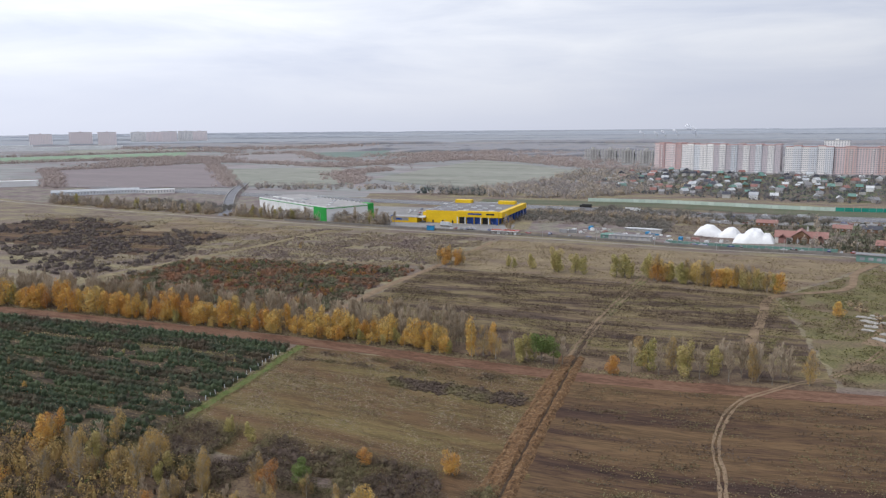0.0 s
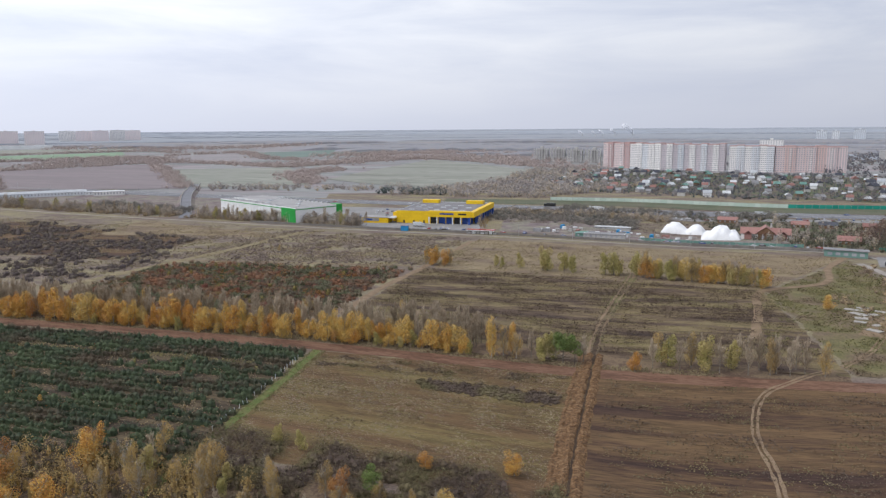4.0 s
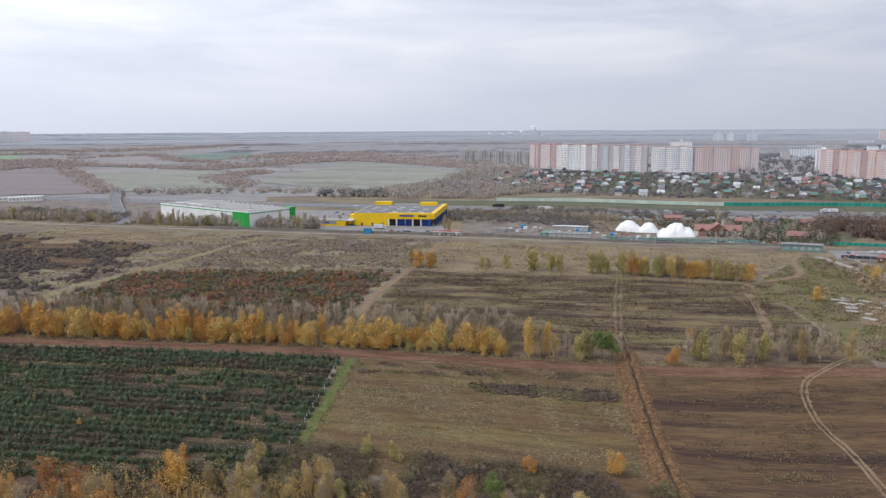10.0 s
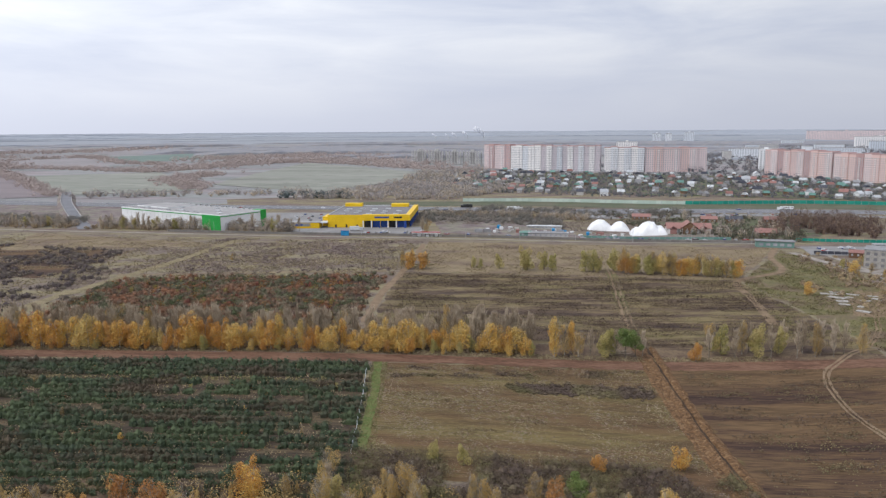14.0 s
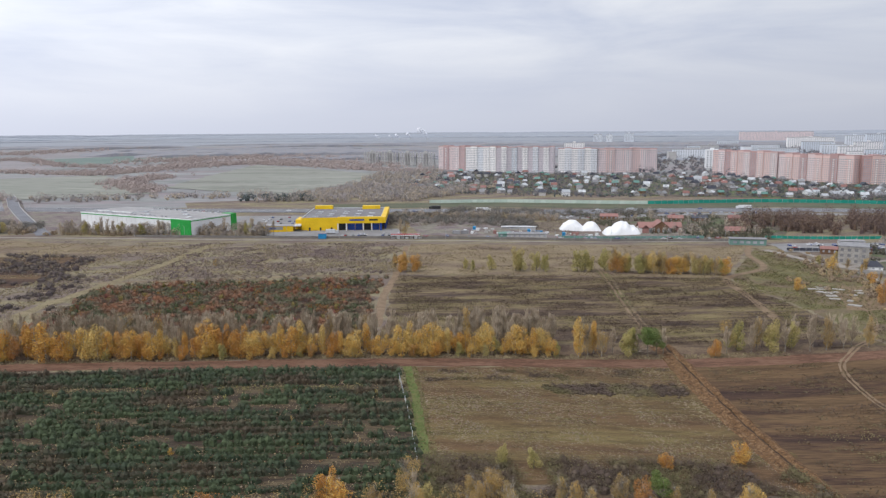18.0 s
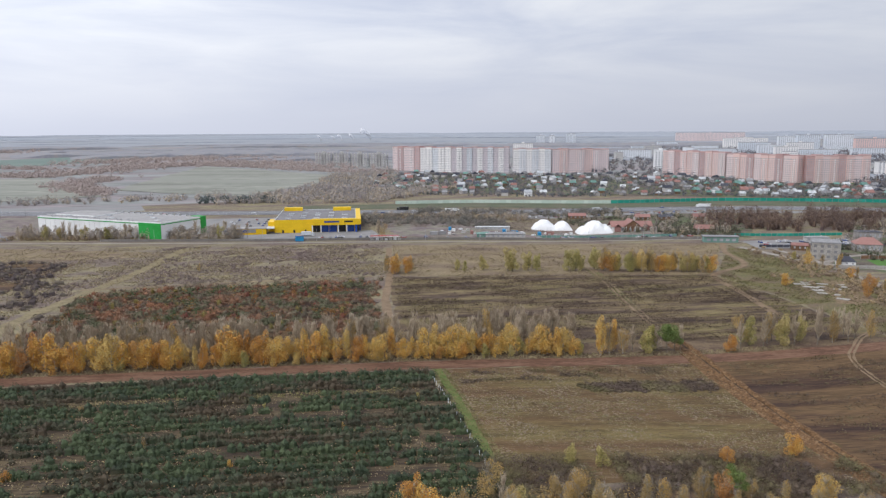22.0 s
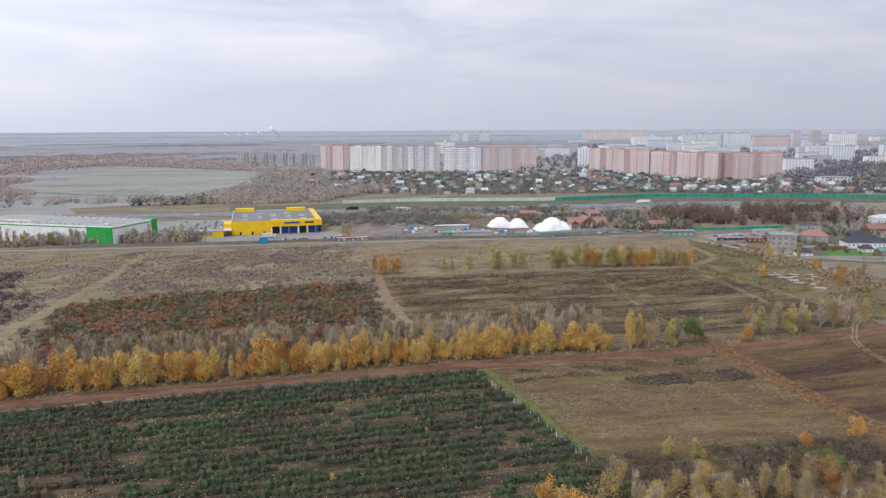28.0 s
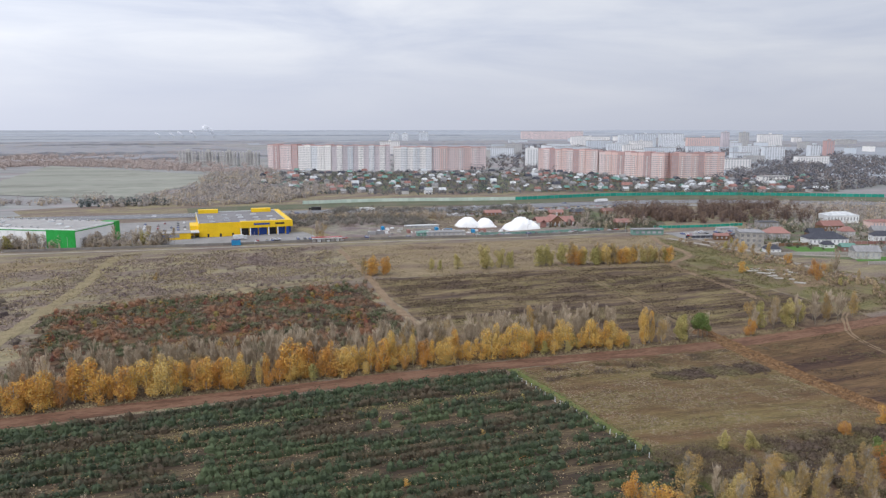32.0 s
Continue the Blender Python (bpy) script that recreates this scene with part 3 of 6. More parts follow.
        p0 = base + np.column_stack([-dx, -dy, np.zeros(n)])
        p1 = base + np.column_stack([dx, dy, np.zeros(n)])
        top = base + np.column_stack([rng.normal(0, w * 1.4, n), rng.normal(0, w * 1.4, n), 0.9 * h * s])
        tri.append(np.stack([p0, p1, top], 1).reshape(-1, 3))
    me = np_mesh(name, np.concatenate(tri), 3)
    return tagged(part(name, me, material), label, "grass", kind="stuff")


U2, N2 = Vector((0.934, -0.358)), Vector((0.358, 0.934))
ROAD0 = Vector((-54, 279))


def by_road(s, v):
    """A plan place: s metres along the dirt road from the crop's corner, v metres beyond it."""
    return ROAD0 + U2 * s + N2 * v


# ---- the land ----
g = Geo()
radii = [0.0]
r = 12.0
while r < 4930:
    radii.append(r)
    r *= 1.055
radii.append(4940.0)
NA = 200
g.v.append((-100.0, 40.0, 0.0))
for r in radii[1:]:
    for i in range(NA):
        a = 6.283185 * i / NA
        x, y = -100 + r * math.cos(a), 40 + r * math.sin(a)
        g.v.append((x, y, gh(x, y)))
for i in range(NA):
    g.f.append((0, 1 + i, 1 + (i + 1) % NA))
for k in range(len(radii) - 2):
    for i in range(NA):
        j = (i + 1) % NA
        o = 1 + k * NA
        g.f.append((o + i, o + NA + i, o + NA + j, o + j))
land = g.mesh("ground")
land.materials.append(M["meadow"])
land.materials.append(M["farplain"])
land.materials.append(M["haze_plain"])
# past these limits the land takes its haze-painted materials
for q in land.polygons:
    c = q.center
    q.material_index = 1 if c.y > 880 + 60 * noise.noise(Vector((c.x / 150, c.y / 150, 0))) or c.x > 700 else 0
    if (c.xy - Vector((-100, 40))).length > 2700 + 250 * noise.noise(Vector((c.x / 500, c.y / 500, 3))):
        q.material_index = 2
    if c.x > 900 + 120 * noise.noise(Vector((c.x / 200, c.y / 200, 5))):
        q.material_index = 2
tagged(part("ground", land, M["meadow"]), "open autumn meadow land reaching to the horizon, painted hazy far off", "ground", kind="structure")

field("crop_soil", [by_road(-330, -6), by_road(3, -6), (-83, 160), (-375, 276)], M["cropsoil"], 0.05, "bare brown soil between rows of dark shrubs")
field("stubble_field", [(-48, 270), (46, 237), (16, 147), (-76, 190)], M["stubble"], 0.06, "mown brown stubble field beside the dirt track", relief=0.2)
field("dark_field", [(47, 237), (240, 162), (200, 60), (5, 124)], M["darksoil"], 0.06, "dark fallow field with brown weed stripes", relief=0.25)
field("striped_field", [(-46, 308), (127, 219), (164, 340), (2, 426)], M["stripe"], 0.06, "overgrown field in dark and straw-coloured rows", relief=0.5, cell=4)
field("dry_meadow", [(8, 426), (166, 340), (262, 420), (52, 530)], M["drygrass"], 0.07, "pale dry grass meadow before the road", rag=3)
field("green_meadow", [(166, 338), (129, 220), (190, 205), (258, 410)], M["greengrass"], 0.08, "rough yellow-green meadow by the bend of the road", rag=3)
field("shrub_soil", [(-182, 368), (-48, 318), (-14, 420), (-146, 460)], M["darksoil"], 0.07, "dark soil under low shrubs", rag=6)
field("belt_floor", [by_road(-330, 4), by_road(190, 4), by_road(190, 16), by_road(-330, 40)], M["beltfloor"], 0.08, "leaf-littered ground under the tree belt", "belt floor", rag=1.5)
field("near_belt_floor", [by_road(-200, -97), by_road(78, -99), by_road(150, -165), by_road(-200, -175)], M["beltfloor"], 0.08, "leaf-littered ground under the near trees", "belt floor", rag=2.5)
field("left_scrub_soil", [(-420, 600), (-190, 480), (-150, 560), (-340, 700)], M["darksoil"], 0.07, "dark weedy waste ground", rag=5)
field("roadside_waste", [(-760, 1010), (-205, 712), (-70, 790), (-560, 1140)], M["clearing"], 0.1, "bare weedy ground between the road and the highway", rag=7, cell=10)
field("pale_meadow", [(-230, 690), (-110, 590), (-85, 560), (-240, 600)], M["drygrass"], 0.09, "pale grass beside the road", rag=5)

strip("dirt_road", [by_road(-420, 0), by_road(-150, 0), by_road(0, -1), by_road(110, 0), by_road(180, 0), by_road(330, 0)], flat(8.5, 0.12), M["reddirt"], "reddish dirt road along the tree belt", "road", rag=0.5)
strip("crop_verge", [(-49, 271), (-58, 240), (-70, 203), (-83, 160)], flat(2.6, 0.14), M["verge"], "green grass strip beside the crop", "verge")
strip("trodden_path", [(-190, 390), (-175, 424), (-123, 507), (-78, 591)], flat(7, 0.15), M["grasspath"], "broad pale grass path through the scrub", "path", rag=1.0)
strip("trodden_path", [(-42, 325), (-20, 380), (4, 428), (45, 520)], flat(4, 0.15), M["path"], "pale trodden path between two fields", "path", rag=0.5)
strip("trodden_path", [(119, 264), (140, 300), (163, 338), (205, 352), (232, 390), (262, 418)], flat(3.8, 0.3), M["path"], "winding sandy track across the meadow", "path", rag=0.4)
for o in (-0.75, 0.75):
    strip("trodden_path", [(205, 300), (160, 250), (132, 229), (117, 224), (105, 218.5), (94, 212.5), (84, 200), (76, 185), (70, 165), (63, 148), (55, 128)], [(o - 0.42, 0.15), (o - 0.14, 0.17), (o + 0.14, 0.17), (o + 0.42, 0.15)], M["path"], "pale sandy wheel track winding across the dark field", "path", rag=0.25, step=2.5)
strip("trodden_path", [(-152, 474), (-80, 455), (-5, 432)], flat(4, 0.15), M["drygrass"], "pale grass path along the shrubs", "path", rag=0.8)
field("sandy_patch", [(160, 262), (200, 300), (212, 290), (178, 252)], M["path"], 0.13, "trampled sandy ground round old slabs", "bare ground", rag=3, cell=3)
strip("front_road", [(-700, 965), (-399, 800), (-132, 648), (-36, 594), (60, 545), (167, 487), (272, 430), (262, 360), (225, 290), (200, 258)], flat(3.8, 0.2), M["roadgrey"], "narrow dusty grey road along the fences", "road", rag=0.2)

PATHS = sample([(-190, 390), (-175, 424), (-123, 507), (-78, 591)], 3.0) + sample([(-152, 474), (-80, 455), (-5, 432)], 3.0) + sample([(-42, 325), (-20, 380), (4, 428), (45, 520)], 3.0) + sample([(119, 264), (140, 300), (163, 338), (205, 352), (232, 390), (262, 418)], 3.0)


def clear_of_paths(spots, gap=3.6):
    """Drops the places that lie on the trodden paths."""
    px = np.array([tuple(q) for q in PATHS])
    return np.array([q for q in spots if (((px - q) ** 2).sum(1)).min() > gap * gap])


# trench with banks of spoil
TRENCH = [(5.0, 135), (10.8, 150), (16.8, 167), (27.5, 196), (49, 250), (70, 298), (107, 369), (118, 392)]
strip("trench_spoil", TRENCH[:5] + [(52, 258)],
      [(-5.0, 0.05), (-4.2, 0.18), (-3.5, 0.10), (-2.8, 0.17), (-2.0, 0.11), (-1.3, 0.5), (-0.4, 0.7), (0.3, 0.4), (0.8, 0.09), (1.3, 0.09), (1.8, 0.4), (2.5, 0.7), (3.4, 0.4), (4.3, 0.05)],
      M["ochre"], "wheel-rutted banks of ochre spoil along an open trench", "spoil bank", rag=0.4, step=0.9, lump=0.9)
strip("trench_floor", TRENCH[:5] + [(52, 258)], flat(1.0, 0.16), M["ditch"], "dark floor of the open trench", "trench", rag=0.2, step=2)
for q in bpy.data.objects["trench_floor"].data.vertices:
    q.co.x += 1.0
strip("backfilled_trench", [(52, 258)] + TRENCH[5:], [(-3.6, 0.05), (-3.2, 0.14), (-2.4, 0.09), (-1.2, 0.15), (0.0, 0.10), (0.7, 0.3), (1.4, 0.25), (2.4, 0.05)], M["greengrass"], "grassy strip of earth over the filled trench", "track", rag=0.4, step=2, lump=0.4)
for o in (-1.7, 0.9):
    strip("wheel_rut", [(52, 258)] + TRENCH[5:], [(o - 0.55, 0.3), (o - 0.2, 0.36), (o + 0.2, 0.36), (o + 0.55, 0.3)], M["path"], "pale dry wheel rut along the filled trench", "track", rag=0.35, step=1.5)
strip("open_ditch", [(50, 252), (56, 266), (62, 280)], [(-0.9, 0.2), (-0.5, 0.38), (0.5, 0.38), (0.9, 0.2)], M["ditch"], "dark end of the open trench beyond the road", "trench", rag=0.3, step=1.5)

# ---- trees ----


def crown_points(rng, n, r, h, z0, lobes, column=False):
    """Leaf places of a crown made of several lobes, with gaps between."""
    pts, face = [], []
    for k in range(lobes):
        f = (k + 0.5) / lobes
        zz = z0 + (h - z0) * (0.12 + 0.78 * f)
        rr = r * (0.45 + 0.75 * math.sin(math.pi * (0.18 + 0.75 * f))) * rng.uniform(0.6, 1.0)
        off = rng.normal(0, 0.12 if column else 0.38, 2) * r
        m = int(n / lobes * rng.uniform(0.7, 1.3))
        p, d = clump_points(off[0], off[1], zz - (h - z0) * 0.2, rr * 0.75, (h - z0) * 0.42, m, rng)
        pts.append(p)
        face.append(d)
    return np.concatenate(pts), np.concatenate(face)


def tree(name, seed, h, r, z0, leaves, n, size, barkm, label, lobes=7, column=False, limbs=9):
    """A tree: a trunk with limbs, and a crown of small leaves."""
    rng = np.random.default_rng(seed)
    ob = thing(name, pose(0, 0, -500), label, "tree")
    t = Geo()
    lean = rng.normal(0, 0.03, 2) * h
    t.limb((0, 0, -0.3), (lean[0] * 0.5, lean[1] * 0.5, h * 0.5), 0.02 * h, 0.013 * h, 7)
    t.limb((lean[0] * 0.5, lean[1] * 0.5, h * 0.5), (lean[0], lean[1], h * 0.93), 0.013 * h, 0.003 * h, 6)
    tri = []
    for k in range(limbs):
        f = rng.uniform(0.18, 0.8)
        a = rng.uniform(0, 6.283)
        o = np.array([lean[0] * f, lean[1] * f, h * f])
        reach = r * rng.uniform(0.45, 0.95) * (1.15 - 0.6 * f)
        e = o + np.array([math.cos(a) * reach, math.sin(a) * reach, h * rng.uniform(0.14, 0.32)])
        tri.append(limb_tri(o, e, 0.006 * h))
        for j in range(3):
            m = o + (e - o) * rng.uniform(0.4, 0.95)
            tri.append(limb_tri(m, m + np.array([rng.normal(0, 0.22) * r, rng.normal(0, 0.22) * r, h * rng.uniform(0.06, 0.16)]), 0.003 * h))
    part("trunk", t, barkm, ob)
    part("branching", np_mesh("branching", np.concatenate(tri), 3), barkm, ob)["kind"] = "stuff"
    p, d = crown_points(rng, n, r, h, z0, lobes, column)
    part("crown", np_mesh("crown", cards(p, size, rng, d, 0.75), 4), leaves, ob)
    return ob


def limb_tri(a, b, r):
    """Four thin faces along a limb, as triangles."""
    a, b = np.array(a, float), np.array(b, float)
    d = b - a
    s_ = np.cross(d, (0.3, 0.5, 0.1))
    s_ *= r / np.linalg.norm(s_)
    w = np.cross(d, s_)
    w *= r / np.linalg.norm(w)
    return np.concatenate([np.stack([a + s_, a - s_, b]), np.stack([a + w, a - w, b])])


def bare_tree(name, seed, h, r, label, twigs=260, twigm="twig", thick=0.05):
    """A leafless tree: trunk, limbs and a haze of thin rising twigs."""
    rng = np.random.default_rng(seed)
    ob = thing(name, pose(0, 0, -500), label, "tree")
    t = Geo()
    t.limb((0, 0, -0.3), (0, 0, h * 0.55), 0.016 * h, 0.009 * h, 6)
    t.limb((0, 0, h * 0.55), (0.02 * h, 0, h * 0.95), 0.009 * h, 0.002 * h, 5)
    ends, tri = [], []
    for k in range(22):
        f = rng.uniform(0.12, 0.8)
        a = rng.uniform(0, 6.283)
        reach = r * rng.uniform(0.5, 1.0) * (1.1 - 0.75 * f)
        e = np.array([math.cos(a) * reach, math.sin(a) * reach, min(h, h * f + h * rng.uniform(0.18, 0.34))])
        tri.append(limb_tri((0, 0, h * f), e, 0.006 * h))
        ends.append((np.array([0, 0, h * f]), e))
    part("trunk", t, M["bark"], ob)
    for k in range(twigs):
        o, e = ends[rng.integers(len(ends))]
        b = o + (e - o) * rng.uniform(0.3, 1.0)
        d = rng.normal(0, 0.3, 3) * (r * 0.5) + np.array([0, 0, h * rng.uniform(0.06, 0.16)])
        w = rng.normal(0, 1, 3)
        w *= thick / np.linalg.norm(w)
        tri.append(np.stack([b - w, b + w, b + d]))
    part("branching", np_mesh("branching", np.concatenate(tri), 3), M[twigm], ob)["kind"] = "stuff"
    return ob


KIND = {
    "gold": [tree("yellow_birch", 10 + k, 11.5, 3.9, 0.2, M["gold"], 3000, 0.38, M["birch"], "bushy birch with golden autumn leaves in the tree belt", lobes=13, limbs=14) for k in range(7)],
    "poplar": [tree("yellow_poplar", 30 + k, 14.5, 2.9, 0.6, M["gold"], 2600, 0.36, M["birch"], "slender poplar with yellow autumn leaves", lobes=10, column=True, limbs=14) for k in range(3)],
    "amber": [tree("amber_birch", 35 + k, 12.0, 3.3, 0.2, M["amber"], 3000, 0.32, M["birch"], "birch with burnt-orange autumn leaves", lobes=11, limbs=18) for k in range(3)],
    "tan": [tree("fading_birch", 40 + k, 12.5, 3.2, 0.8, M["tan"], 3000, 0.24, M["birch"], "half-bare birch with fading olive-tan leaves", lobes=11, column=k % 2 == 0, limbs=60) for k in range(6)],
    "fartan": [tree("fading_tree", 46 + k, 10.5, 4.3, 0.3, M["roadtrees"], 900, 0.6, M["bark"], "half-bare tree with fading tan leaves", lobes=9, limbs=14) for k in range(4)],
    "green": [tree("green_willow", 50, 12.5, 4.2, 4.2, M["green"], 2400, 0.42, M["bark"], "leafy green willow among bare trees")],
    "lime": [tree("lime_green_tree", 55 + k, 11.0, 3.1, 0.4, M["lime"], 2200, 0.42, M["bark"], "young tree with yellow-green leaves", lobes=9) for k in range(3)],
    "bare": [bare_tree("bare_tree", 60 + k, 13.0, 2.7, "slender leafless grey tree in the tree belt", 950, thick=0.075) for k in range(6)],
}
USED = set()


def plant(kind, x, y, s=1.0, rng=random, group="", sz=None):
    """Sets a tree of that kind at a place on the land."""
    ob = rng.choice(KIND[kind])
    m = pose(x, y, gh(x, y), 0, 0, rng.uniform(0, 360)) @ Matrix.Diagonal((s, s, sz or s, 1))
    if ob.name in USED:
        ob = copy_thing(ob, m)
        ob.matrix_basis = m
    else:
        USED.add(ob.name)
        ob.matrix_basis = m
    if group:
        ob["group"] = group
    return ob


rt = random.Random(7)
# the belt along the dirt road
s = -330.0
while s < 64:
    q = by_road(s, 8.0 + rt.uniform(-1.2, 2.5))
    plant("gold" if rt.random() < 0.72 else rt.choice(["poplar", "amber", "poplar", "poplar", "lime"]), q.x, q.y, rt.choice([rt.uniform(0.5, 0.75), rt.uniform(0.7, 0.95), rt.uniform(0.85, 1.12)]), rt, "trees of the belt")
    s += rt.uniform(2.4, 4.2)
s = -330.0
while s < 66:
    q = by_road(s, 5.6 + rt.uniform(-0.6, 1.0))
    if noise.noise(Vector((s / 15, 4.4, 0))) > -0.25:
        plant(rt.choice(["gold", "gold", "gold", "amber", "lime"]), q.x, q.y, rt.uniform(0.3, 0.55), rt, "trees of the belt")
    s += rt.uniform(4.0, 8.5)
for k in range(320):
    q = by_road(rt.uniform(-300, 64), rt.triangular(10.5, 34, 14))
    plant("bare" if rt.random() < 0.95 else "tan", q.x, q.y, rt.uniform(0.74, 1.06), rt, "trees of the belt")
for s, kind, v, sc in ((71, "poplar", 7, 1.0), (75, "tan", 9, 0.9), (80, "tan", 8, 0.8), (90, "lime", 8, 0.9), (94, "bare", 9, 0.9), (97, "green", 7, 0.95), (101, "green", 9, 0.75), (93, "lime", 12, 0.9), (85, "bare", 11, 0.9), (104, "bare", 10, 0.9), (78, "poplar", 12, 0.8),
                       (122, "gold", 5, 0.6), (128, "bare", 9, 1.0), (131, "tan", 14, 0.9), (133, "lime", 12, 1.0), (137, "bare", 8, 1.0), (141, "tan", 12, 1.0), (144, "bare", 14, 1.1), (146, "lime", 9, 1.1),
                       (150, "bare", 8, 1.1), (154, "lime", 11, 0.9), (157, "bare", 15, 1.1), (159, "bare", 7, 1.2), (163, "bare", 12, 1.2), (166, "tan", 8, 1.0), (168, "bare", 9, 1.2), (172, "bare", 7, 1.1), (175, "bare", 14, 1.1), (177, "bare", 10, 1.1), (183, "tan", 9, 0.9)):
    q = by_road(s, v)
    plant(kind, q.x, q.y, sc * (0.8 if kind == "bare" else 1.0), rt, "trees of the belt")
# row in the dry meadow
for x, y, kind, sc in ((6, 436, "tan", 0.85), (9, 432, "gold", 0.9), (12, 436, "tan", 0.9), (16, 430, "gold", 0.85), (19, 431, "tan", 0.75), (46, 424, "lime", 0.6), (49, 421, "lime", 0.55), (59, 416, "lime", 0.8), (70, 407, "lime", 1.25),
                       (72, 405, "lime", 1.0), (81, 402, "lime", 1.0), (84, 399, "lime", 0.9), (101, 390, "lime", 1.1), (105, 388, "lime", 1.15), (108, 386, "lime", 0.8), (117, 386, "lime", 1.15), (120, 381, "tan", 1.1)):
    plant(kind, x, y, sc, rt, "trees in the meadow")
for k in range(30):
    q = Vector((118, 380)).lerp(Vector((168, 346)), k / 29) + Vector((rt.uniform(-1.5, 1.5), rt.uniform(-2, 4)))
    plant(rt.choice(["gold", "tan", "tan", "lime"]), q.x, q.y, rt.uniform(0.75, 1.05), rt, "trees in the meadow")
# the near belt
for k in range(165):
    s = rt.uniform(-140, 92)
    v = -93 - 34 * rt.random() ** 1.1 - (0 if s < 20 else (s - 20) * 0.08) - (9 if s < 0 else 0) - (14 if s < -12 else 0)
    q = by_road(s, v)
    if s > 22 and v > -104:
        continue
    plant("amber" if s < -8 and rt.random() < 0.16 else "tan" if rt.random() < 0.72 else rt.choice(["gold", "amber", "bare", "lime"]), q.x, q.y, (rt.uniform(0.42, 0.8) if s > 5 else rt.uniform(0.5, 0.78) if s > -12 else rt.uniform(0.68, 1.0)), rt, "trees of the near belt")

rngb = np.random.default_rng(5)
# crop: rows of dark shrubs along the road
sp = []
for k in range(23):
    v = -9.5 - k * 4.3
    for s in np.arange(-330, 12, 1.2):
        gap = noise.noise(Vector((s / 16, k * 1.3, 0.5))) + 0.5 * noise.noise(Vector((s / 5, k * 2.7, 3.5)))
        if k == 4 and s > -230:
            gap -= 0.5
        if k < 4:
            gap += 0.4
        gap += 0.55 * noise.noise(Vector((s / 38, v / 17, 7.7)))
        if gap > -0.42 and rngb.random() > 0.02:
            q = by_road(s + rngb.normal(0, 0.4), v + rngb.normal(0, 0.3))
            if q.x < -52.5 + (q.y - 270) * 0.285:
                sp.append((q.x, q.y))
shrubs("crop_shrubs", np.array(sp), 1.65, 2.3, 48, 0.36, M["croprow"], "rows of dark green cultivated shrubs", "crop", 3)
sp = clustered([tuple(by_road(-190, -107)), tuple(by_road(26, -99)), tuple(by_road(95, -124)), tuple(by_road(-190, -150))], 1500, rngb, 10, -0.3)
shrubs("belt_saplings", sp, 1.6, 3.2, 54, 0.33, M["thicket"], "brown saplings under the near trees", "saplings", 13)
sp = clustered([tuple(by_road(-190, -106)), tuple(by_road(20, -102)), tuple(by_road(95, -128)), tuple(by_road(-190, -150))], 560, rngb, 12, -0.25)
shrubs("young_trees", sp, 2.0, 5.2, 110, 0.3, M["tan"], "tan young trees crowding the near belt", "young trees", 14)
# low shrubs behind the belt
SHRUBLAND = [(-180, 370), (-48, 320), (-8, 424), (-150, 464)]
sp = in_quad(SHRUBLAND, 2000, rngb)
sp = sp + np.array([[11 * noise.noise(Vector((q[0] / 17, q[1] / 17, 2.0))), 13 * noise.noise(Vector((q[0] / 15, q[1] / 15, 6.0)))] for q in sp]) + rngb.normal(0, 2.2, sp.shape)
shrubs("low_shrubs", clear_of_paths(sp), 1.9, 2.1, 56, 0.42, M["redbush"], "low dark mauve-brown shrubs", "shrubs", 4)
for n, scale, cut, r_, h_, key, lab in ((330, 16, 0.12, 1.9, 2.7, "rust", "orange-red bushes scattered among low shrubs"), (420, 22, 0.06, 2.1, 2.6, "deepgreen", "dull green bushes among low shrubs"), (120, 12, 0.1, 1.6, 2.5, "crimson", "dark red bushes among low shrubs"),
                                        (190, 11, 0.16, 1.5, 2.2, "olivegold", "olive-yellow bushes among low shrubs")):
    q0 = rngb.uniform(-40, 40, 2)
    sp = np.array([q for q in in_quad([(-172, 378), (-54, 330), (-12, 422), (-148, 458)], n, rngb) if noise.noise(Vector(((q[0] + q0[0]) / scale, (q[1] + q0[1]) / scale, 9.3))) > cut])
    shrubs(key + "_shrubs" if key in ("rust", "crimson") else "green_shrubs", clear_of_paths(sp), r_, h_, 64, 0.4, M[key], lab, "shrubs", n)
sp = clustered([(-72, 200), (14, 166), (12, 146), (-78, 176)], 420, rngb, 9, -0.2)
shrubs("dark_thicket", sp, 1.7, 1.9, 60, 0.26, M["thicket"], "dark leafless thicket beside the stubble field", "thicket", 5)
sp = in_quad([(-14, 238), (29, 224), (27, 215), (-12, 231)], 520, rngb)
sp = sp + rngb.normal(0, 1.1, sp.shape)
shrubs("weed_strip", sp, 1.3, 0.75, 34, 0.3, M["thicket"], "strip of tall dark weeds in the stubble field", "weeds", 6)
sp = clustered([(-430, 600), (-190, 425), (-130, 545), (-330, 700)], 1700, rngb, 26, -0.02)
sp = clear_of_paths(np.concatenate([sp, clustered([(-330, 520), (-185, 385), (-150, 460), (-300, 600)], 420, rngb, 18, -0.1)]), 5.5)
shrubs("waste_scrub", sp, 2.7, 2.3, 60, 0.42, M["scrubmauve"], "dark scrub on waste ground", "scrub", 7)
sp = clustered([(-170, 470), (0, 432), (40, 540), (-90, 600)], 1300, rngb, 24, 0.05)
shrubs("waste_scrub", sp, 1.3, 1.1, 34, 0.4, M["darkbush"], "dark scrub on waste ground", "scrub", 8)
sp = in_quad([tuple(by_road(-300, 9)), tuple(by_road(62, 9)), tuple(by_road(62, 34)), tuple(by_road(-300, 34))], 1500, rngb)
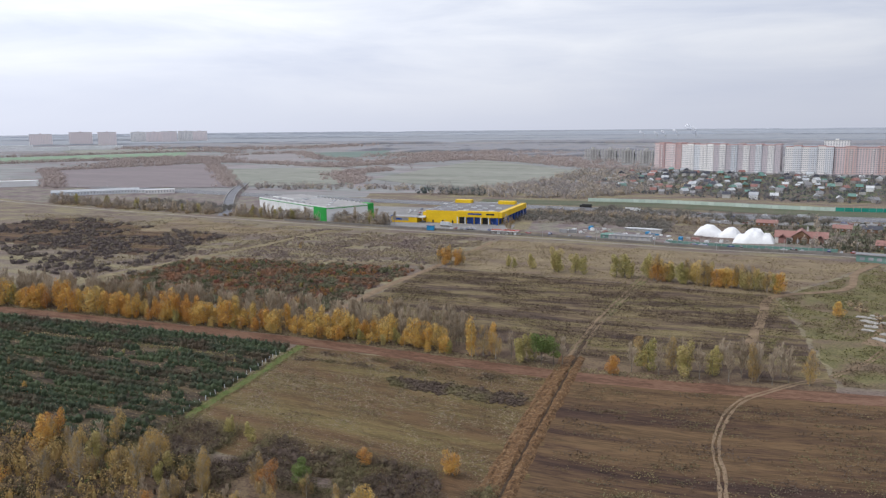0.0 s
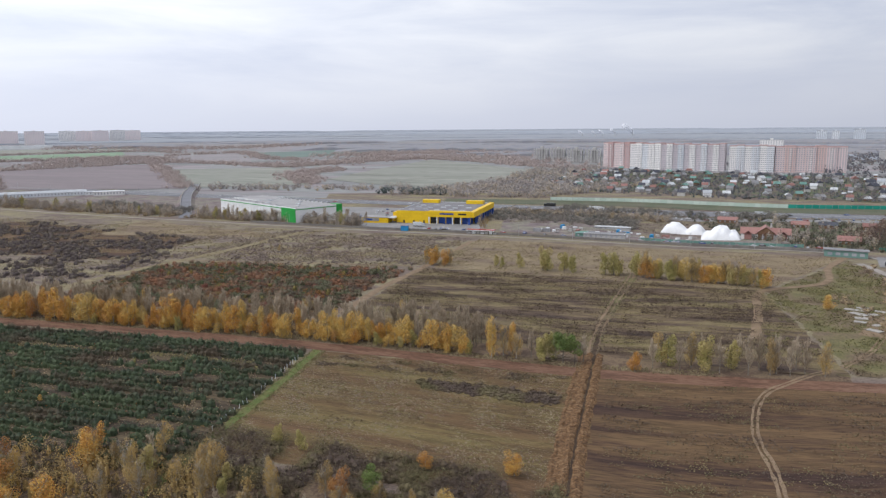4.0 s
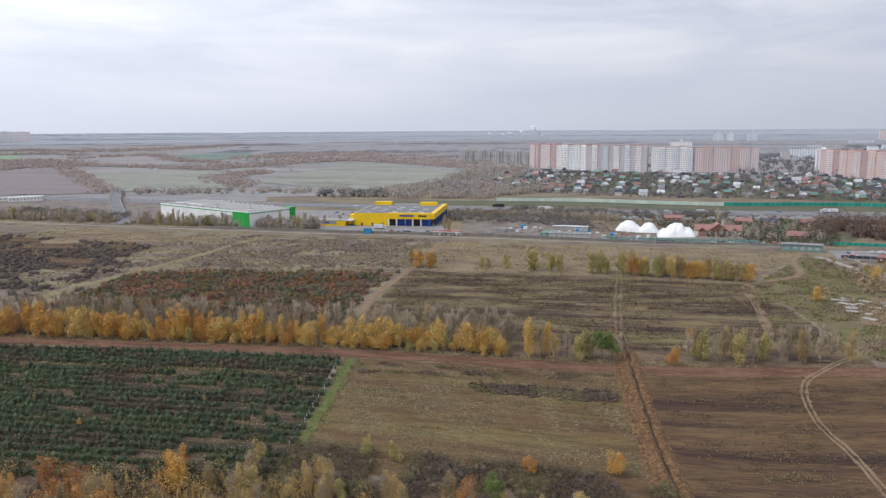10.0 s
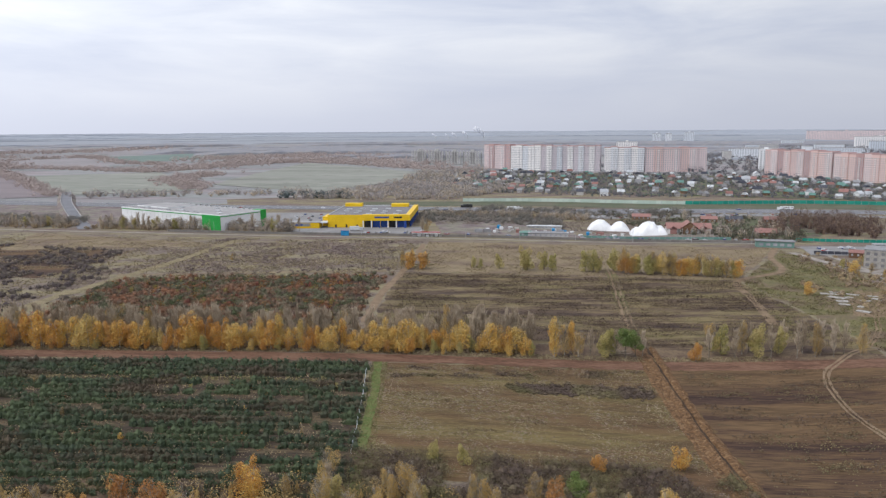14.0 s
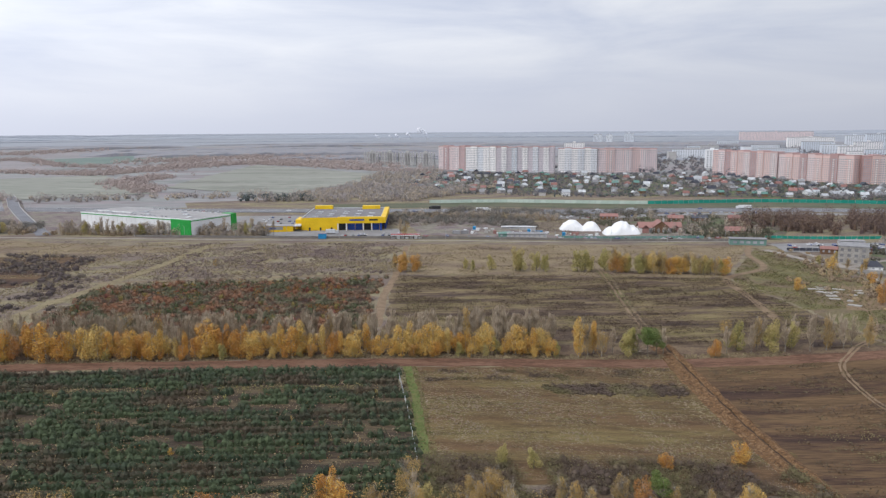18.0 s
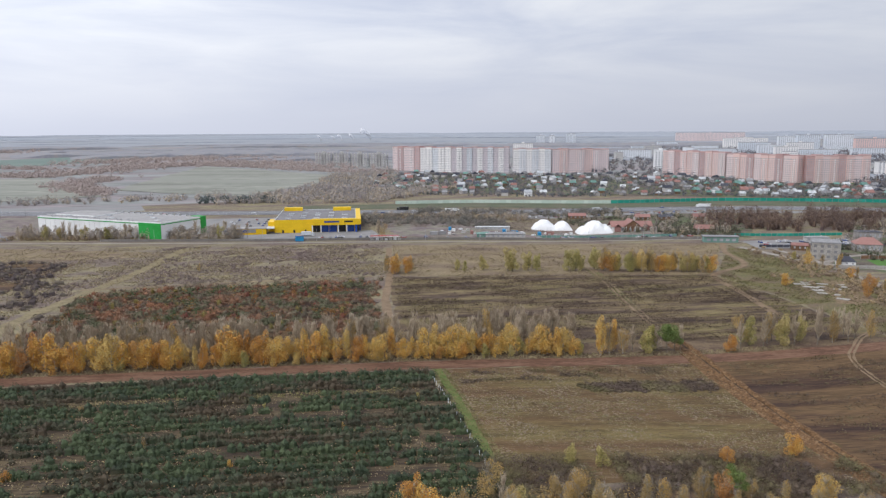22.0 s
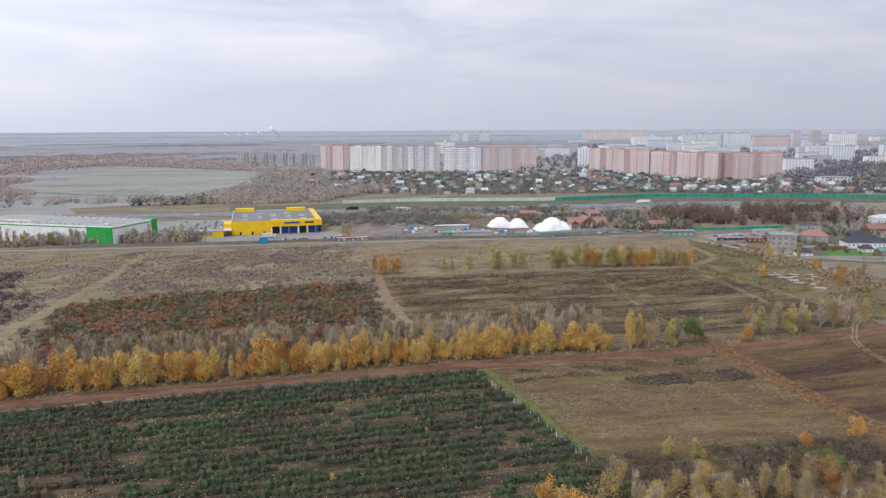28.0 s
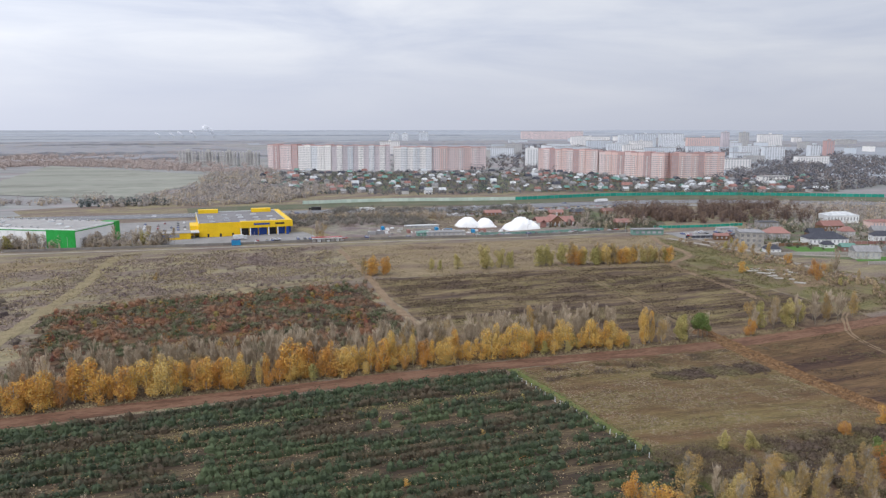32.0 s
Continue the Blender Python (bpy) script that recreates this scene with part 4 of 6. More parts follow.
shrubs("belt_undergrowth", sp, 1.5, 3.6, 34, 0.4, M["undergrowth"], "brown undergrowth and saplings in the tree belt", "undergrowth", 9)

# low weeds all over the waste ground


def weeds(name, spots, h, size, material, label, seed, each=4):
    """Low weeds: a few small leaves over each place, in one object."""
    rng = np.random.default_rng(seed)
    n = len(spots)
    z = np.array([gh(x, y) for x, y in spots])
    c = np.concatenate([np.column_stack([spots + rng.normal(0, 0.85, (n, 2)), z + rng.uniform(0.1, h, n)]) for k in range(each)])
    return tagged(part(name, np_mesh(name, cards(c, size, rng, np.tile([0.0, 0.0, 1.0], (len(c), 1)), 0.5), 4), material), label, "weeds", kind="stuff")


for c, n, cut, key, lab in (([(-440, 620), (-190, 420), (-60, 590), (-320, 760)], 6000, 0.0, "darkbush", "mauve-grey dead weeds on waste ground"),
                            ([(-175, 470), (0, 428), (50, 535), (-90, 610)], 6000, 0.0, "darkbush", "mauve-grey dead weeds on waste ground"),
                            ([(2, 428), (166, 342), (262, 420), (52, 530)], 3500, 0.0, "drygrass", "dry tufted grass in the meadow"),
                            ([(166, 338), (129, 220), (190, 205), (258, 410)], 5000, -0.1, "greengrass", "yellow-green tufts of grass"),
                            ([(-182, 390), (-46, 325), (-6, 425), (-152, 468)], 2500, -0.1, "redbush", "low red and green weeds among shrubs")):
    weeds("weeds", clear_of_paths(clustered(c, n, rngb, 14, cut)), 0.4, 0.55, M[key], lab, n)


def streaks(c, n, rng, long, wide, cut, seed, row=0.0):
    """Places in a quad, kept in ragged streaks that run along the dirt road, drawn together into rows if asked."""
    out = []
    for q in in_quad(c, n, rng):
        d = Vector(q) - ROAD0
        s_, v_ = d.dot(U2), d.dot(N2)
        if noise.noise(Vector((s_ / long, v_ / wide, seed))) + 0.35 * noise.noise(Vector((s_ / 4, v_ / 1.5, seed))) > cut:
            if row:
                w = (round(v_ / row) + (0.5 if seed > 14 else 0.0)) * row + rng.normal(0, 0.45) + 0.6 * noise.noise(Vector((s_ / 9, v_ / 3, 1.1)))
                q = ROAD0 + U2 * s_ + N2 * w
            out.append((q[0], q[1]))
    return np.array(out)


STRIPED = [(-42, 310), (127, 222), (162, 340), (4, 424)]
FALLOW = [(50, 234), (240, 162), (200, 62), (12, 130)]
for c, n, long, wide, cut, h, key, lab in ((STRIPED, 20000, 26, 7.0, -0.02, 0.9, "deadweed", "dark dead weeds in streaks across the field"), (STRIPED, 12000, 26, 12.0, -0.05, 0.45, "straw", "olive and straw weeds in streaks across the field"),
                                           (FALLOW, 13000, 18, 4.5, 0.10, 0.5, "thicket", "dark dead weeds in streaks on the fallow field"), (FALLOW, 8000, 22, 4.0, 0.16, 0.4, "stripeweed", "olive and straw weeds in streaks on the fallow field"),
                                           ([(-48, 269), (44, 238), (20, 165), (-72, 196)], 9000, 16, 3.0, 0.2, 0.14, "stripeweed", "low olive weeds in the mown field"),
                                           ([(-46, 267), (40, 236), (37, 224), (-49, 254)], 3600, 12, 3.0, 0.14, 0.35, "thicket", "dark weeds along the edge of the mown field")):
    weeds("weeds", streaks(c, n, rngb, long, wide, cut, h * 7 + wide, 4.4 if c is STRIPED else 0.0), h, 0.4, M[key], lab, n, 5)

for n, h, key, lab in ((15000, 1.7, "thicket", "dark tangled brush beside the mown field"), (2500, 1.9, "beltfloor", "brown dry brush beside the mown field"), (1300, 1.6, "greentuft", "yellow-green brush beside the mown field")):
    weeds("brush", clustered([(-74, 202), (16, 168), (13, 144), (-80, 174)], n, rngb, 9, -0.3), h, 0.27, M[key], lab, n)

# brown and straw weeds in the gaps of the crop
CROP = [tuple(by_road(-320, -12)), tuple(by_road(-4, -12)), (-80, 180), (-360, 296)]
for n, scale_, cut, h, key, lab in ((5200, 11, 0.05, 1.1, "undergrowth", "brown weeds between the crop rows"), (3600, 17, 0.12, 0.8, "straw", "straw-coloured grass between the crop rows"), (1500, 13, 0.26, 1.2, "rust", "rust-red weeds between the crop rows")):
    weeds("crop_weeds", np.array([q for q in in_quad(CROP, n, rngb) if noise.noise(Vector((q[0] / scale_ + h, q[1] / scale_ * 1.6, 4.1))) > cut]), h, 0.42, M[key], lab, n)
sp = np.array([tuple(by_road(rngb.uniform(-230, -6), -26.7 + rngb.normal(0, 0.8))) for k in range(900)])
weeds("crop_weeds", sp, 0.9, 0.42, M["straw"], "strip of straw-coloured grass across the crop", 61)

# dry bushes standing in the crop, and a heap of lopped branches by the road
for x, y, kind, sc in ((-147, 250, "tan", 0.26), (-97, 236, "tan", 0.2), (-112, 262, "lime", 0.18), (-178, 246, "gold", 0.25), (-84, 214, "tan", 0.2), (-130, 228, "gold", 0.18), (-190, 262, "bare", 0.4), (-68, 248, "lime", 0.2), (-160, 285, "tan", 0.2)):
    plant(kind, x, y, sc, rt, "bushes in the crop")
bp = thing("branch_heap", pose(39, 257, gh(39, 257)), "heap of lopped grey branches beside the dirt road", "branch heap")
for k in range(34):
    a = rt.uniform(0, 6.283)
    x, y = rt.gauss(0, 1.8), rt.gauss(0, 0.9)
    part("branch", Geo().limb((x, y, rt.uniform(0.1, 0.5)), (x + math.cos(a) * 2.6, y + math.sin(a) * 2.6, rt.uniform(0.3, 1.1)), 0.09, 0.03, 5), M["twig"], bp)

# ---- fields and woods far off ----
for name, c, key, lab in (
        ("ploughed_field", [(-498, 990), (-262, 985), (-425, 1480), (-650, 1290)], "ploughed", "bare brown ploughed field behind the highway, haze in its colour"),
        ("winter_crop_field", [(-262, 1000), (-105, 1015), (-158, 1330), (-356, 1308)], "greygreen", "green winter crop between hedgerows, dulled by painted haze"),
        ("winter_crop_field", [(-84, 1085), (40, 945), (262, 1120), (110, 1520)], "greygreen", "wide green field beyond the highway, dulled by painted haze"),
        ("fallow_field", [(-419, 1490), (-249, 1500), (-343, 1900), (-482, 1778)], "mauve", "fallow field paled to mauve by painted haze"),
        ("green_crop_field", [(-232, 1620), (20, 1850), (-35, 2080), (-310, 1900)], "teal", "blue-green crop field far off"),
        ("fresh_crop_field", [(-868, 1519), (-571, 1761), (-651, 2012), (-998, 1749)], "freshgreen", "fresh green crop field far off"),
        ("fallow_field", [(-300, 2000), (-40, 2130), (-80, 2420), (-380, 2300)], "mauve", "fallow strip far off, paled by painted haze"),
        ("fallow_field", [(250, 1560), (330, 1480), (420, 1640), (200, 1900)], "mauve", "fallow strip far off, paled by painted haze"),
        ("winter_crop_field", [(-900, 1900), (-640, 2060), (-700, 2300), (-1050, 2150)], "greygreen", "green field before the far town, dulled by painted haze")):
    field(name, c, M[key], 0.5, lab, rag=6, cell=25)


def along(line, n, rng, spread):
    """Random places along a line of plan points."""
    pts = sample(line, 3.0)
    return np.array([tuple(pts[rng.integers(len(pts))] + Vector(rng.normal(0, spread, 2))) for _ in range(n)])


rw = np.random.default_rng(12)
for line, n, w in (([(-660, 1290), (-442, 1510), (-330, 1480), (-170, 1345)], 260, 14), ([(-442, 1510), (-350, 1250), (-268, 1000)], 150, 9), ([(-660, 1290), (-560, 1120), (-500, 990)], 120, 9),
                   ([(-110, 1035), (-130, 1180), (-75, 1260)], 200, 18), ([(-170, 1345), (60, 1545), (150, 1500), (280, 1250), (350, 1200)], 330, 14),
                   ([(-480, 1800), (-340, 1920), (-240, 1640), (-160, 1560)], 200, 15), ([(-900, 1480), (-600, 1700), (-480, 1650)], 200, 14), ([(-1000, 1780), (-640, 2050), (-500, 1950)], 180, 16)):
    shrubs("hedgerow", along(line, n * 2, rw, w * 0.75), 6, 6.5, 34, 1.3, M["hedge"], "rust-brown hedgerow between far fields, paled by painted haze", "hedgerow", n)
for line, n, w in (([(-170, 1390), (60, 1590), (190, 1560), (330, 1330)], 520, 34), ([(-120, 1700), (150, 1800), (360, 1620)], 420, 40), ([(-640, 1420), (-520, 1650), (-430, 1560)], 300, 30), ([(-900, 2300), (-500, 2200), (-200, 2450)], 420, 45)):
    shrubs("woodland_strip", along(line, n, rw, w), 7, 7.5, 44, 1.6, M["hedge"], "rust-brown strip of woodland between far fields, paled by painted haze", "woodland", n + 1)
# golden scrub wood between the highway and the village, haze greyed into its colour
sp = np.concatenate([in_quad([(0, 880), (165, 815), (330, 900), (150, 1010)], 420, rw), in_quad([(110, 930), (225, 850), (360, 1190), (230, 1150)], 420, rw), along([(-240, 985), (-100, 965), (20, 930)], 90, rw, 11)])
shrubs("scrub_wood", sp, 4.2, 7.5, 84, 1.05, M["goldwood"], "golden-brown scrub wood along the highway, greyed by painted haze", "wood", 21)
sp = in_quad([(-20, 900), (60, 870), (80, 895), (0, 930)], 60, rw)
shrubs("scrub_wood", sp, 4.0, 6.5, 44, 1.4, M["conifer"], "dark evergreen scrub beside the field", "wood", 22)
# wooded plain out to the horizon: long low woods lying across the view, haze in their colours


def wood_band(az0, az1, r, depth, h, material, label, seed):
    """A low wood along an arc round the fields, with an uneven edge and canopy."""
    g = Geo()
    n = max(6, int((az1 - az0) * r / 16))
    for i in range(n + 1):
        a = az0 + (az1 - az0) * i / n
        end = min(1.0, i / 5, (n - i) / 5)
        for k, (o, f) in enumerate(((0, 0), (0.02, 0.8), (0.1, 1.0), (0.35, 1.02), (0.65, 1.0), (0.95, 0.9), (1, 0))):
            rr_ = r + depth * (o + 0.18 * noise.noise(Vector((a * 9, seed, o))))
            x, y = -100 + rr_ * math.cos(a), 40 + rr_ * math.sin(a)
            z = h * f * end * (0.8 + 0.45 * noise.noise(Vector((a * r / 34, o * depth / 30, seed))) + 0.25 * noise.noise(Vector((a * r / 11, o * depth / 12, seed))))
            g.v.append((x, y, gh(x, y) + (z if f else -1.0)))
    for i in range(n):
        for k in range(6):
            o = i * 7 + k
            g.f.append((o, o + 7, o + 8, o + 1))
    return tagged(part("far_woods", g, material), label, "woods", kind="stuff")


rz = random.Random(44)
for k in range(26):
    r_ = 1560 * (3.1 ** (k / 25.0))
    a0 = -0.5
    while a0 < 2.7:
        a1 = a0 + rz.uniform(0.12, 0.5)
        mid = (a0 + a1) / 2
        x, y = -100 + r_ * math.cos(mid), 40 + r_ * math.sin(mid)
        town = x > 250 and y < 1500 and r_ < 2250
        open_land = r_ < 2150 and (x < 40 or y > 1500 and x < 220)
        if not town and not open_land and rz.random() < (0.62 if r_ < 3300 else 0.8):
            # the colour step by distance stands in for haze
            wood_band(a0, a1, r_ + rz.uniform(-40, 40), rz.uniform(60, 190), rz.uniform(6, 10) if r_ < 2500 else rz.uniform(2.5, 5), M["farwood"] if r_ < 2700 else M["bluewood"] if r_ < 3600 else M["palewood"], "wooded strip far off, autumn colours dulled by painted haze" if r_ < 2700 else "woods near the horizon in blue-grey painted haze", k + a0)
        a0 = a1 + rz.uniform(0.0, 0.10)

# ---- highway, bank, noise barrier ----
HIGH = [(-900, 1180), (-450, 1003), (-200, 893), (108, 746), (235, 680), (368, 618), (478, 560), (555, 492), (650, 370), (720, 250)]
strip("highway", HIGH, [(-15, 0.3), (-7, 0.35), (0, 0.35), (7, 0.35), (15, 0.3)], M["asphalt"], "grey asphalt highway with two carriageways", "highway", rag=0.0, step=15)
for o in (-14.2, -1.3, 1.3, 14.2):
    strip("road_marking", HIGH, [(o - 0.09, 0.42), (o + 0.09, 0.42)], M["white"], "white edge line painted on the highway", "road marking", rag=0.0, step=15)
strip("central_reserve", HIGH, [(-1.0, 0.4), (-0.6, 0.9), (0.6, 0.9), (1.0, 0.4)], M["rail"], "steel guard rail along the central reserve", "guard rail", rag=0.0, step=15)
strip("bank_parking", [(236, 648), (330, 600), (430, 552), (500, 505)], flat(16, 0.24), M["parking"], "grey parking strip below the highway", "car park", rag=0.2)
BARR = [(168, 774), (252, 738), (362, 664), (430, 636), (494, 606), (583, 530), (640, 462), (690, 395)]
strip("grass_bank", [(60, 812)] + BARR, [(-3, 2.2), (2, 2.4), (9, 1.2), (24, 0.25)], M["bank"], "green grassed bank below the noise barrier", "bank", rag=0.4, step=10)
pts = sample(BARR, 6.0)
panel = Geo().box(-3.0, -0.08, 0.0, 3.0, 0.08, 3.6).mesh("panel")
panel.materials.append(M["palepanel"])
panel2 = panel.copy()
panel2.materials[0] = M["tealpanel"]
post = Geo().box(-0.12, -0.14, -0.5, 0.12, 0.14, 3.9).mesh("post")
post.materials.append(M["steel"])
pale = thing("noise_barrier", pose(168, 774, gh(168, 774)), "pale green noise barrier of steel panels on a bank", "noise barrier")
teal = thing("noise_barrier", pose(362, 664, gh(362, 664)), "teal noise barrier of steel panels on a bank", "noise barrier")
for a, b in zip(pts, pts[1:]):
    c, d = (a + b) / 2, b - a
    host, me = (pale, panel) if c.x < 366 else (teal, panel2)
    base = gh(c.x, c.y) + 2.2
    for nm, mesh, q in (("panel", me, c), ("post", post, a)):
        ob = new(nm, mesh)
        ob.parent = host
        ob.matrix_parent_inverse = host.matrix_world.inverted()
        ob.matrix_basis = pose(q.x, q.y, base, 0, 0, math.degrees(math.atan2(d.y, d.x))) @ Matrix.Diagonal((d.length / 6.0 if nm == "panel" else 1, 1, 1, 1))

# bridge road over the highway
strip("overpass", [(-196, 700), (-203, 737), (-222, 820), (-238, 900), (-250, 985), (-262, 1060)], [(-5.5, 0.3), (-5.0, 0.3), (0, 0.35), (5.0, 0.3), (5.5, 0.3)], M["asphalt"], "grey road rising over the highway", "road", rag=0.0, step=6)
for q in bpy.data.objects["overpass"].data.vertices:
    q.co.z += 2.6 * sst(745, 880, q.co.y) * (1 - sst(930, 1060, q.co.y))
for sx in (-5.3, 5.3):
    ob = strip("bridge_parapet", [(-203, 737), (-222, 820), (-238, 900), (-250, 985), (-262, 1060)], [(sx - 0.15, 0.2), (sx - 0.15, 1.3), (sx + 0.15, 1.3), (sx + 0.15, 0.2)], M["concrete"], "concrete parapet of the overpass", "parapet", rag=0.0, step=6)
    for q in ob.data.vertices:
        q.co.z += 2.6 * sst(745, 880, q.co.y) * (1 - sst(930, 1060, q.co.y))

for sx in (-1, 1):
    ob = strip("overpass_bank", [(-203, 737), (-222, 820), (-238, 900), (-250, 985), (-262, 1060)], [(5.6 * sx, 0.25), (7.6 * sx, 0.1), (10 * sx, -0.3)], M["clearing"], "grassed earth bank carrying the rising road", "bank", rag=0.0, step=6)
    for i, q in enumerate(ob.data.vertices):
        q.co.z += (1.0, 0.5, 0.0)[i % 3] * 2.6 * sst(745, 880, q.co.y) * (1 - sst(930, 1060, q.co.y))

# steam over a far works
sk = random.Random(5)
for x, y, w in ((1099, 3041, 38), (988, 3092, 17), (1035, 3075, 21), (912, 3143, 14), (962, 3118, 12)):
    z = gh(x, y)
    works = thing("steam_stack", pose(x, y, z), "far chimney with a white plume of steam", "chimney")
    part("stack", Geo().cyl(0, 0, -2, 7, 2.2, 1.8, 10), M["concrete"], works)
    puff = Geo()
    for k in range(9):
        f = k / 8
        c = Vector((-w * 0.9 * f * f + sk.uniform(-3, 3), sk.uniform(-4, 4), 8 + w * 0.85 * f))
        r = w * (0.10 + 0.20 * f)
        b0 = len(puff.v)
        for j in range(7):
            for i in range(10):
                th, ph = math.pi * j / 6, 6.2832 * i / 10
                d = Vector((math.sin(th) * math.cos(ph), math.sin(th) * math.sin(ph), math.cos(th)))
                puff.v.append(tuple(c + d * r * (1 + 0.35 * noise.noise(d * 2.1 + c * 0.1))))
        for j in range(6):
            for i in range(10):
                puff.f.append((b0 + j * 10 + i, b0 + (j + 1) * 10 + i, b0 + (j + 1) * 10 + (i + 1) % 10, b0 + j * 10 + (i + 1) % 10))
    part("steam", puff, M["steam"], works)["kind"] = "stuff"

# ---- vehicles ----


def car(key, label):
    """A parked car: body, cabin, four wheels."""
    ob = thing("car", pose(0, 0, -500), label, "car")
    b = Geo().prism([(-2.15, -0.8), (-1.9, -0.9), (1.9, -0.9), (2.2, -0.7), (2.2, 0.7), (1.9, 0.9), (-1.9, 0.9), (-2.15, 0.8)], 0.3, 0.85, True)
    part("body", b, M["car_" + key], ob)
    c = Geo()
    lo, hi = [(-1.5, -0.82), (0.9, -0.82), (0.9, 0.82), (-1.5, 0.82)], [(-1.1, -0.65), (0.3, -0.65), (0.3, 0.65), (-1.1, 0.65)]
    c.v += [(x, y, 0.85) for x, y in lo] + [(x, y, 1.45) for x, y in hi]
    c.f += [(0, 1, 5, 4), (1, 2, 6, 5), (2, 3, 7, 6), (3, 0, 4, 7)]
    part("glazing", c, M["glass"], ob)
    part("car_roof", Geo().box(-1.1, -0.66, 1.44, 0.3, 0.66, 1.5), M["car_" + key], ob)
    for x in (-1.35, 1.35):
        for y in (-0.86, 0.86):
            w = Geo().limb((x, y - 0.1, 0.32), (x, y + 0.1, 0.32), 0.32, 0.32, 10)
            part("wheel", w, M["tyre"], ob)
    return ob


CARS = [car("white", "white car parked on asphalt"), car("silver", "silver-grey car parked on asphalt"), car("black", "black car parked on asphalt"), car("red", "red car parked on asphalt"), car("blue", "dark blue car parked on asphalt")]


def place(ob, m, group=""):
    if ob.name in USED:
        ob = copy_thing(ob, m)
        ob.matrix_basis = m
    else:
        USED.add(ob.name)
        ob.matrix_basis = m
    if group:
        ob["group"] = group
    return ob


def truck(label, boxm, length=12.0):
    ob = thing("truck", pose(0, 0, -500), label, "truck")
    part("trailer", Geo().box(-length / 2, -1.25, 1.1, length / 2 - 2.6, 1.25, 3.9), boxm, ob)
    part("cab", Geo().prism([(length / 2 - 2.2, -1.2), (length / 2 - 0.2, -1.2), (length / 2, -0.9), (length / 2, 0.9), (length / 2 - 0.2, 1.2), (length / 2 - 2.2, 1.2)], 0.7, 3.1, True), boxm, ob)
    part("chassis", Geo().box(-length / 2, -0.5, 0.6, length / 2 - 1, 0.5, 1.12), M["tyre"], ob)
    for x in (-length / 2 + 1, -length / 2 + 2.3, length / 2 - 1.2):
        for y in (-1.05, 1.05):
            part("wheel", Geo().limb((x, y - 0.15, 0.5), (x, y + 0.15, 0.5), 0.5, 0.5, 10), M["tyre"], ob)
    return ob


rc = random.Random(3)
hp = sample(HIGH, 5.0)


def on_highway(x, side):
    i = min(range(len(hp) - 1), key=lambda k: abs(hp[k].x - x))
    d = (hp[i + 1] - hp[i]).normalized()
    q = hp[i] + Vector((d.y, -d.x)) * side
    return pose(q.x, q.y, gh(q.x, q.y) + 0.42, 0, 0, math.degrees(math.atan2(d.y, d.x)) + (180 if side < 0 else 0))


T1, T2, T3 = truck("white box truck driving on the highway", M["white"], 15), truck("dark lorry driving on the highway", M["car_black"], 12), truck("pale truck driving on the highway", M["roof_white"], 10)
for t_, x, sd in ((T1, 196, 5), (T2, 152, -9), (T3, 330, 8), (T3, -120, 9), (T1, 430, -6)):
    place(t_, on_highway(x, sd), "vehicles on the highway")
for x, sd in ((125, 4), (138, 10), (172, 5), (160, -4), (215, 9), (228, 10), (250, -5), (275, 5), (300, -9), (60, -6), (20, 5), (-60, 10), (350, 4), (395, -8), (-200, -5), (-330, 6)):
    place(rc.choice(CARS), on_highway(x, sd), "vehicles on the highway")

# ---- the white store ----
WS = thing("warehouse_store", pose(-89, 638, 0, 0, 0, 38), "long white warehouse store with green trim and flat roof", "store")
W, D, HT = 46.0, 132.0, 13.8
outline = [(0, 0), (W, 0), (W, D), (0, D)]
part("wall", Geo().prism(outline, -0.5, HT - 1.4), M["white"], WS, "white corrugated wall")
part("fascia", Geo().prism([(-0.15, -0.15), (W + 0.15, -0.15), (W + 0.15, D + 0.15), (-0.15, D + 0.15)], HT - 1.7, HT - 1.0), M["greenpanel"], WS, "green band under the eaves")
part("parapet", Geo().prism([(-0.1, -0.1), (W + 0.1, -0.1), (W + 0.1, D + 0.1), (-0.1, D + 0.1)], HT - 1.0, HT), M["white"], WS, "white parapet")
part("roof", Geo().prism([(0.8, 0.8), (W - 0.8, 0.8), (W - 0.8, D - 0.8), (0.8, D - 0.8)], HT - 0.4, HT + 0.05), M["roofgrey"], WS, "grey flat roof")
part("panel", Geo().box(-0.5, 0.0, 0.3, -0.0, 22, HT - 0.6), M["greenpanel"], WS, "plain green panel at the corner")
part("panel", Geo().box(W - 3.5, -0.6, 0.3, W + 2.5, 10, HT + 0.3), M["greenpanel"], WS, "green entrance block")
part("raised_roof", Geo().box(12, D - 50, HT, W - 4, D - 6, HT + 0.7), M["white"], WS, "white rim of the raised roof section")
part("raised_roof", Geo().box(12.6, D - 49.4, HT + 0.7, W - 4.6, D - 6.6, HT + 0.78), M["roofgrey"], WS, "grey raised roof section")
for k in range(22):
    y = 8 + k * 5.5
    part("joint", Geo().box(-0.06, y, 0, -0.005, y + 0.12, HT - 2), M["roofgrey"], WS)
for k in range(7):
    part("rooflight", Geo().box(8 + (k % 3) * 12, 10 + k * 16, HT, 11 + (k % 3) * 12, 14 + k * 16, HT + 0.7), M["roof_white"], WS, "small pale rooflight")
for k in range(16):
    part("vent", Geo().box(2 + (k % 2) * 1.5, 30 + k * 6, HT, 3 + (k % 2) * 1.5, 31.2 + k * 6, HT + 1.0), M["steel"], WS, "steel roof vent")
for k in range(12):
    part("vent", Geo().box(W - 3, 14 + k * 7, HT, W - 1.6, 15.4 + k * 7, HT + 1.3), M["steel"], WS, "steel roof vent")
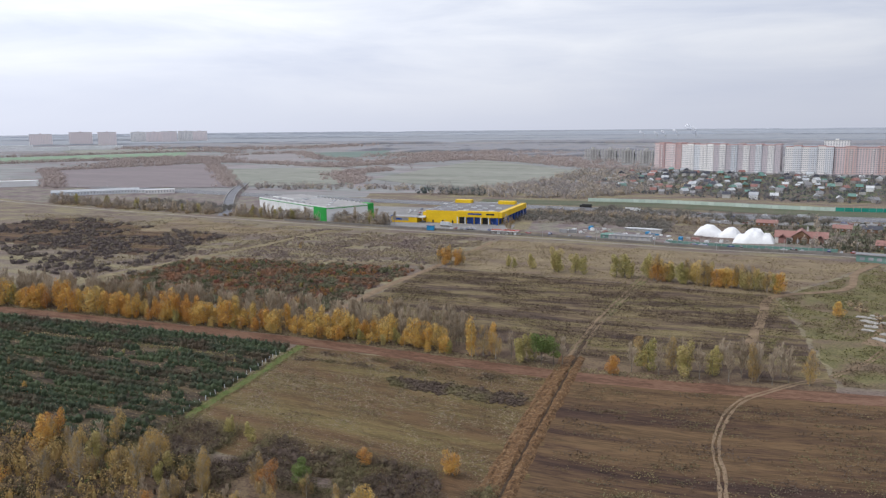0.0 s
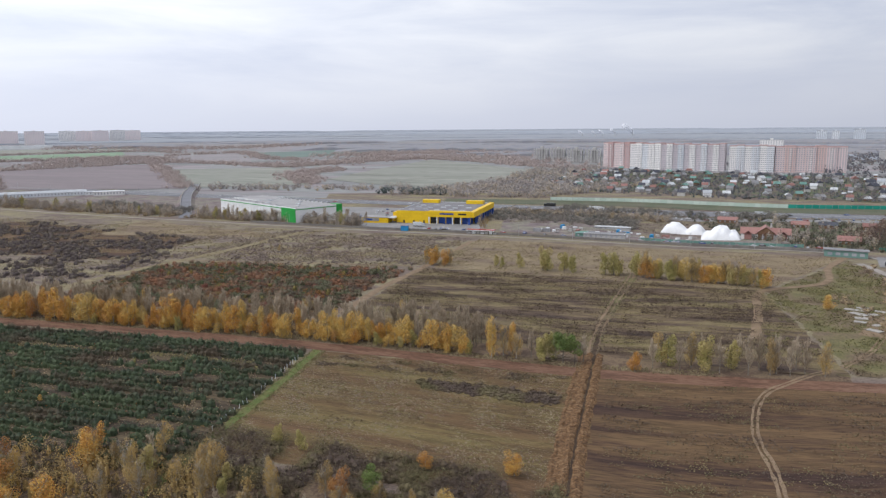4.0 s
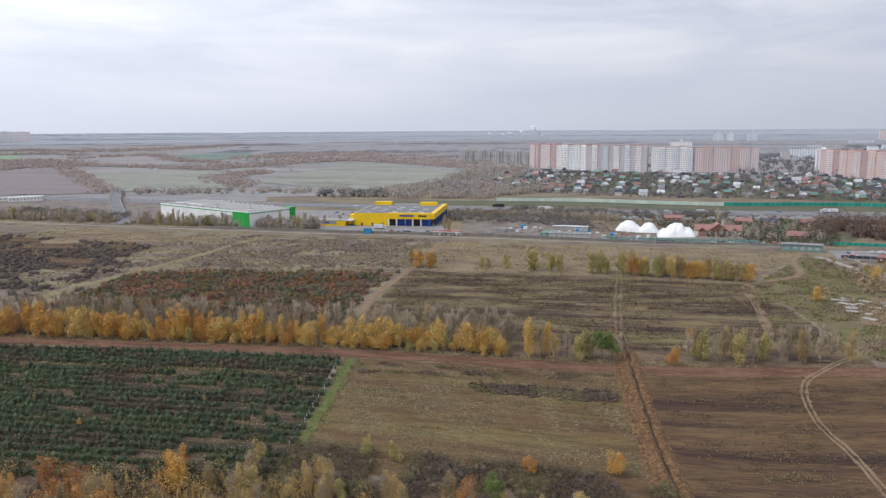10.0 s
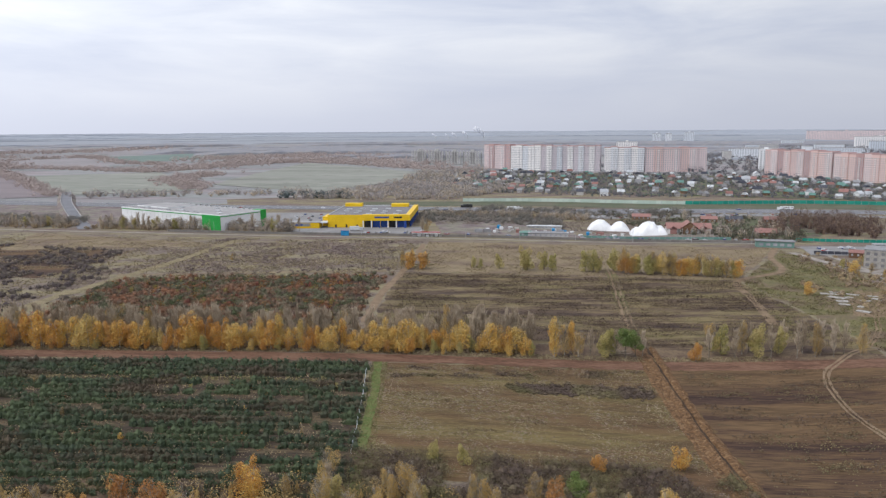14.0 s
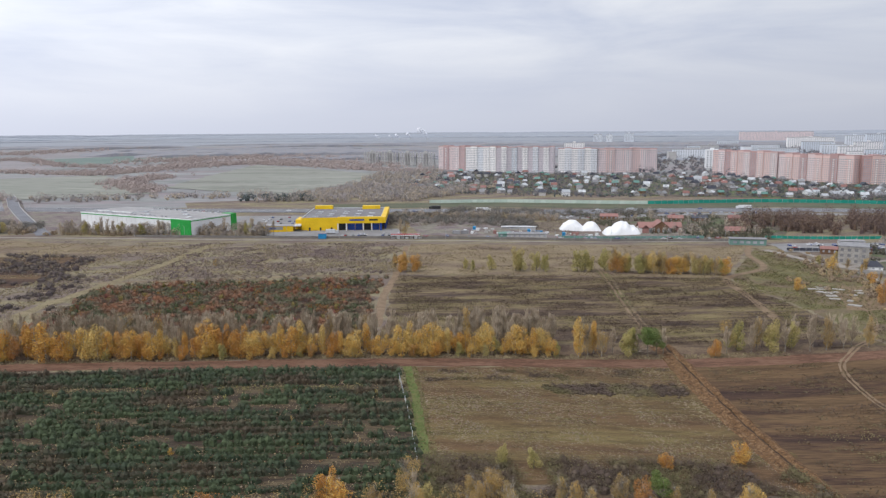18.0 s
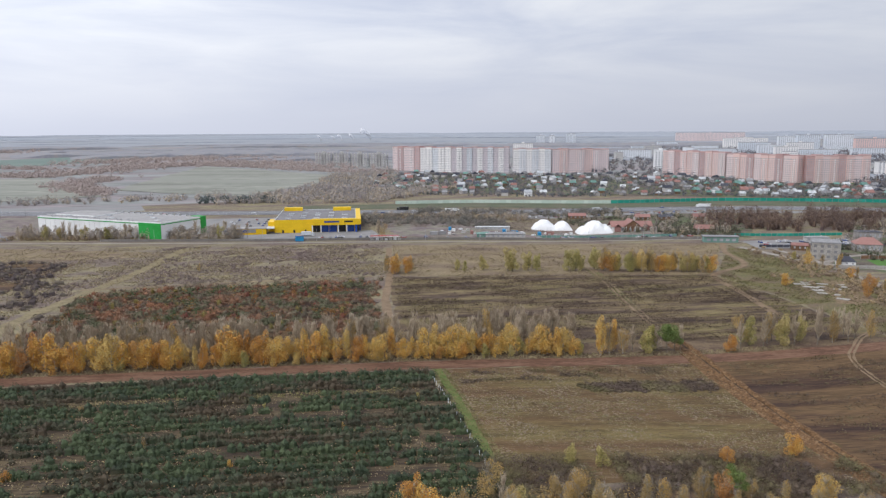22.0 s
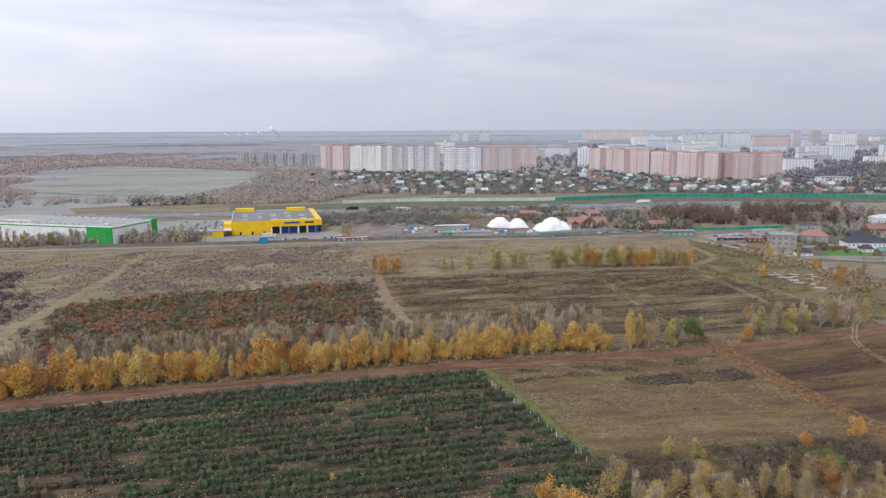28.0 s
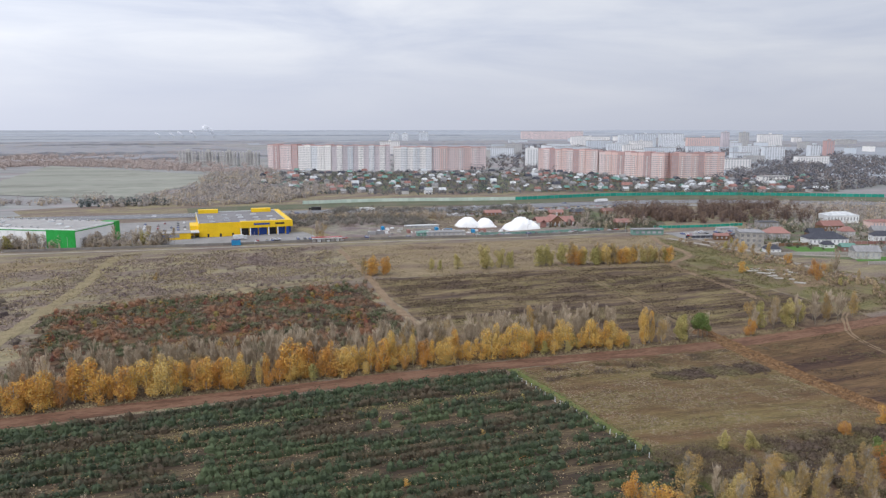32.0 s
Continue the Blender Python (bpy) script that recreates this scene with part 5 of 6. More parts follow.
part("canopy", Geo().box(14, -3.5, 4.4, 34, 0, 4.9), M["roofgrey"], WS, "grey entrance canopy")
part("entrance", Geo().box(15, -0.08, 0, 33, 0.2, 4.3), M["glass"], WS, "glazed entrance")
for k in range(3):
    part("dock_door", Geo().box(-0.1, 60 + k * 9, 0.4, 0.15, 64 + k * 9, 4.6), M["roofgrey"], WS)

# ---- the yellow store ----
YS = thing("yellow_store", pose(-3, 637, 0, 0, 0, -21.5), "large yellow and blue store with a dark flat roof", "store")
W, D, HT = 65.5, 80.0, 10.2
part("wall", Geo().prism([(0, 0), (W, 0), (W, D), (0, D)], -0.5, HT - 0.3), M["yellow"], YS, "yellow clad wall")
part("roof", Geo().prism([(0.5, 0.5), (W - 0.5, 0.5), (W - 0.5, D - 0.5), (0.5, D - 0.5)], HT - 0.5, HT - 0.1), M["roofdark"], YS, "dark grey flat roof")
for a in ([0, 0, W, 0.5], [0, D - 0.5, W, D], [0, 0.5, 0.5, D - 0.5], [W - 0.5, 0.5, W, D - 0.5]):
    part("parapet", Geo().box(a[0], a[1], HT - 0.32, a[2], a[3], HT + 0.35), M["yellow"] if a[1] == 0 else M["roof_white"], YS)
part("fascia", Geo().box(30, -4.5, 6.2, W + 1.0, 0.4, HT + 0.9), M["yellow"], YS, "projecting yellow fascia over the bays")
part("fascia", Geo().box(W, -4.0, 6.2, W + 4.0, D, HT + 0.6), M["yellow"], YS, "projecting yellow fascia over the bays")
for k in range(5):
    part("bay", Geo().box(30.8 + k * 6.9, -0.25, 0.2, 36.4 + k * 6.9, 0.3, 5.6), M["dark"] if k in (0, 3) else M["blue"], YS, "open loading bay")
    part("pillar", Geo().box(30 + k * 6.9, -4.3, 0, 30.8 + k * 6.9, -3.5, 6.2), M["white"] if k != 2 else M["blue"], YS)
part("pillar", Geo().box(W - 1.0, -4.3, 0, W + 0.9, -3.4, 6.2), M["blue"], YS)
for k in range(8):
    part("bay", Geo().box(W - 0.1, 2 + k * 10, 0.2, W + 0.25, 9 + k * 10, 5.6), M["blue"] if k % 2 == 0 else M["dark"], YS, "open loading bay")
    part("pillar", Geo().box(W + 2.6, 6.5 + k * 10, 0, W + 3.9, 9.9 + k * 10, 6.2), M["blue"], YS, "blue pillar under the fascia")
part("sign_band", Geo().box(40, -4.7, 8.3, 52, -4.52, 9.6), M["blue"], YS, "dark sign strip with plain bars")
part("sign_band", Geo().box(56, -4.7, 8.3, 63, -4.52, 9.6), M["dark"], YS, "dark sign strip with plain bars")
part("roof_block", Geo().box(2, D - 9, HT - 0.1, 18, D - 2, HT + 2.8), M["yellow"], YS, "yellow plant block on the roof")
part("roof_block", Geo().box(W - 20, D - 12, HT - 0.1, W - 4, D - 5, HT + 2.8), M["yellow"], YS, "yellow plant block on the roof")
for k in range(14):
    x, y = 8 + (k % 5) * 11.5, 10 + (k // 5) * 18 + (k % 2) * 4
    part("rooflight", Geo().box(x, y, HT - 0.15, x + 4.5, y + 1.6, HT + 0.55), M["roof_white"], YS, "long pale rooflight")
part("annex", Geo().box(-30, -6, -0.3, -6, 6, 4.6), M["yellow"], YS, "low yellow annex")
part("annex_front", Geo().box(-29, -6.15, 1.6, -14, -5.95, 4.2), M["roofgrey"], YS, "grey front band of the annex")
part("annex_window", Geo().box(-26, -6.25, 2.2, -20, -6.1, 3.6), M["blue"], YS)
part("annex_roof", Geo().box(-30.3, -6.3, 4.6, -5.8, 6.3, 4.9), M["roofgrey"], YS, "grey flat roof")
part("canopy", Geo().box(-6, -5, 4.2, 0.2, 12, 4.8), M["roof_white"], YS, "pale canopy over the passage")
part("wing", Geo().box(-6, 8, -0.3, 0.1, 30, 8.0), M["yellow"], YS, "low yellow wing")
for x in (6, 15, 24):
    part("door", Geo().box(x, -0.1, 0, x + 1.4, 0.1, 2.4), M["dark"], YS)

field("store_parking", [(-46, 650), (0, 632), (42, 735), (-60, 775)], M["parking"], 0.25, "wide grey asphalt car park between the stores", "car park", rag=0)
field("store_yard", [(-40, 612), (62, 566), (72, 612), (-38, 640)], M["parking"], 0.22, "grey asphalt delivery yard before the yellow store", "yard", rag=0.5)
field("bare_yard", [(75, 570), (165, 505), (215, 640), (105, 690)], M["clearing"], 0.18, "bare brown ground beside the store", "yard", rag=3)
field("pavilion_gardens", [(240, 560), (300, 425), (420, 520), (300, 650)], M["gardensoil"], 0.16, "dark garden ground between the pavilions", "gardens", rag=4)
field("builder_yard", [(165, 510), (250, 455), (300, 520), (215, 570)], M["clearing"], 0.2, "trampled builders' yard by the tents", "yard", rag=2)
a = Vector((0.93, -0.367))
b = Vector((0.367, 0.93))
for r_ in range(6):
    for k in range(9):
        if rc.random() < 0.62:
            q = Vector((-40, 668)) + b * (r_ * 15) + a * (k * 5.2)
            place(rc.choice(CARS), pose(q.x, q.y, gh(q.x, q.y) + 0.27, 0, 0, 68.5 + rc.choice([0, 180])), "cars in the store car park")
for k in range(16):
    q = Vector((18, 592)) + a * rc.uniform(0, 55) + b * rc.uniform(-6, 4)
    place(rc.choice(CARS), pose(q.x, q.y, gh(q.x, q.y) + 0.25, 0, 0, rc.choice([-21, 68])), "cars by the store")
place(T3, pose(14, 604, 0.25, 0, 0, -20), "cars by the store")

shed = thing("storage_container", pose(1, 584, 0.2, 0, 0, -21), "blue-covered storage container in the yard", "container")
part("box", Geo().box(-3, -1.4, 0, 3, 1.4, 3.6), M["cyan"], shed)
part("lid", Geo().box(-3.1, -1.5, 3.6, 3.1, 1.5, 3.85), M["car_blue"], shed)
can = thing("market_canopy", pose(58, 556, 0.2, 0, 0, -25), "red and white canopy over stalls by the road", "canopy")
part("canopy_roof", Geo().box(-11, -2.5, 3.0, 11, 2.5, 3.5), M["car_red"], can, "red canopy roof")
part("canopy_edge", Geo().box(-11.1, -2.6, 2.6, 11.1, -2.45, 3.1), M["white"], can, "white edge board")
for k in range(7):
    part("post", Geo().box(-10.6 + k * 3.5, -2.3, 0, -10.4 + k * 3.5, -2.1, 3.0), M["steel"], can)
    part("stall", Geo().box(-10 + k * 3.3, -1.2, 0, -7.6 + k * 3.3, 1.4, 1.3 + 0.5 * (k % 3)), M["white"] if k % 2 else M["plaster"], can)

# ---- white tents ----


def tent(x, y, ang, w, d, h, lobes, label):
    """An air-filled hall: a lumpy white membrane over one or two humps."""
    ob = thing("membrane_hall", pose(x, y, gh(x, y) - 0.2, 0, 0, ang), label, "tent hall")
    g = Geo()
    nu, nv = 36, 20
    for j in range(nv + 1):
        for i in range(nu + 1):
            a, b = i / nu * 2 - 1, j / nv * 2 - 1
            env = max(0.0, 1 - abs(b) ** 3.0) ** 0.6 * max(0.0, 1 - abs(a) ** 5) ** 0.5
            hump = max(math.exp(-abs((a - o) / s_) ** 3) * k for o, s_, k in lobes)
            z = h * env * hump * (1 + 0.16 * noise.noise(Vector((a * 4, b * 3, x))) + 0.05 * noise.noise(Vector((a * 11, b * 8, x)))) + 0.2 * abs(math.sin(a * 20 + 2 * b)) * env
            g.v.append((a * w / 2, b * d / 2, z))
    for j in range(nv):
        for i in range(nu):
            o = j * (nu + 1) + i
            g.f.append((o, o + 1, o + nu + 2, o + nu + 1))
    p_ = part("membrane", g, M["tent"], ob)
    for q in p_.data.polygons:
        q.use_smooth = True
    part("skirt", Geo().box(-w / 2, -d / 2 - 0.1, 0, w / 2, -d / 2 + 0.1, 0.7), M["timber"], ob)
    return ob


tent(231, 580, -30, 37, 20, 9.0, [(-0.42, 0.55, 1.0), (0.55, 0.42, 0.86)], "white two-humped air-filled hall")
tent(238, 530, -27, 29, 24, 10.5, [(0.0, 0.62, 1.0), (0.6, 0.45, 0.72), (-0.65, 0.45, 0.62)], "white tent-shaped membrane hall")

# ---- houses ----


def house(name, w, d, h, rh, roofkey, wallkey, label, hip=False):
    """A cottage: walls, pitched roof with eaves, windows, chimney."""
    ob = thing(name, pose(0, 0, -500), label, "house")
    g = Geo().prism([(-w / 2, -d / 2), (w / 2, -d / 2), (w / 2, d / 2), (-w / 2, d / 2)], -0.8, h)
    if not hip:
        for x in (-w / 2, w / 2):
            g.poly([(x, -d / 2, h), (x, d / 2, h), (x, 0, h + rh)])
    part("wall", g, M[wallkey], ob)
    e = 0.5
    r_ = Geo()
    k = w * 0.28 if hip else -e
    lo = [(-w / 2 - e, -d / 2 - e), (w / 2 + e, -d / 2 - e), (w / 2 + e, d / 2 + e), (-w / 2 - e, d / 2 + e)]
    r_.v += [(x, y, h - 0.15) for x, y in lo] + [(-w / 2 + k, 0, h + rh + 0.12), (w / 2 - k, 0, h + rh + 0.12)]
    r_.v += [(x, y, h - 0.3) for x, y in lo]
    r_.f += [(0, 1, 5, 4), (2, 3, 4, 5), (1, 2, 5), (3, 0, 4), (6, 7, 1, 0), (7, 8, 2, 1), (8, 9, 3, 2), (9, 6, 0, 3)]
    part("roof", r_, M[roofkey], ob)
    if w < 12:
        gl = Geo()
        for x in (-w * 0.28, w * 0.22):
            gl.box(x - 0.7, -d / 2 - 0.07, h * 0.35, x + 0.7, -d / 2 + 0.01, h * 0.75)
        part("glazing", gl, M["glass"], ob)["kind"] = "stuff"
    else:
        n = int(w / 3.4)
        for k in range(n):
            x = -w / 2 + w * (k + 0.5) / n
            part("window", Geo().box(x - 0.7, -d / 2 - 0.07, h * 0.35, x + 0.7, -d / 2 + 0.01, h * 0.75), M["glass"], ob)
    if hip or wallkey == "plaster":
        part("chimney", Geo().box(w * 0.2, 0.5, h, w * 0.2 + 0.6, 1.1, h + rh + 0.8), M["concrete"], ob)
    return ob


HOUSES = [house("cottage", 9, 8, 4.2, 3.0, "roof_white", "plaster", "small cottage with a pale metal roof"), house("cottage", 8, 7, 4.0, 3.2, "roof_grey", "plaster", "small cottage with a grey slate roof"),
          house("cottage", 9, 8, 4.6, 3.4, "roof_red", "plaster", "small cottage with a brown-red roof"), house("cottage", 8, 8, 4.4, 3.2, "roof_green", "timber", "timber cottage with a green metal roof"),
          house("cottage", 10, 9, 5.6, 3.6, "roof_dark", "plaster", "two-storey cottage with a dark roof"), house("cottage", 6, 5, 3.0, 2.0, "roof_white", "timber", "small timber shed with a pale roof"),
          house("cottage", 11, 9, 6.0, 3.6, "roof_white", "white", "tall white house with a pale roof")]
rh_ = random.Random(11)
front = sample([(196, 930), (245, 862), (335, 782), (400, 742), (490, 690), (560, 628), (625, 548), (735, 460)], 2.0)
back = sample([(300, 1105), (385, 1150), (480, 1050), (560, 1010), (650, 950), (690, 850), (705, 720), (760, 640), (900, 560)], 2.0)


def in_village(u, v):
    q, w = front[int(u * (len(front) - 1))], back[int(u * (len(back) - 1))]
    return q * (1 - v) + w * v


for c in ([(196, 930), (490, 690), (700, 850), (385, 1150)], [(490, 690), (735, 460), (900, 560), (700, 850)]):
    field("village_ground", c, M["gardensoil"], 0.35, "dark garden ground between the cottages", "gardens", rag=8, cell=12)
spots = []
for k in range(1500):
    q = in_village(rh_.random(), 0.02 + 0.96 * rh_.random())
    if all((q - w).length > 10.5 for w in spots):
        spots.append(q)
spots = spots[:360]
for q in spots:
    place(rh_.choices(HOUSES, (3, 5, 4, 4, 4, 3, 1))[0], pose(q.x, q.y, gh(q.x, q.y), 0, 0, rh_.choice([-30, 60, 150, 20]) + rh_.uniform(-12, 12)) @ Matrix.Diagonal((*[rh_.uniform(0.62, 0.95)] * 3, 1)), "cottages of the village")
sp = []
for k in range(6200):
    q = in_village(rh_.random(), rh_.random())
    if all((q - w).length > 4.6 for w in spots):
        sp.append((q.x, q.y))
shrubs("garden_trees", np.array(sp[:1900]), 2.8, 4.6, 28, 0.95, M["villagewood"], "brown garden trees between the cottages, blued by painted haze", "garden trees", 31)
shrubs("garden_trees", np.array(sp[2600:3700]), 2.4, 4.4, 28, 0.9, M["conifer"], "dark green garden trees between the cottages", "garden trees", 32)

# ---- apartment blocks ----


def block(a, b, h, cols, label, depth=15.0, sect=13.0, name="apartment_block", step=None):
    """A long block along the front line a-b: sections of wall in turn proud and set back, each with its windows, and a roof edge."""
    a, b = Vector(a), Vector(b)
    d = b - a
    n = max(1, round(d.length / sect))
    w = d.length / n
    z0 = min(gh(*a), gh(*b))
    ob = thing(name, pose(a.x, a.y, z0, 0, 0, math.degrees(math.atan2(d.y, d.x))), label, "apartment block")
    storeys = int((h - 2) / 2.9)
    for i in range(n):
        off = -1.3 if i % 2 else 0.0
        x0, x1 = i * w, (i + 1) * w
        hh = h + (1.2 if i % 3 == 1 else 0)
        wl_ = part("wall", Geo().box(x0, off, -2, x1 - 0.02, depth, hh), M[cols[i % len(cols)]], ob)
        part("parapet", Geo().box(x0 - 0.1, off - 0.25, hh, x1 + 0.1, depth + 0.2, hh + 1.1), M["rose"], ob)
        gl = Geo()
        k = 4
        for s_ in range(storeys):
            z = 2.0 + s_ * 2.9
            for c in range(k):
                xa = x0 + w * (c + 0.22) / k
                gl.box(xa, off - 0.06, z, xa + w * 0.55 / k, off + 0.02, z + 1.55)
        part("glazing", gl, M["glass"], wl_)["kind"] = "stuff"
        if i % 2:
            lg = Geo()
            for s_ in range(storeys):
                lg.box(x0 + w * 0.42, off - 0.9, 1.2 + s_ * 2.9, x0 + w * 0.6, off - 0.08, 2.3 + s_ * 2.9)
            part("loggia", lg, M["cream"], wl_)["kind"] = "stuff"
    gl = Geo()
    for s_ in range(storeys):
        for c in range(3):
            gl.box(-0.06, 2.5 + c * 4, 2 + s_ * 2.9, 0.02, 4.2 + c * 4, 3.5 + s_ * 2.9)
            gl.box(d.length - 0.04, 2.5 + c * 4, 2 + s_ * 2.9, d.length + 0.05, 4.2 + c * 4, 3.5 + s_ * 2.9)
    part("glazing", gl, M["glass"], ob)["kind"] = "stuff"
    return ob


block((380, 1242), (408, 1192), 40, ["pink", "rose", "pink"], "pink apartment block in a long row", sect=12)
block((408, 1190), (440, 1140), 40, ["cream", "cream", "paleblock"], "cream apartment block in a long row", sect=12)
block((440, 1138), (516, 1079), 40, ["mauvewall", "cream", "mauvewall", "paleblock"], "mauve and cream apartment block in a long row", sect=9)
block((520, 1073), (573, 1040), 38, ["cream", "paleblock"], "cream apartment block standing forward of its row", sect=11)
block((575, 1041), (662, 1002), 37, ["pink", "salmon", "pink"], "pink apartment block ending the row", sect=14)
block((700, 918), (714, 808), 37, ["salmon", "pink", "rose", "salmon"], "salmon brick apartment block with proud bays", sect=11)
block((714, 806), (729, 700), 36.5, ["pink", "salmon", "salmon", "rose"], "salmon brick apartment block with proud bays", sect=11)
block((738, 694), (804, 648), 36, ["rose", "salmon", "pink", "salmon"], "salmon brick apartment block at the end of the row", sect=10)
# unfinished concrete frames
for k in range(4):
    a, b = Vector((300, 1425)) + Vector((26, -28)) * k, Vector((300, 1425)) + Vector((26, -28)) * (k + 0.82)
    d = b - a
    ob = thing("concrete_frame", pose(a.x, a.y, gh(*a), 0, 0, math.degrees(math.atan2(d.y, d.x))), "unfinished grey concrete building frame", "building shell")
    for s_ in range(8):
        part("floor_slab", Geo().box(0, 0, s_ * 3.1, d.length, 14, s_ * 3.1 + 0.4), M["concrete"], ob)
    for c in range(6):
        for y in (0.3, 13.2):
            part("column", Geo().box(c * d.length / 5.2, y, 0, c * d.length / 5.2 + 1.6, y + 0.6, 24.8), M["concrete"], ob)
    for s_ in range(8):
        part("infill_wall", Geo().box(1.7, 0.5, s_ * 3.1 + 0.42, d.length - 0.4 - (s_ * 5 + k * 3) % 4, 0.8, s_ * 3.1 + 1.6), M["roofgrey"], ob)
    part("core", Geo().box(d.length * 0.4, 5, 0, d.length * 0.6, 9, 28), M["concrete"], ob)


def far_block(x, y, w, h, key, ang=-35, d=14.0, label=""):
    """A block of a far quarter: wall, roof, bands of windows."""
    ob = thing("far_block", pose(x, y, gh(x, y), 0, 0, ang), label or "block of flats in a far quarter", "apartment block")
    wl_ = part("wall", Geo().box(-w / 2, 0, -3, w / 2, d, h), M[key], ob)
    part("roof", Geo().box(-w / 2 - 0.3, -0.3, h, w / 2 + 0.3, d + 0.3, h + 0.9), M["white" if key == "white" else "roofgrey"], ob)
    gl = Geo()
    n = max(2, int(w / 5))
    for s_ in range(int(h / 3.0)):
        for c in range(n):
            xa = -w / 2 + w * (c + 0.25) / n
            gl.box(xa, -0.08, 1.2 + s_ * 3.0, xa + w * 0.5 / n, 0.02, 2.8 + s_ * 3.0)
    if key != "white" or h > 15:
        part("glazing", gl, M["farglass" if key == "farpink" else "glass"], wl_)["kind"] = "stuff"
    if h > 22:
        part("lift_house", Geo().box(-3, 3, h + 0.9, 3, 8, h + 3.6), M[key], ob)
    return ob


for x, y, w, h, key in ((2053, 2034, 250, 31, "pink"), (1569, 1476, 118, 29, "cream"), (1644, 1404, 42, 34, "paleblock"), (1617, 1317, 57, 39, "paleblock"), (1669, 1266, 70, 39, "paleblock"),
                        (1596, 1126, 90, 33, "salmon"), (1846, 1196, 20, 42, "mauvewall"), (1809, 1120, 24, 42, "concrete"), (1785, 1035, 66, 39, "cream"), (1270, 787, 44, 27, "paleblock"),
                        (1296, 850, 40, 26, "paleblock"), (1194, 679, 62, 14, "cream"), (1326, 730, 22, 30, "paleblock"), (960, 706, 46, 18, "cream"), (1525, 779, 19, 33, "rose")):
    far_block(x, y, w, h, key, label="%s block of flats in a far quarter" % {"pink": "pink", "cream": "cream", "paleblock": "haze-paled grey", "salmon": "salmon brick", "mauvewall": "dark mauve", "concrete": "grey", "rose": "dark red"}[key])
for x, y, w, h, key in ((992, 1294, 70, 18, "paleblock"), (771, 994, 20, 32, "white"), (1449, 2277, 31, 28, "paleblock"), (1483, 2255, 21, 27, "paleblock"), (1534, 2209, 33, 32, "paleblock"),
                        (818, 1476, 45, 31, "cream"), (1353, 1108, 90, 14, "paleblock"), (778, 558, 40, 9, "cream"), (1120, 1400, 60, 20, "paleblock"), (1060, 1350, 50, 17, "cream"), (1200, 1250, 80, 16, "paleblock"),
                        (1250, 1330, 60, 20, "paleblock"), (1420, 1330, 70, 24, "paleblock"), (1480, 1240, 60, 24, "cream"), (1450, 1050, 70, 16, "paleblock"), (1150, 1000, 60, 12, "cream")):
    far_block(x, y, w, h, key, label="%s block of flats in a far quarter" % {"cream": "cream", "paleblock": "haze-paled grey", "white": "white"}[key])
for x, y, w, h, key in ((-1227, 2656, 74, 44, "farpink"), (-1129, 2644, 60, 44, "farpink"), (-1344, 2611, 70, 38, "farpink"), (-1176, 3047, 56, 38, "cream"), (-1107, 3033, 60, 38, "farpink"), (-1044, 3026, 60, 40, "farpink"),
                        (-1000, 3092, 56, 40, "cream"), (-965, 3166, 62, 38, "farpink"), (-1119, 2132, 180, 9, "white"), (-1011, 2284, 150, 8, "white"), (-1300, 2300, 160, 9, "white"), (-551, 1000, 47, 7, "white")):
    far_block(x, y, w, h, key, ang=22, label={"farpink": "pink block of flats in the far town, paled by painted haze", "paleblock": "pale block of flats in the far town", "cream": "cream block of flats in the far town", "white": "long low white shed far off"}[key])
rr = random.Random(19)
for k in range(60):
    x, y = rr.uniform(900, 2300), rr.uniform(700, 1900)
    if y > 0.55 * x + 900 or y < 0.25 * x + 330:
        continue
    key = rr.choice(["paleblock", "cream", "paleblock", "concrete"])
    far_block(x, y, rr.uniform(20, 70), rr.uniform(8, 24), key, rr.choice([-35, 55]), label="%s low block in a far quarter" % {"paleblock": "haze-paled grey", "cream": "cream", "concrete": "grey"}[key])
sp = np.concatenate([in_quad([(560, 1180), (800, 600), (1700, 800), (1500, 1700)], 1700, rw), in_quad([(760, 640), (720, 470), (1500, 300), (1500, 760)], 1200, rw)])
shrubs("town_trees", sp, 6, 8, 22, 2.1, M["villagewood"], "brown autumn trees between the far blocks, blued by painted haze", "town trees", 41)

# ---- wood and houses by the bend ----
sp = in_quad([(296, 474), (460, 360), (540, 430), (372, 530)], 210, rw)
shrubs("russet_wood", sp, 4.2, 11.5, 260, 0.75, M["brownwood"], "tall russet-brown wood behind the houses", "wood", 51)
sp = in_quad([(420, 400), (560, 250), (640, 330), (520, 440)], 260, rw)
shrubs("russet_wood", sp, 4.0, 9.0, 70, 1.1, M["goldwood"], "golden-brown wood behind the houses, greyed by painted haze", "wood", 52)
kio = thing("roadside_shop", pose(266, 424, 0, 0, 0, -36), "low roadside shop with a grey roof and green front", "shop")
part("wall", Geo().box(-12, -3.5, -0.3, 12, 3.5, 4.0), M["roof_green"], kio, "green front")
part("roof", Geo().box(-12.6, -4.2, 4.0, 12.6, 4.2, 4.5), M["roof_grey"], kio)
for k in range(5):
    part("window", Geo().box(-10 + k * 4.4, -3.6, 1.0, -7.4 + k * 4.4, -3.45, 2.8), M["glass"], kio)
gr = thing("unfinished_house", pose(268, 343, 0, 0, 0, -52), "three-storey grey block house without a pitched roof", "house")
part("wall", Geo().box(-8, -8, -0.4, 8, 8, 10.5), M["slab"], gr, "bare grey block wall")
part("parapet", Geo().box(-8.3, -8.3, 10.5, 8.3, 8.3, 11.2), M["roof_grey"], gr)
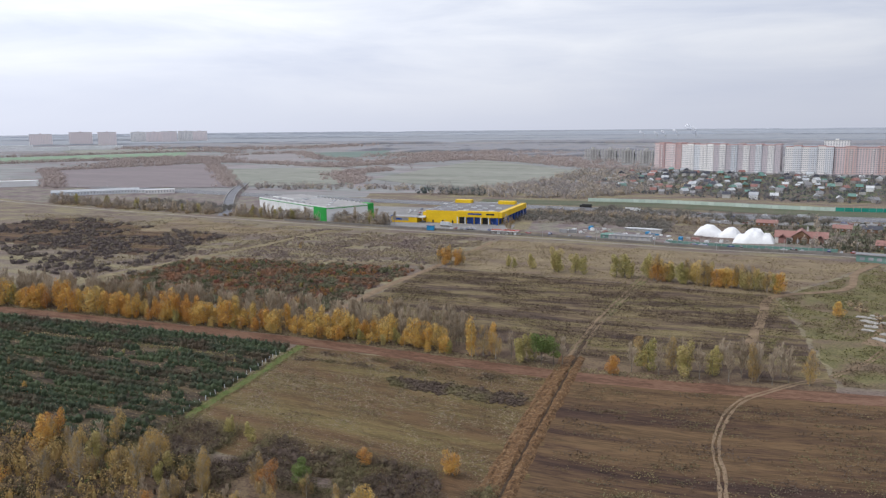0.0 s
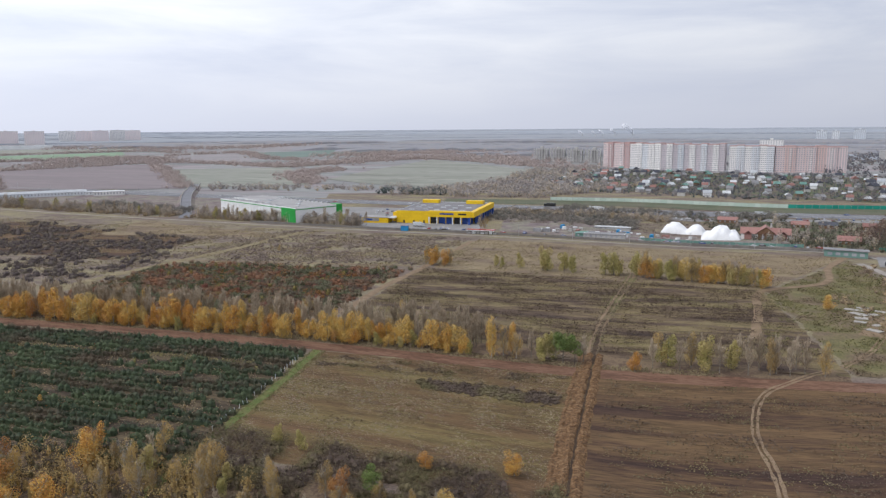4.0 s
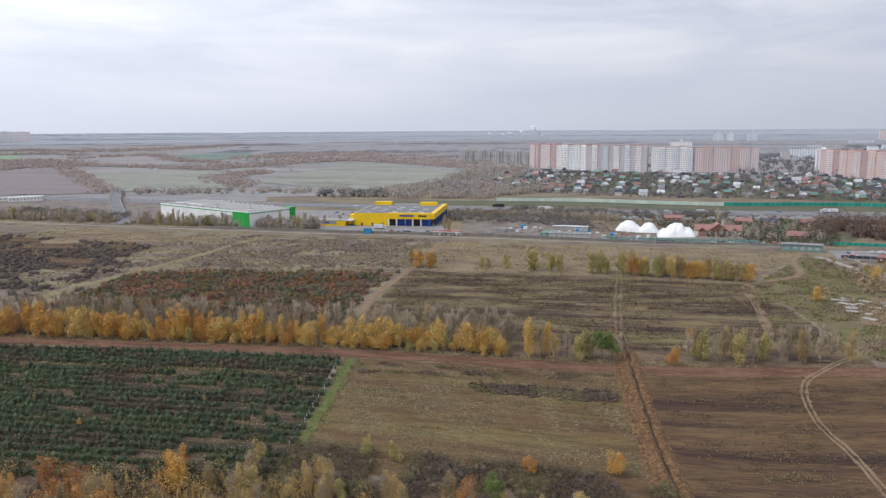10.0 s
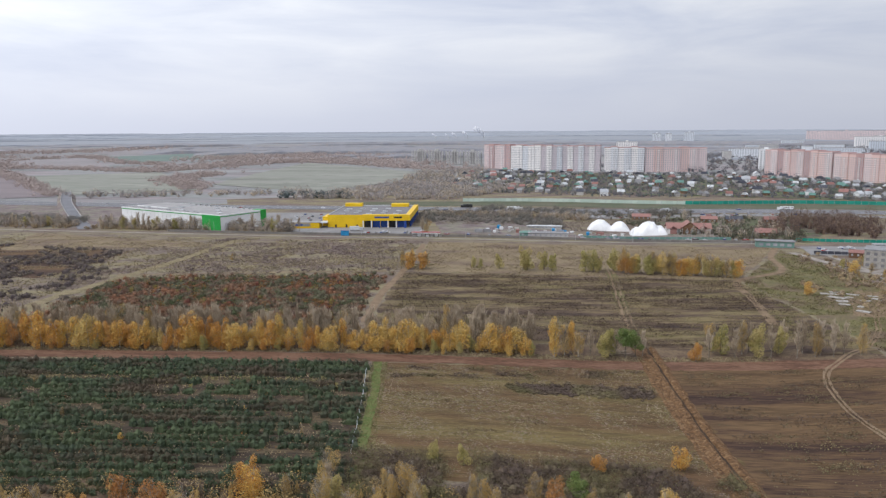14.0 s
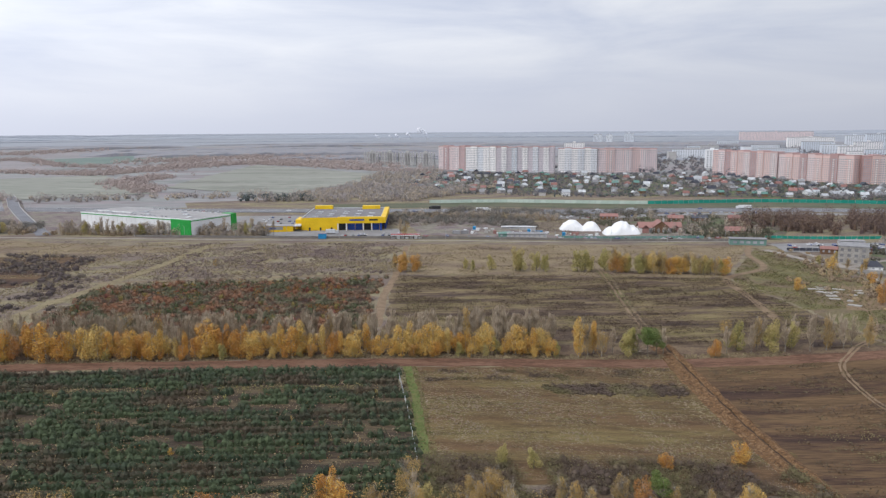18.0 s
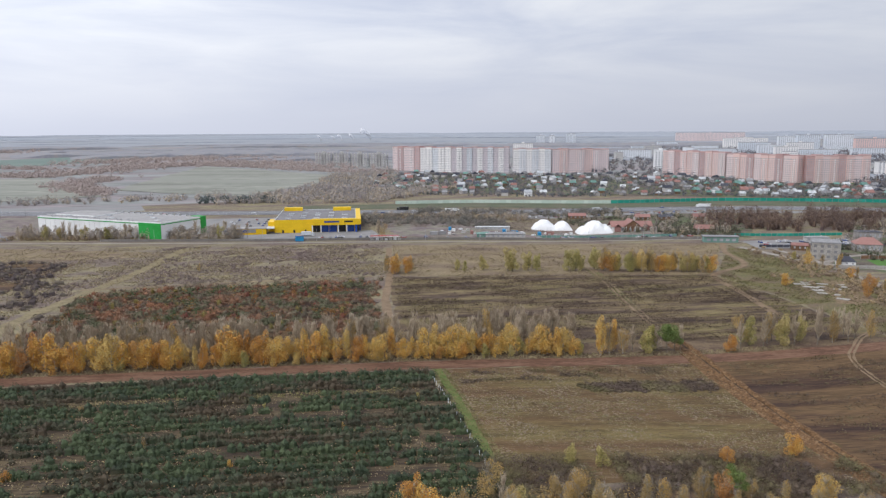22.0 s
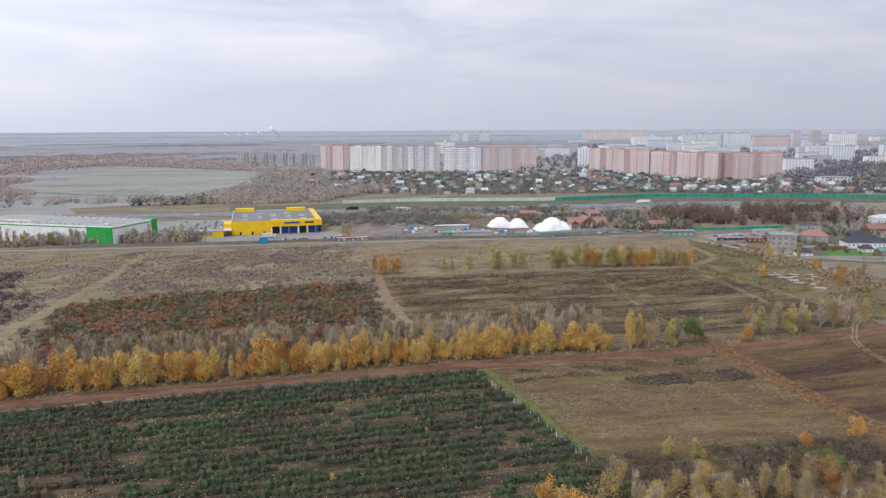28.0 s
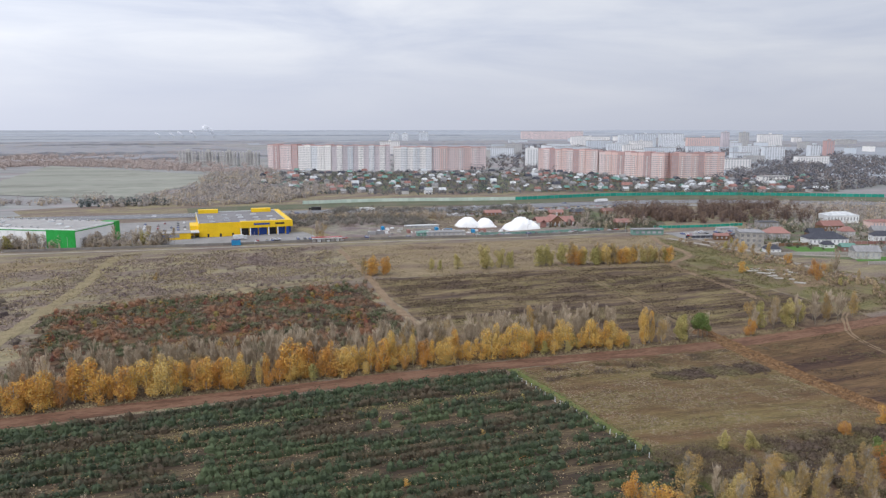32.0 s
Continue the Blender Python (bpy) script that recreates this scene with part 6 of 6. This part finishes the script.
for s_ in range(3):
    for c in range(4):
        part("window", Geo().box(-7 + c * 3.8, -8.1, 1.2 + s_ * 3.3, -5.2 + c * 3.8, -7.9, 2.9 + s_ * 3.3), M["roofdark"], gr)
        part("window", Geo().box(-8.1, -7 + c * 3.8, 1.2 + s_ * 3.3, -7.9, -5.2 + c * 3.8, 2.9 + s_ * 3.3), M["roofdark"], gr)
    part("floor_band", Geo().box(-8.15, -8.15, 3.3 + s_ * 3.3, 8.15, 8.15, 3.5 + s_ * 3.3), M["slab"], gr)
for nm, x, y, ang, w, d, h, rh, rk, wk, hip, lab in (
        ("flat_house", 369, 378, -40, 20, 12, 7, 0.5, "roof_dark", "plaster", True, "yellow plastered house with a flat dark roof"),
        ("villa", 318, 347, -45, 20, 15, 6, 4.5, "roof_red", "plaster", True, "villa with a brown hipped roof"),
        ("villa", 322, 314, -42, 34, 16, 5, 5.0, "roof_dark", "white", True, "long white house with a dark hipped roof"),
        ("gatehouse", 257, 322, -45, 12, 9, 3, 3.0, "roof_dark", "white", True, "small white house with a dark hipped roof"),
        ("gatehouse", 304, 305, -40, 9, 8, 3, 2.6, "roof_dark", "white", True, "small white house with a dark hipped roof"),
        ("sports_hall", 456, 355, -40, 34, 18, 8, 3.0, "roof_white", "white", True, "white hall with a pale rounded roof"),
        ("villa", 398, 340, -35, 21, 14, 5, 4.0, "roof_red", "timber", False, "house with a large dark red roof"),
        ("town_house", 442, 318, -35, 24, 14, 7, 1.5, "roof_red", "salmon", True, "long salmon house with a low roof"),
        ("town_house", 278, 272, -45, 19, 12, 6, 3.5, "roof_grey", "plaster", False, "grey two-storey house with a grey roof"),
        ("town_house", 298, 290, -45, 11, 8, 4, 2.4, "roof_green", "roof_red", False, "small red house with a green roof"),
        ("town_house", 340, 270, -30, 16, 12, 6, 3.5, "roof_dark", "plaster", True, "house with a dark hipped roof"),
        ("town_house", 390, 300, -50, 16, 11, 6, 3.5, "roof_grey", "plaster", False, "house with a grey pitched roof"),
        ("town_house", 500, 300, -50, 20, 14, 7, 3.5, "roof_grey", "white", True, "white house with a grey roof"),
        ("town_house", 345, 330, -40, 14, 10, 5, 3.5, "roof_dark", "timber", False, "dark timber house with a steep roof"),
        ("town_house", 372, 318, -45, 13, 10, 5, 3.5, "roof_red", "plaster", True, "house with a brown hipped roof"),
        ("town_house", 360, 290, -45, 15, 11, 6, 3.5, "roof_dark", "white", True, "white house with a dark hipped roof"),
        ("town_house", 300, 262, -45, 13, 10, 5, 3.0, "roof_grey", "plaster", False, "house with a grey pitched roof"),
        ("town_house", 320, 240, -40, 15, 11, 6, 3.5, "roof_red", "plaster", True, "house with a brown hipped roof"),
        ("town_house", 250, 240, -45, 13, 9, 5, 3.0, "roof_dark", "plaster", False, "house with a dark pitched roof"),
        ("town_house", 420, 290, -45, 15, 11, 6, 3.5, "roof_dark", "salmon", True, "salmon house with a dark hipped roof"),
        ("town_house", 470, 270, -45, 15, 11, 6, 3.5, "roof_grey", "white", False, "white house with a grey pitched roof"),
        ("workshop", 300, 366, -30, 22, 9, 4, 0.8, "roof_dark", "timber", True, "long dark workshop with a flat roof"),
        ("workshop", 283, 372, -45, 12, 7, 4, 1.6, "roof_red", "timber", False, "dark brown shed beside the car park"),
        ("workshop", 330, 392, -30, 20, 7, 3.5, 0.6, "roof_grey", "concrete", True, "low grey workshop behind the car park"),
        ("pavilion", 285, 612, -30, 16, 8, 3, 2.2, "roof_red", "timber", False, "timber pavilion with a brown-red roof"),
        ("pavilion", 321, 562, -30, 13, 8, 3, 2.2, "roof_red", "timber", False, "timber pavilion with a brown-red roof"),
        ("pavilion", 336, 548, -30, 13, 8, 3, 2.2, "roof_dark", "timber", False, "timber pavilion with a dark roof"),
        ("pavilion", 360, 530, -30, 12, 8, 3, 2.2, "roof_red", "timber", False, "timber pavilion with a brown-red roof"),
        ("pavilion", 300, 470, -35, 14, 9, 3, 2.6, "roof_red", "timber", False, "timber pavilion with a brown-red roof"),
        ("site_hut", 145, 524, -28, 30, 8, 4, 0.6, "roof_grey", "concrete", True, "long grey site hut with a flat roof"),
        ("site_hut", 132, 534, -28, 11, 7, 3.4, 0.8, "roof_green", "roof_green", True, "small green site hut by the road"),
        ("site_hut", 172, 585, -30, 29, 5, 2.6, 0.4, "roof_white", "concrete", True, "long low hut with a pale roof"),
        ("greenhouse", -410, 916, 22, 98, 14, 4.5, 2.0, "roof_white", "paleblock", False, "long pale greenhouse beside the highway"),
        ("filling_station", -335, 925, 20, 34, 12, 5, 0.6, "roof_white", "cream", True, "low pale filling station beside the highway"),
        ("filling_station", -358, 930, 20, 12, 9, 4, 0.5, "roof_white", "white", True, "small white shop of the filling station")):
    h_ = house(nm, w, d, h, rh, rk, wk, lab, hip)
    place(h_, pose(x, y, gh(x, y), 0, 0, ang) @ Matrix.Diagonal((0.82, 0.82, 0.86, 1) if y < 400 else (1, 1, 1, 1)))


def gable(g, x0, x1, y0, y1, z, rise, along_x=True, e=0.6):
    """Adds a pitched roof with eaves over a rectangle."""
    x0, x1, y0, y1 = x0 - e, x1 + e, y0 - e, y1 + e
    if along_x:
        m = (y0 + y1) / 2
        r0, r1 = (x0, m, z + rise), (x1, m, z + rise)
        g.poly([(x0, y0, z), (x1, y0, z), r1, r0]).poly([(x1, y1, z), (x0, y1, z), r0, r1])
    else:
        m = (x0 + x1) / 2
        r0, r1 = (m, y0, z + rise), (m, y1, z + rise)
        g.poly([(x1, y0, z), (x1, y1, z), r1, r0]).poly([(x0, y1, z), (x0, y0, z), r0, r1])
    return g.poly([(x0, y0, z - 0.15), (x0, y1, z - 0.15), (x1, y1, z - 0.15), (x1, y0, z - 0.15)])


lodge = thing("restaurant", pose(267, 519, gh(267, 519), 0, 0, -28), "timber lodge with several brown-red gabled roofs", "restaurant")
part("wall", Geo().box(-17, -6, -0.5, 17, 6, 4.2), M["cream"], lodge, "pale plastered wall")
part("wall", Geo().prism([(-6, -8.5), (6, -8.5), (6, 7), (-6, 7)], -0.5, 5.2).poly([(-6, -8.5, 5.2), (6, -8.5, 5.2), (0, -8.5, 9.6)]), M["timber"], lodge, "timber gable wall")
part("roof", gable(Geo(), -17, 17, -6, 6, 4.2, 4.2), M["roof_red"], lodge, "long brown-red roof")
part("roof", gable(Geo(), -6, 6, -8.5, 7, 5.2, 4.8, False), M["roof_red"], lodge, "tall brown-red middle gable")
for x in (-14.5, 9.5):
    part("dormer", gable(Geo().box(x, -7.2, 0, x + 5, -5, 4.0), x, x + 5, -7.2, -1, 4.0, 2.4, False, 0.4), M["roof_red"], lodge, "small gabled dormer")
for x in (-12, -9, 8, 12, -3, 0.8):
    part("window", Geo().box(x, (-8.6 if abs(x) < 5 else -6.1), 1.0, x + 2.2, (-8.45 if abs(x) < 5 else -5.9), 3.2), M["glass"], lodge)
for x in (-5.6, -2, 2, 5.6):
    part("porch_post", Geo().box(x - 0.15, -9.6, 0, x + 0.15, -9.3, 4.6), M["white"], lodge, "white porch post")
part("chimney", Geo().box(3.2, 1.4, 6, 4.4, 2.6, 11.5), M["concrete"], lodge)
field("mown_lawn", [(268, 308), (296, 282), (312, 300), (284, 326)], M["lawn"], 0.15, "bright mown lawn beside the white house", "lawn", rag=0.5)
field("mown_lawn", [(262, 270), (300, 240), (330, 262), (290, 285)], M["lawn"], 0.13, "green lawn beside the houses", "lawn", rag=1.5)
field("side_parking", [(282, 418), (262, 388), (330, 355), (362, 385)], M["parking"], 0.24, "grey car park by the bend of the road", "car park", rag=0.5)
for k in range(34):
    q = Vector((286, 412)).lerp(Vector((272, 388)), rc.random()) + Vector((0.86, -0.42)) * rc.uniform(2, 72)
    place(rc.choice(CARS), pose(q.x, q.y, gh(q.x, q.y) + 0.26, 0, 0, rc.choice([-26, 64])), "cars by the bend")
for k in range(26):
    q = Vector((60, 552)) + Vector((0.875, -0.484)) * rc.uniform(5, 230) + Vector((0.484, 0.875)) * rc.uniform(8, 20)
    place(rc.choice(CARS), pose(q.x, q.y, gh(q.x, q.y) + 0.22, 0, 0, rc.choice([-29, 61, -29])), "cars behind the road fence")
for k in range(44):
    f = k / 43
    m = on_highway(236 + 200 * f, 27 + (k % 2) * 5.5)
    if rc.random() < 0.75:
        place(rc.choice(CARS), m @ pose(0, 0, -0.2, 0, 0, rc.choice([90, 90, 0])), "cars parked below the highway")
# concrete pads in the meadow
for x, y, w, d, ang in ((184, 298, 9, 3, -35), (193, 293, 6, 2.6, -50), (178, 284, 7, 4, -20), (170, 266, 6, 3, -60), (188, 281, 5, 3, 10), (199, 287, 5, 2, -30), (176, 273, 4, 2.5, 30), (181, 291, 8, 3.5, -65), (190, 300, 7, 3, -25), (196, 281, 6, 3.5, -70), (186, 289, 4, 3, 20), (173, 279, 5, 2.5, -40)):
    pd = part("concrete_slab", Geo().prism([(-w / 2, -d / 2), (w * 0.42, -d / 2 - 0.3), (w / 2, d * 0.4), (0, d / 2 + 0.2), (-w * 0.46, d / 2)], -0.2, 0.3), M["slab"])
    pd.matrix_world = pose(x, y, 0, 0, 0, ang)
    tagged(pd, "old pale concrete slab lying in the meadow", "slab")
# fence along the road
fl = sample([(-132, 652), (-36, 598), (60, 549), (167, 491), (262, 436)], 5.0)
fence = thing("road_fence", pose(-132, 652, 0), "low grey fence of boards along the road", "fence")
fp = Geo().box(-2.5, -0.06, 0.1, 2.5, 0.06, 2.0).mesh("board")
fp.materials.append(M["oldboard"])
for a, b in zip(fl, fl[1:]):
    d = b - a
    c = (a + b) / 2 + Vector((0.484, 0.875)) * 5.5
    ob = new("board", fp)
    ob.parent = fence
    ob.matrix_parent_inverse = fence.matrix_world.inverted()
    ob.matrix_basis = pose(c.x, c.y, gh(c.x, c.y), 0, 0, math.degrees(math.atan2(d.y, d.x))) @ Matrix.Diagonal((d.length / 5.0, 1, 1, 1))

# garden walls of the houses by the bend
for line, key, lab in (([(268, 392), (300, 372), (345, 350)], "roof_dark", "dark board fence round the car park"), ([(240, 318), (262, 302), (282, 284), (300, 262)], "slab", "grey garden wall beside the houses"),
                       ([(256, 262), (276, 248), (300, 236)], "slab", "grey garden wall beside the houses"), ([(285, 330), (305, 318), (318, 330)], "timber", "brown board fence of a garden"), ([(330, 300), (352, 284), (372, 268)], "roof_red", "red-brown board fence round a garden"),
                       ([(300, 440), (330, 420), (372, 400)], "tealpanel", "green sheet fence behind the car park"), ([(168, 516), (205, 494), (262, 462)], "roof_green", "green sheet fence of the builders' yard")):
    pts = sample(line, 4.0)
    wall_ = thing("garden_fence", pose(pts[0].x, pts[0].y, gh(*pts[0])), lab, "fence")
    for a, b in zip(pts, pts[1:]):
        d = b - a
        c = (a + b) / 2
        ob = part("board", Geo().box(-d.length / 2, -0.08, -0.3, d.length / 2, 0.08, 2.1), M[key], wall_)
        ob.matrix_parent_inverse = wall_.matrix_world.inverted()
        ob.matrix_basis = pose(c.x, c.y, gh(c.x, c.y), 0, 0, math.degrees(math.atan2(d.y, d.x)))
        ob = part("post", Geo().box(-0.12, -0.12, -0.3, 0.12, 0.12, 2.3), M["concrete"], wall_)
        ob.matrix_parent_inverse = wall_.matrix_world.inverted()
        ob.matrix_basis = pose(a.x, a.y, gh(a.x, a.y))
strip("house_drive", [(258, 400), (248, 340), (262, 300), (290, 270), (330, 240)], flat(5, 0.19), M["roadgrey"], "grey drive between the houses", "road", rag=0.2)
strip("house_drive", [(252, 332), (290, 338), (330, 325), (380, 300)], flat(4.5, 0.2), M["roadgrey"], "grey drive between the houses", "road", rag=0.2)
lamp0 = thing("street_lamp", pose(0, 0, -500), "tall grey street lamp beside the road", "street lamp")
part("pole", Geo().cyl(0, 0, -0.5, 9, 0.14, 0.09, 8), M["steel"], lamp0)
part("arm", Geo().limb((0, 0, 8.9), (1.6, 0, 9.3), 0.07, 0.05, 6), M["steel"], lamp0)
part("lamp_head", Geo().box(1.3, -0.15, 9.2, 2.1, 0.15, 9.4), M["roofgrey"], lamp0)
for k in range(12):
    q = Vector((-130, 657)).lerp(Vector((262, 441)), k / 11)
    place(lamp0, pose(q.x, q.y, gh(q.x, q.y), 0, 0, -110), "lamps along the road")
for k in range(16):
    i = 30 + k * 9
    if i < len(hp) - 1:
        d = (hp[i + 1] - hp[i]).normalized()
        q = hp[i] + Vector((d.y, -d.x)) * 17
        place(lamp0, pose(q.x, q.y, gh(q.x, q.y), 0, 0, math.degrees(math.atan2(d.y, d.x)) + 90), "lamps along the highway")

# stacks and clutter in the builders' yards
rb = random.Random(31)
for k in range(46):
    q = Vector((100, 560)).lerp(Vector((205, 500)), rb.random()) + Vector((0.484, 0.875)) * rb.uniform(0, 46)
    kind_ = rb.choice(["pallet", "pallet", "crate", "container"])
    ob = thing(kind_ + "_stack" if kind_ != "container" else "container", pose(q.x, q.y, gh(q.x, q.y) + 0.18, 0, 0, rb.choice([-29, 61, 10])), {"pallet": "stack of pale pallets in the yard", "crate": "stack of wrapped white crates in the yard", "container": "steel container standing in the yard"}[kind_], "stack" if kind_ != "container" else "container", "goods in the yard")
    if kind_ == "container":
        part("box", Geo().box(-3, -1.2, 0, 3, 1.2, 2.6), M[rb.choice(["roof_grey", "cyan", "roof_red", "roof_white"])], ob)
        part("door", Geo().box(2.98, -1.1, 0.1, 3.06, 1.1, 2.5), M["steel"], ob)
    else:
        for j in range(rb.randint(2, 4)):
            part("layer", Geo().box(-1.5 + 0.1 * (j % 2), -1.1, j * 0.55, 1.4, 1.0 + 0.1 * (j % 2), j * 0.55 + 0.5), M["white" if kind_ == "crate" else "plaster"], ob)

# trees in front of the stores and along the road
for (xa, ya), (xb, yb), n in (((-186, 704), (-44, 620), 50), ((-44, 620), (-31, 612), 8), ((-430, 840), (-212, 722), 40)):
    for k in range(n):
        f = (k + rt.random()) / n
        plant(rt.choice(["fartan", "fartan", "fartan", "bare", "bare", "lime"]), xa + (xb - xa) * f + rt.uniform(-3, 3), ya + (yb - ya) * f + rt.uniform(-1, 6), rt.uniform(0.7, 1.05), rt, "roadside trees")
rk = np.random.default_rng(55)
for c, n, r_, h_, lab in (([(-186, 700), (-44, 614), (-40, 622), (-180, 712)], 120, 2.2, 6.5, "half-bare bushes before the white store"), ([(-430, 832), (-210, 714), (-202, 730), (-420, 850)], 200, 2.3, 6.5, "half-bare bushes along the road"),
                          ([(98, 690), (238, 620), (246, 640), (100, 708)], 70, 2.2, 5.5, "half-bare bushes below the highway"), ([(252, 476), (300, 440), (390, 540), (290, 620)], 60, 2.0, 7.5, "half-bare trees in the gardens")):
    shrubs("roadside_trees", in_quad(c, n, rk), r_, h_, 110, 0.7, M["roadtrees"], lab, "trees", n)
for k in range(20):
    q = Vector((150, 205)).lerp(Vector((262, 380)), rt.random()) + Vector((0.86, -0.5)) * rt.uniform(-2, 26)
    plant(rt.choice(["tan", "gold", "tan", "lime", "tan"]), q.x, q.y, rt.uniform(0.35, 0.7), rt, "trees along the bend")
for x, y, kind, sc in ((60, 572, "bare", 1.0), (63, 570, "tan", 0.9), (183, 262, "amber", 0.85), (196, 270, "amber", 0.75), (205, 262, "bare", 1.1), (172, 300, "gold", 0.6), (-17, 174, "gold", 0.42), (5, 171, "gold", 0.55),
                       (-48, 186, "lime", 0.5), (-55, 190, "lime", 0.5), (-30, 160, "green", 0.6), (-88, 497, "tan", 0.4)):
    plant(kind, x, y, sc, rt)
for x, y in ((-93, 499), (-86, 497)):
    plant("bare", x, y, 0.5, rt)

# undergrowth and hedges round the yards
M["garden"] = mat("garden_shrubs", [(0.085, 0.08, 0.066), (0.115, 0.112, 0.08), (0.17, 0.135, 0.095), (0.08, 0.105, 0.07)], 14, 2.0, shed=True)
rq = np.random.default_rng(101)
for c, n, r_, h_, key, lab in (([(250, 470), (300, 430), (400, 540), (262, 650)], 620, 2.1, 4.4, "garden", "mixed garden shrubs between the pavilions"), ([(96, 690), (235, 622), (245, 645), (100, 712)], 260, 2.0, 3.4, "undergrowth", "brown bushes below the highway"),
                               ([(-200, 702), (-40, 612), (-36, 622), (-190, 718)], 300, 1.4, 3.0, "undergrowth", "brown bushes before the white store"), ([(-420, 820), (-212, 708), (-205, 726), (-410, 845)], 420, 1.8, 3.6, "undergrowth", "brown bushes along the road"),
                               ([(255, 395), (160, 215), (180, 205), (275, 385)], 260, 1.2, 1.9, "undergrowth", "brown bushes along the bend of the road"), ([(340, 380), (470, 260), (520, 330), (400, 410)], 380, 2.0, 4.5, "goldwood", "golden trees between the houses, greyed by painted haze"),
                               ([(275, 262), (420, 200), (520, 280), (340, 330)], 260, 1.8, 3.8, "goldwood", "golden trees between the houses, greyed by painted haze"), ([(170, 240), (215, 225), (235, 330), (190, 330)], 120, 1.3, 2.2, "undergrowth", "brown bushes round the concrete slabs")):
    shrubs("hedge_bushes", clustered(c, n, rq, 14, -0.2), r_, h_, 40, 0.62, M[key], lab, "bushes", n)

# posts of the crop fence
pl = sample([(-54, 262), (-62, 233), (-72, 200)], 2.6)
cf = thing("crop_fence", pose(-54, 262, 0), "row of short pale wooden posts beside the crop", "fence")
pm = Geo().cyl(0, 0, -0.3, 1.5, 0.11, 0.09, 7).mesh("post")
pm.materials.append(M["paleblock"])
for q in pl:
    ob = new("post", pm)
    ob.parent = cf
    ob.matrix_parent_inverse = cf.matrix_world.inverted()
    ob.matrix_basis = pose(q.x - 1.5, q.y, gh(q.x - 1.5, q.y), rt.uniform(-6, 6), rt.uniform(-6, 6), 0)

# ---- grass and weeds ----
rg = np.random.default_rng(77)
M["tuft"] = mat("dry_tufts", [(0.230, 0.189, 0.115), (0.304, 0.248, 0.152), (0.368, 0.304, 0.184)], 12, 1.0, shed=True)
M["weed"] = mat("dead_weeds", [(0.23, 0.185, 0.165), (0.30, 0.24, 0.20), (0.37, 0.30, 0.225)], 9, 1.0, shed=True)


tufts("stubble_tussocks", in_quad([(-50, 270), (42, 238), (14, 150), (-76, 192)], 16000, rg), 0.22, 0.14, M["weed"], "short dead stubble in the mown field", 3)
tufts("stubble_tussocks", in_quad([(-50, 270), (42, 238), (14, 150), (-76, 192)], 16000, rg), 0.22, 0.14, M["greentuft"], "short green tufts in the mown field", 4)
tufts("meadow_tussocks", clustered([(8, 426), (166, 340), (262, 420), (52, 530)], 9000, rg, 12, -0.1), 0.3, 0.36, M["tuft"], "dry grass tussocks in the pale meadow", 5)
tufts("meadow_tussocks", clear_of_paths(clustered([(166, 338), (112, 250), (215, 225), (258, 410)], 9000, rg, 12, -0.05)), 0.3, 0.36, M["greentuft"], "green grass tussocks in the meadow", 6)
tufts("waste_weeds", clear_of_paths(clustered([(-420, 620), (-170, 400), (30, 440), (40, 555)], 20000, rg, 26, 0.0)), 0.36, 0.55, M["weed"], "dead weeds on the waste ground", 7)
tufts("waste_tussocks", clustered([(-420, 760), (-190, 400), (30, 440), (40, 545)], 26000, rg, 19, -0.1), 0.34, 0.4, M["tuft"], "dry grass tussocks on the waste ground", 8)
tufts("verge_grass", in_quad([(-51, 272), (-46, 270), (-76, 172), (-82, 174)], 2500, rg), 0.2, 0.25, M["greentuft"], "green grass along the crop", 11)
tufts("crop_weeds", in_quad([tuple(by_road(-330, -7)), tuple(by_road(0, -7)), (-80, 172), (-370, 290)], 6000, rg), 0.16, 0.4, M["tuft"], "dry grass between the crop rows", 12)
tufts("roadside_grass", in_quad([tuple(by_road(-330, 3.8)), tuple(by_road(150, 3.8)), tuple(by_road(150, 9)), tuple(by_road(-330, 9))], 6000, rg), 0.2, 0.45, M["tuft"], "dry grass along the dirt road", 13)

sp = np.concatenate([in_quad([(70, 650), (190, 585), (215, 640), (110, 720)], 190, rg), in_quad([(150, 700), (330, 600), (350, 620), (170, 722)], 150, rg), in_quad([(-330, 800), (-205, 730), (-200, 770), (-310, 850)], 160, rg)])
shrubs("roadside_scrub", sp, 3.4, 4.6, 110, 0.7, M["olivebush"], "olive-brown scrub on open ground by the highway", "scrub", 71)
weeds("weeds", clustered([(60, 640), (215, 560), (330, 620), (110, 740)], 7000, rg, 14, -0.1), 0.9, 0.7, M["darkbush"], "mauve-grey weeds on open ground by the highway", 72)

field("garden_ground", [(236, 318), (300, 228), (560, 240), (430, 430)], M["gardensoil"], 0.1, "dark garden ground between the houses", "gardens", rag=4)
sp = clustered([(262, 350), (310, 240), (520, 250), (420, 420)], 420, rg, 12, -0.05)
keep = [q for q in sp if all(abs(q[0] - o.matrix_world.translation.x) + abs(q[1] - o.matrix_world.translation.y) > 17 for o in bpy.data.objects if o.parent is None and o.get("category", "") in ("house", "hall", "workshop", "villa"))]
shrubs("garden_bushes", np.array(keep), 2.2, 4.2, 60, 0.6, M["garden"], "dark mixed garden bushes between the houses", "bushes", 81)
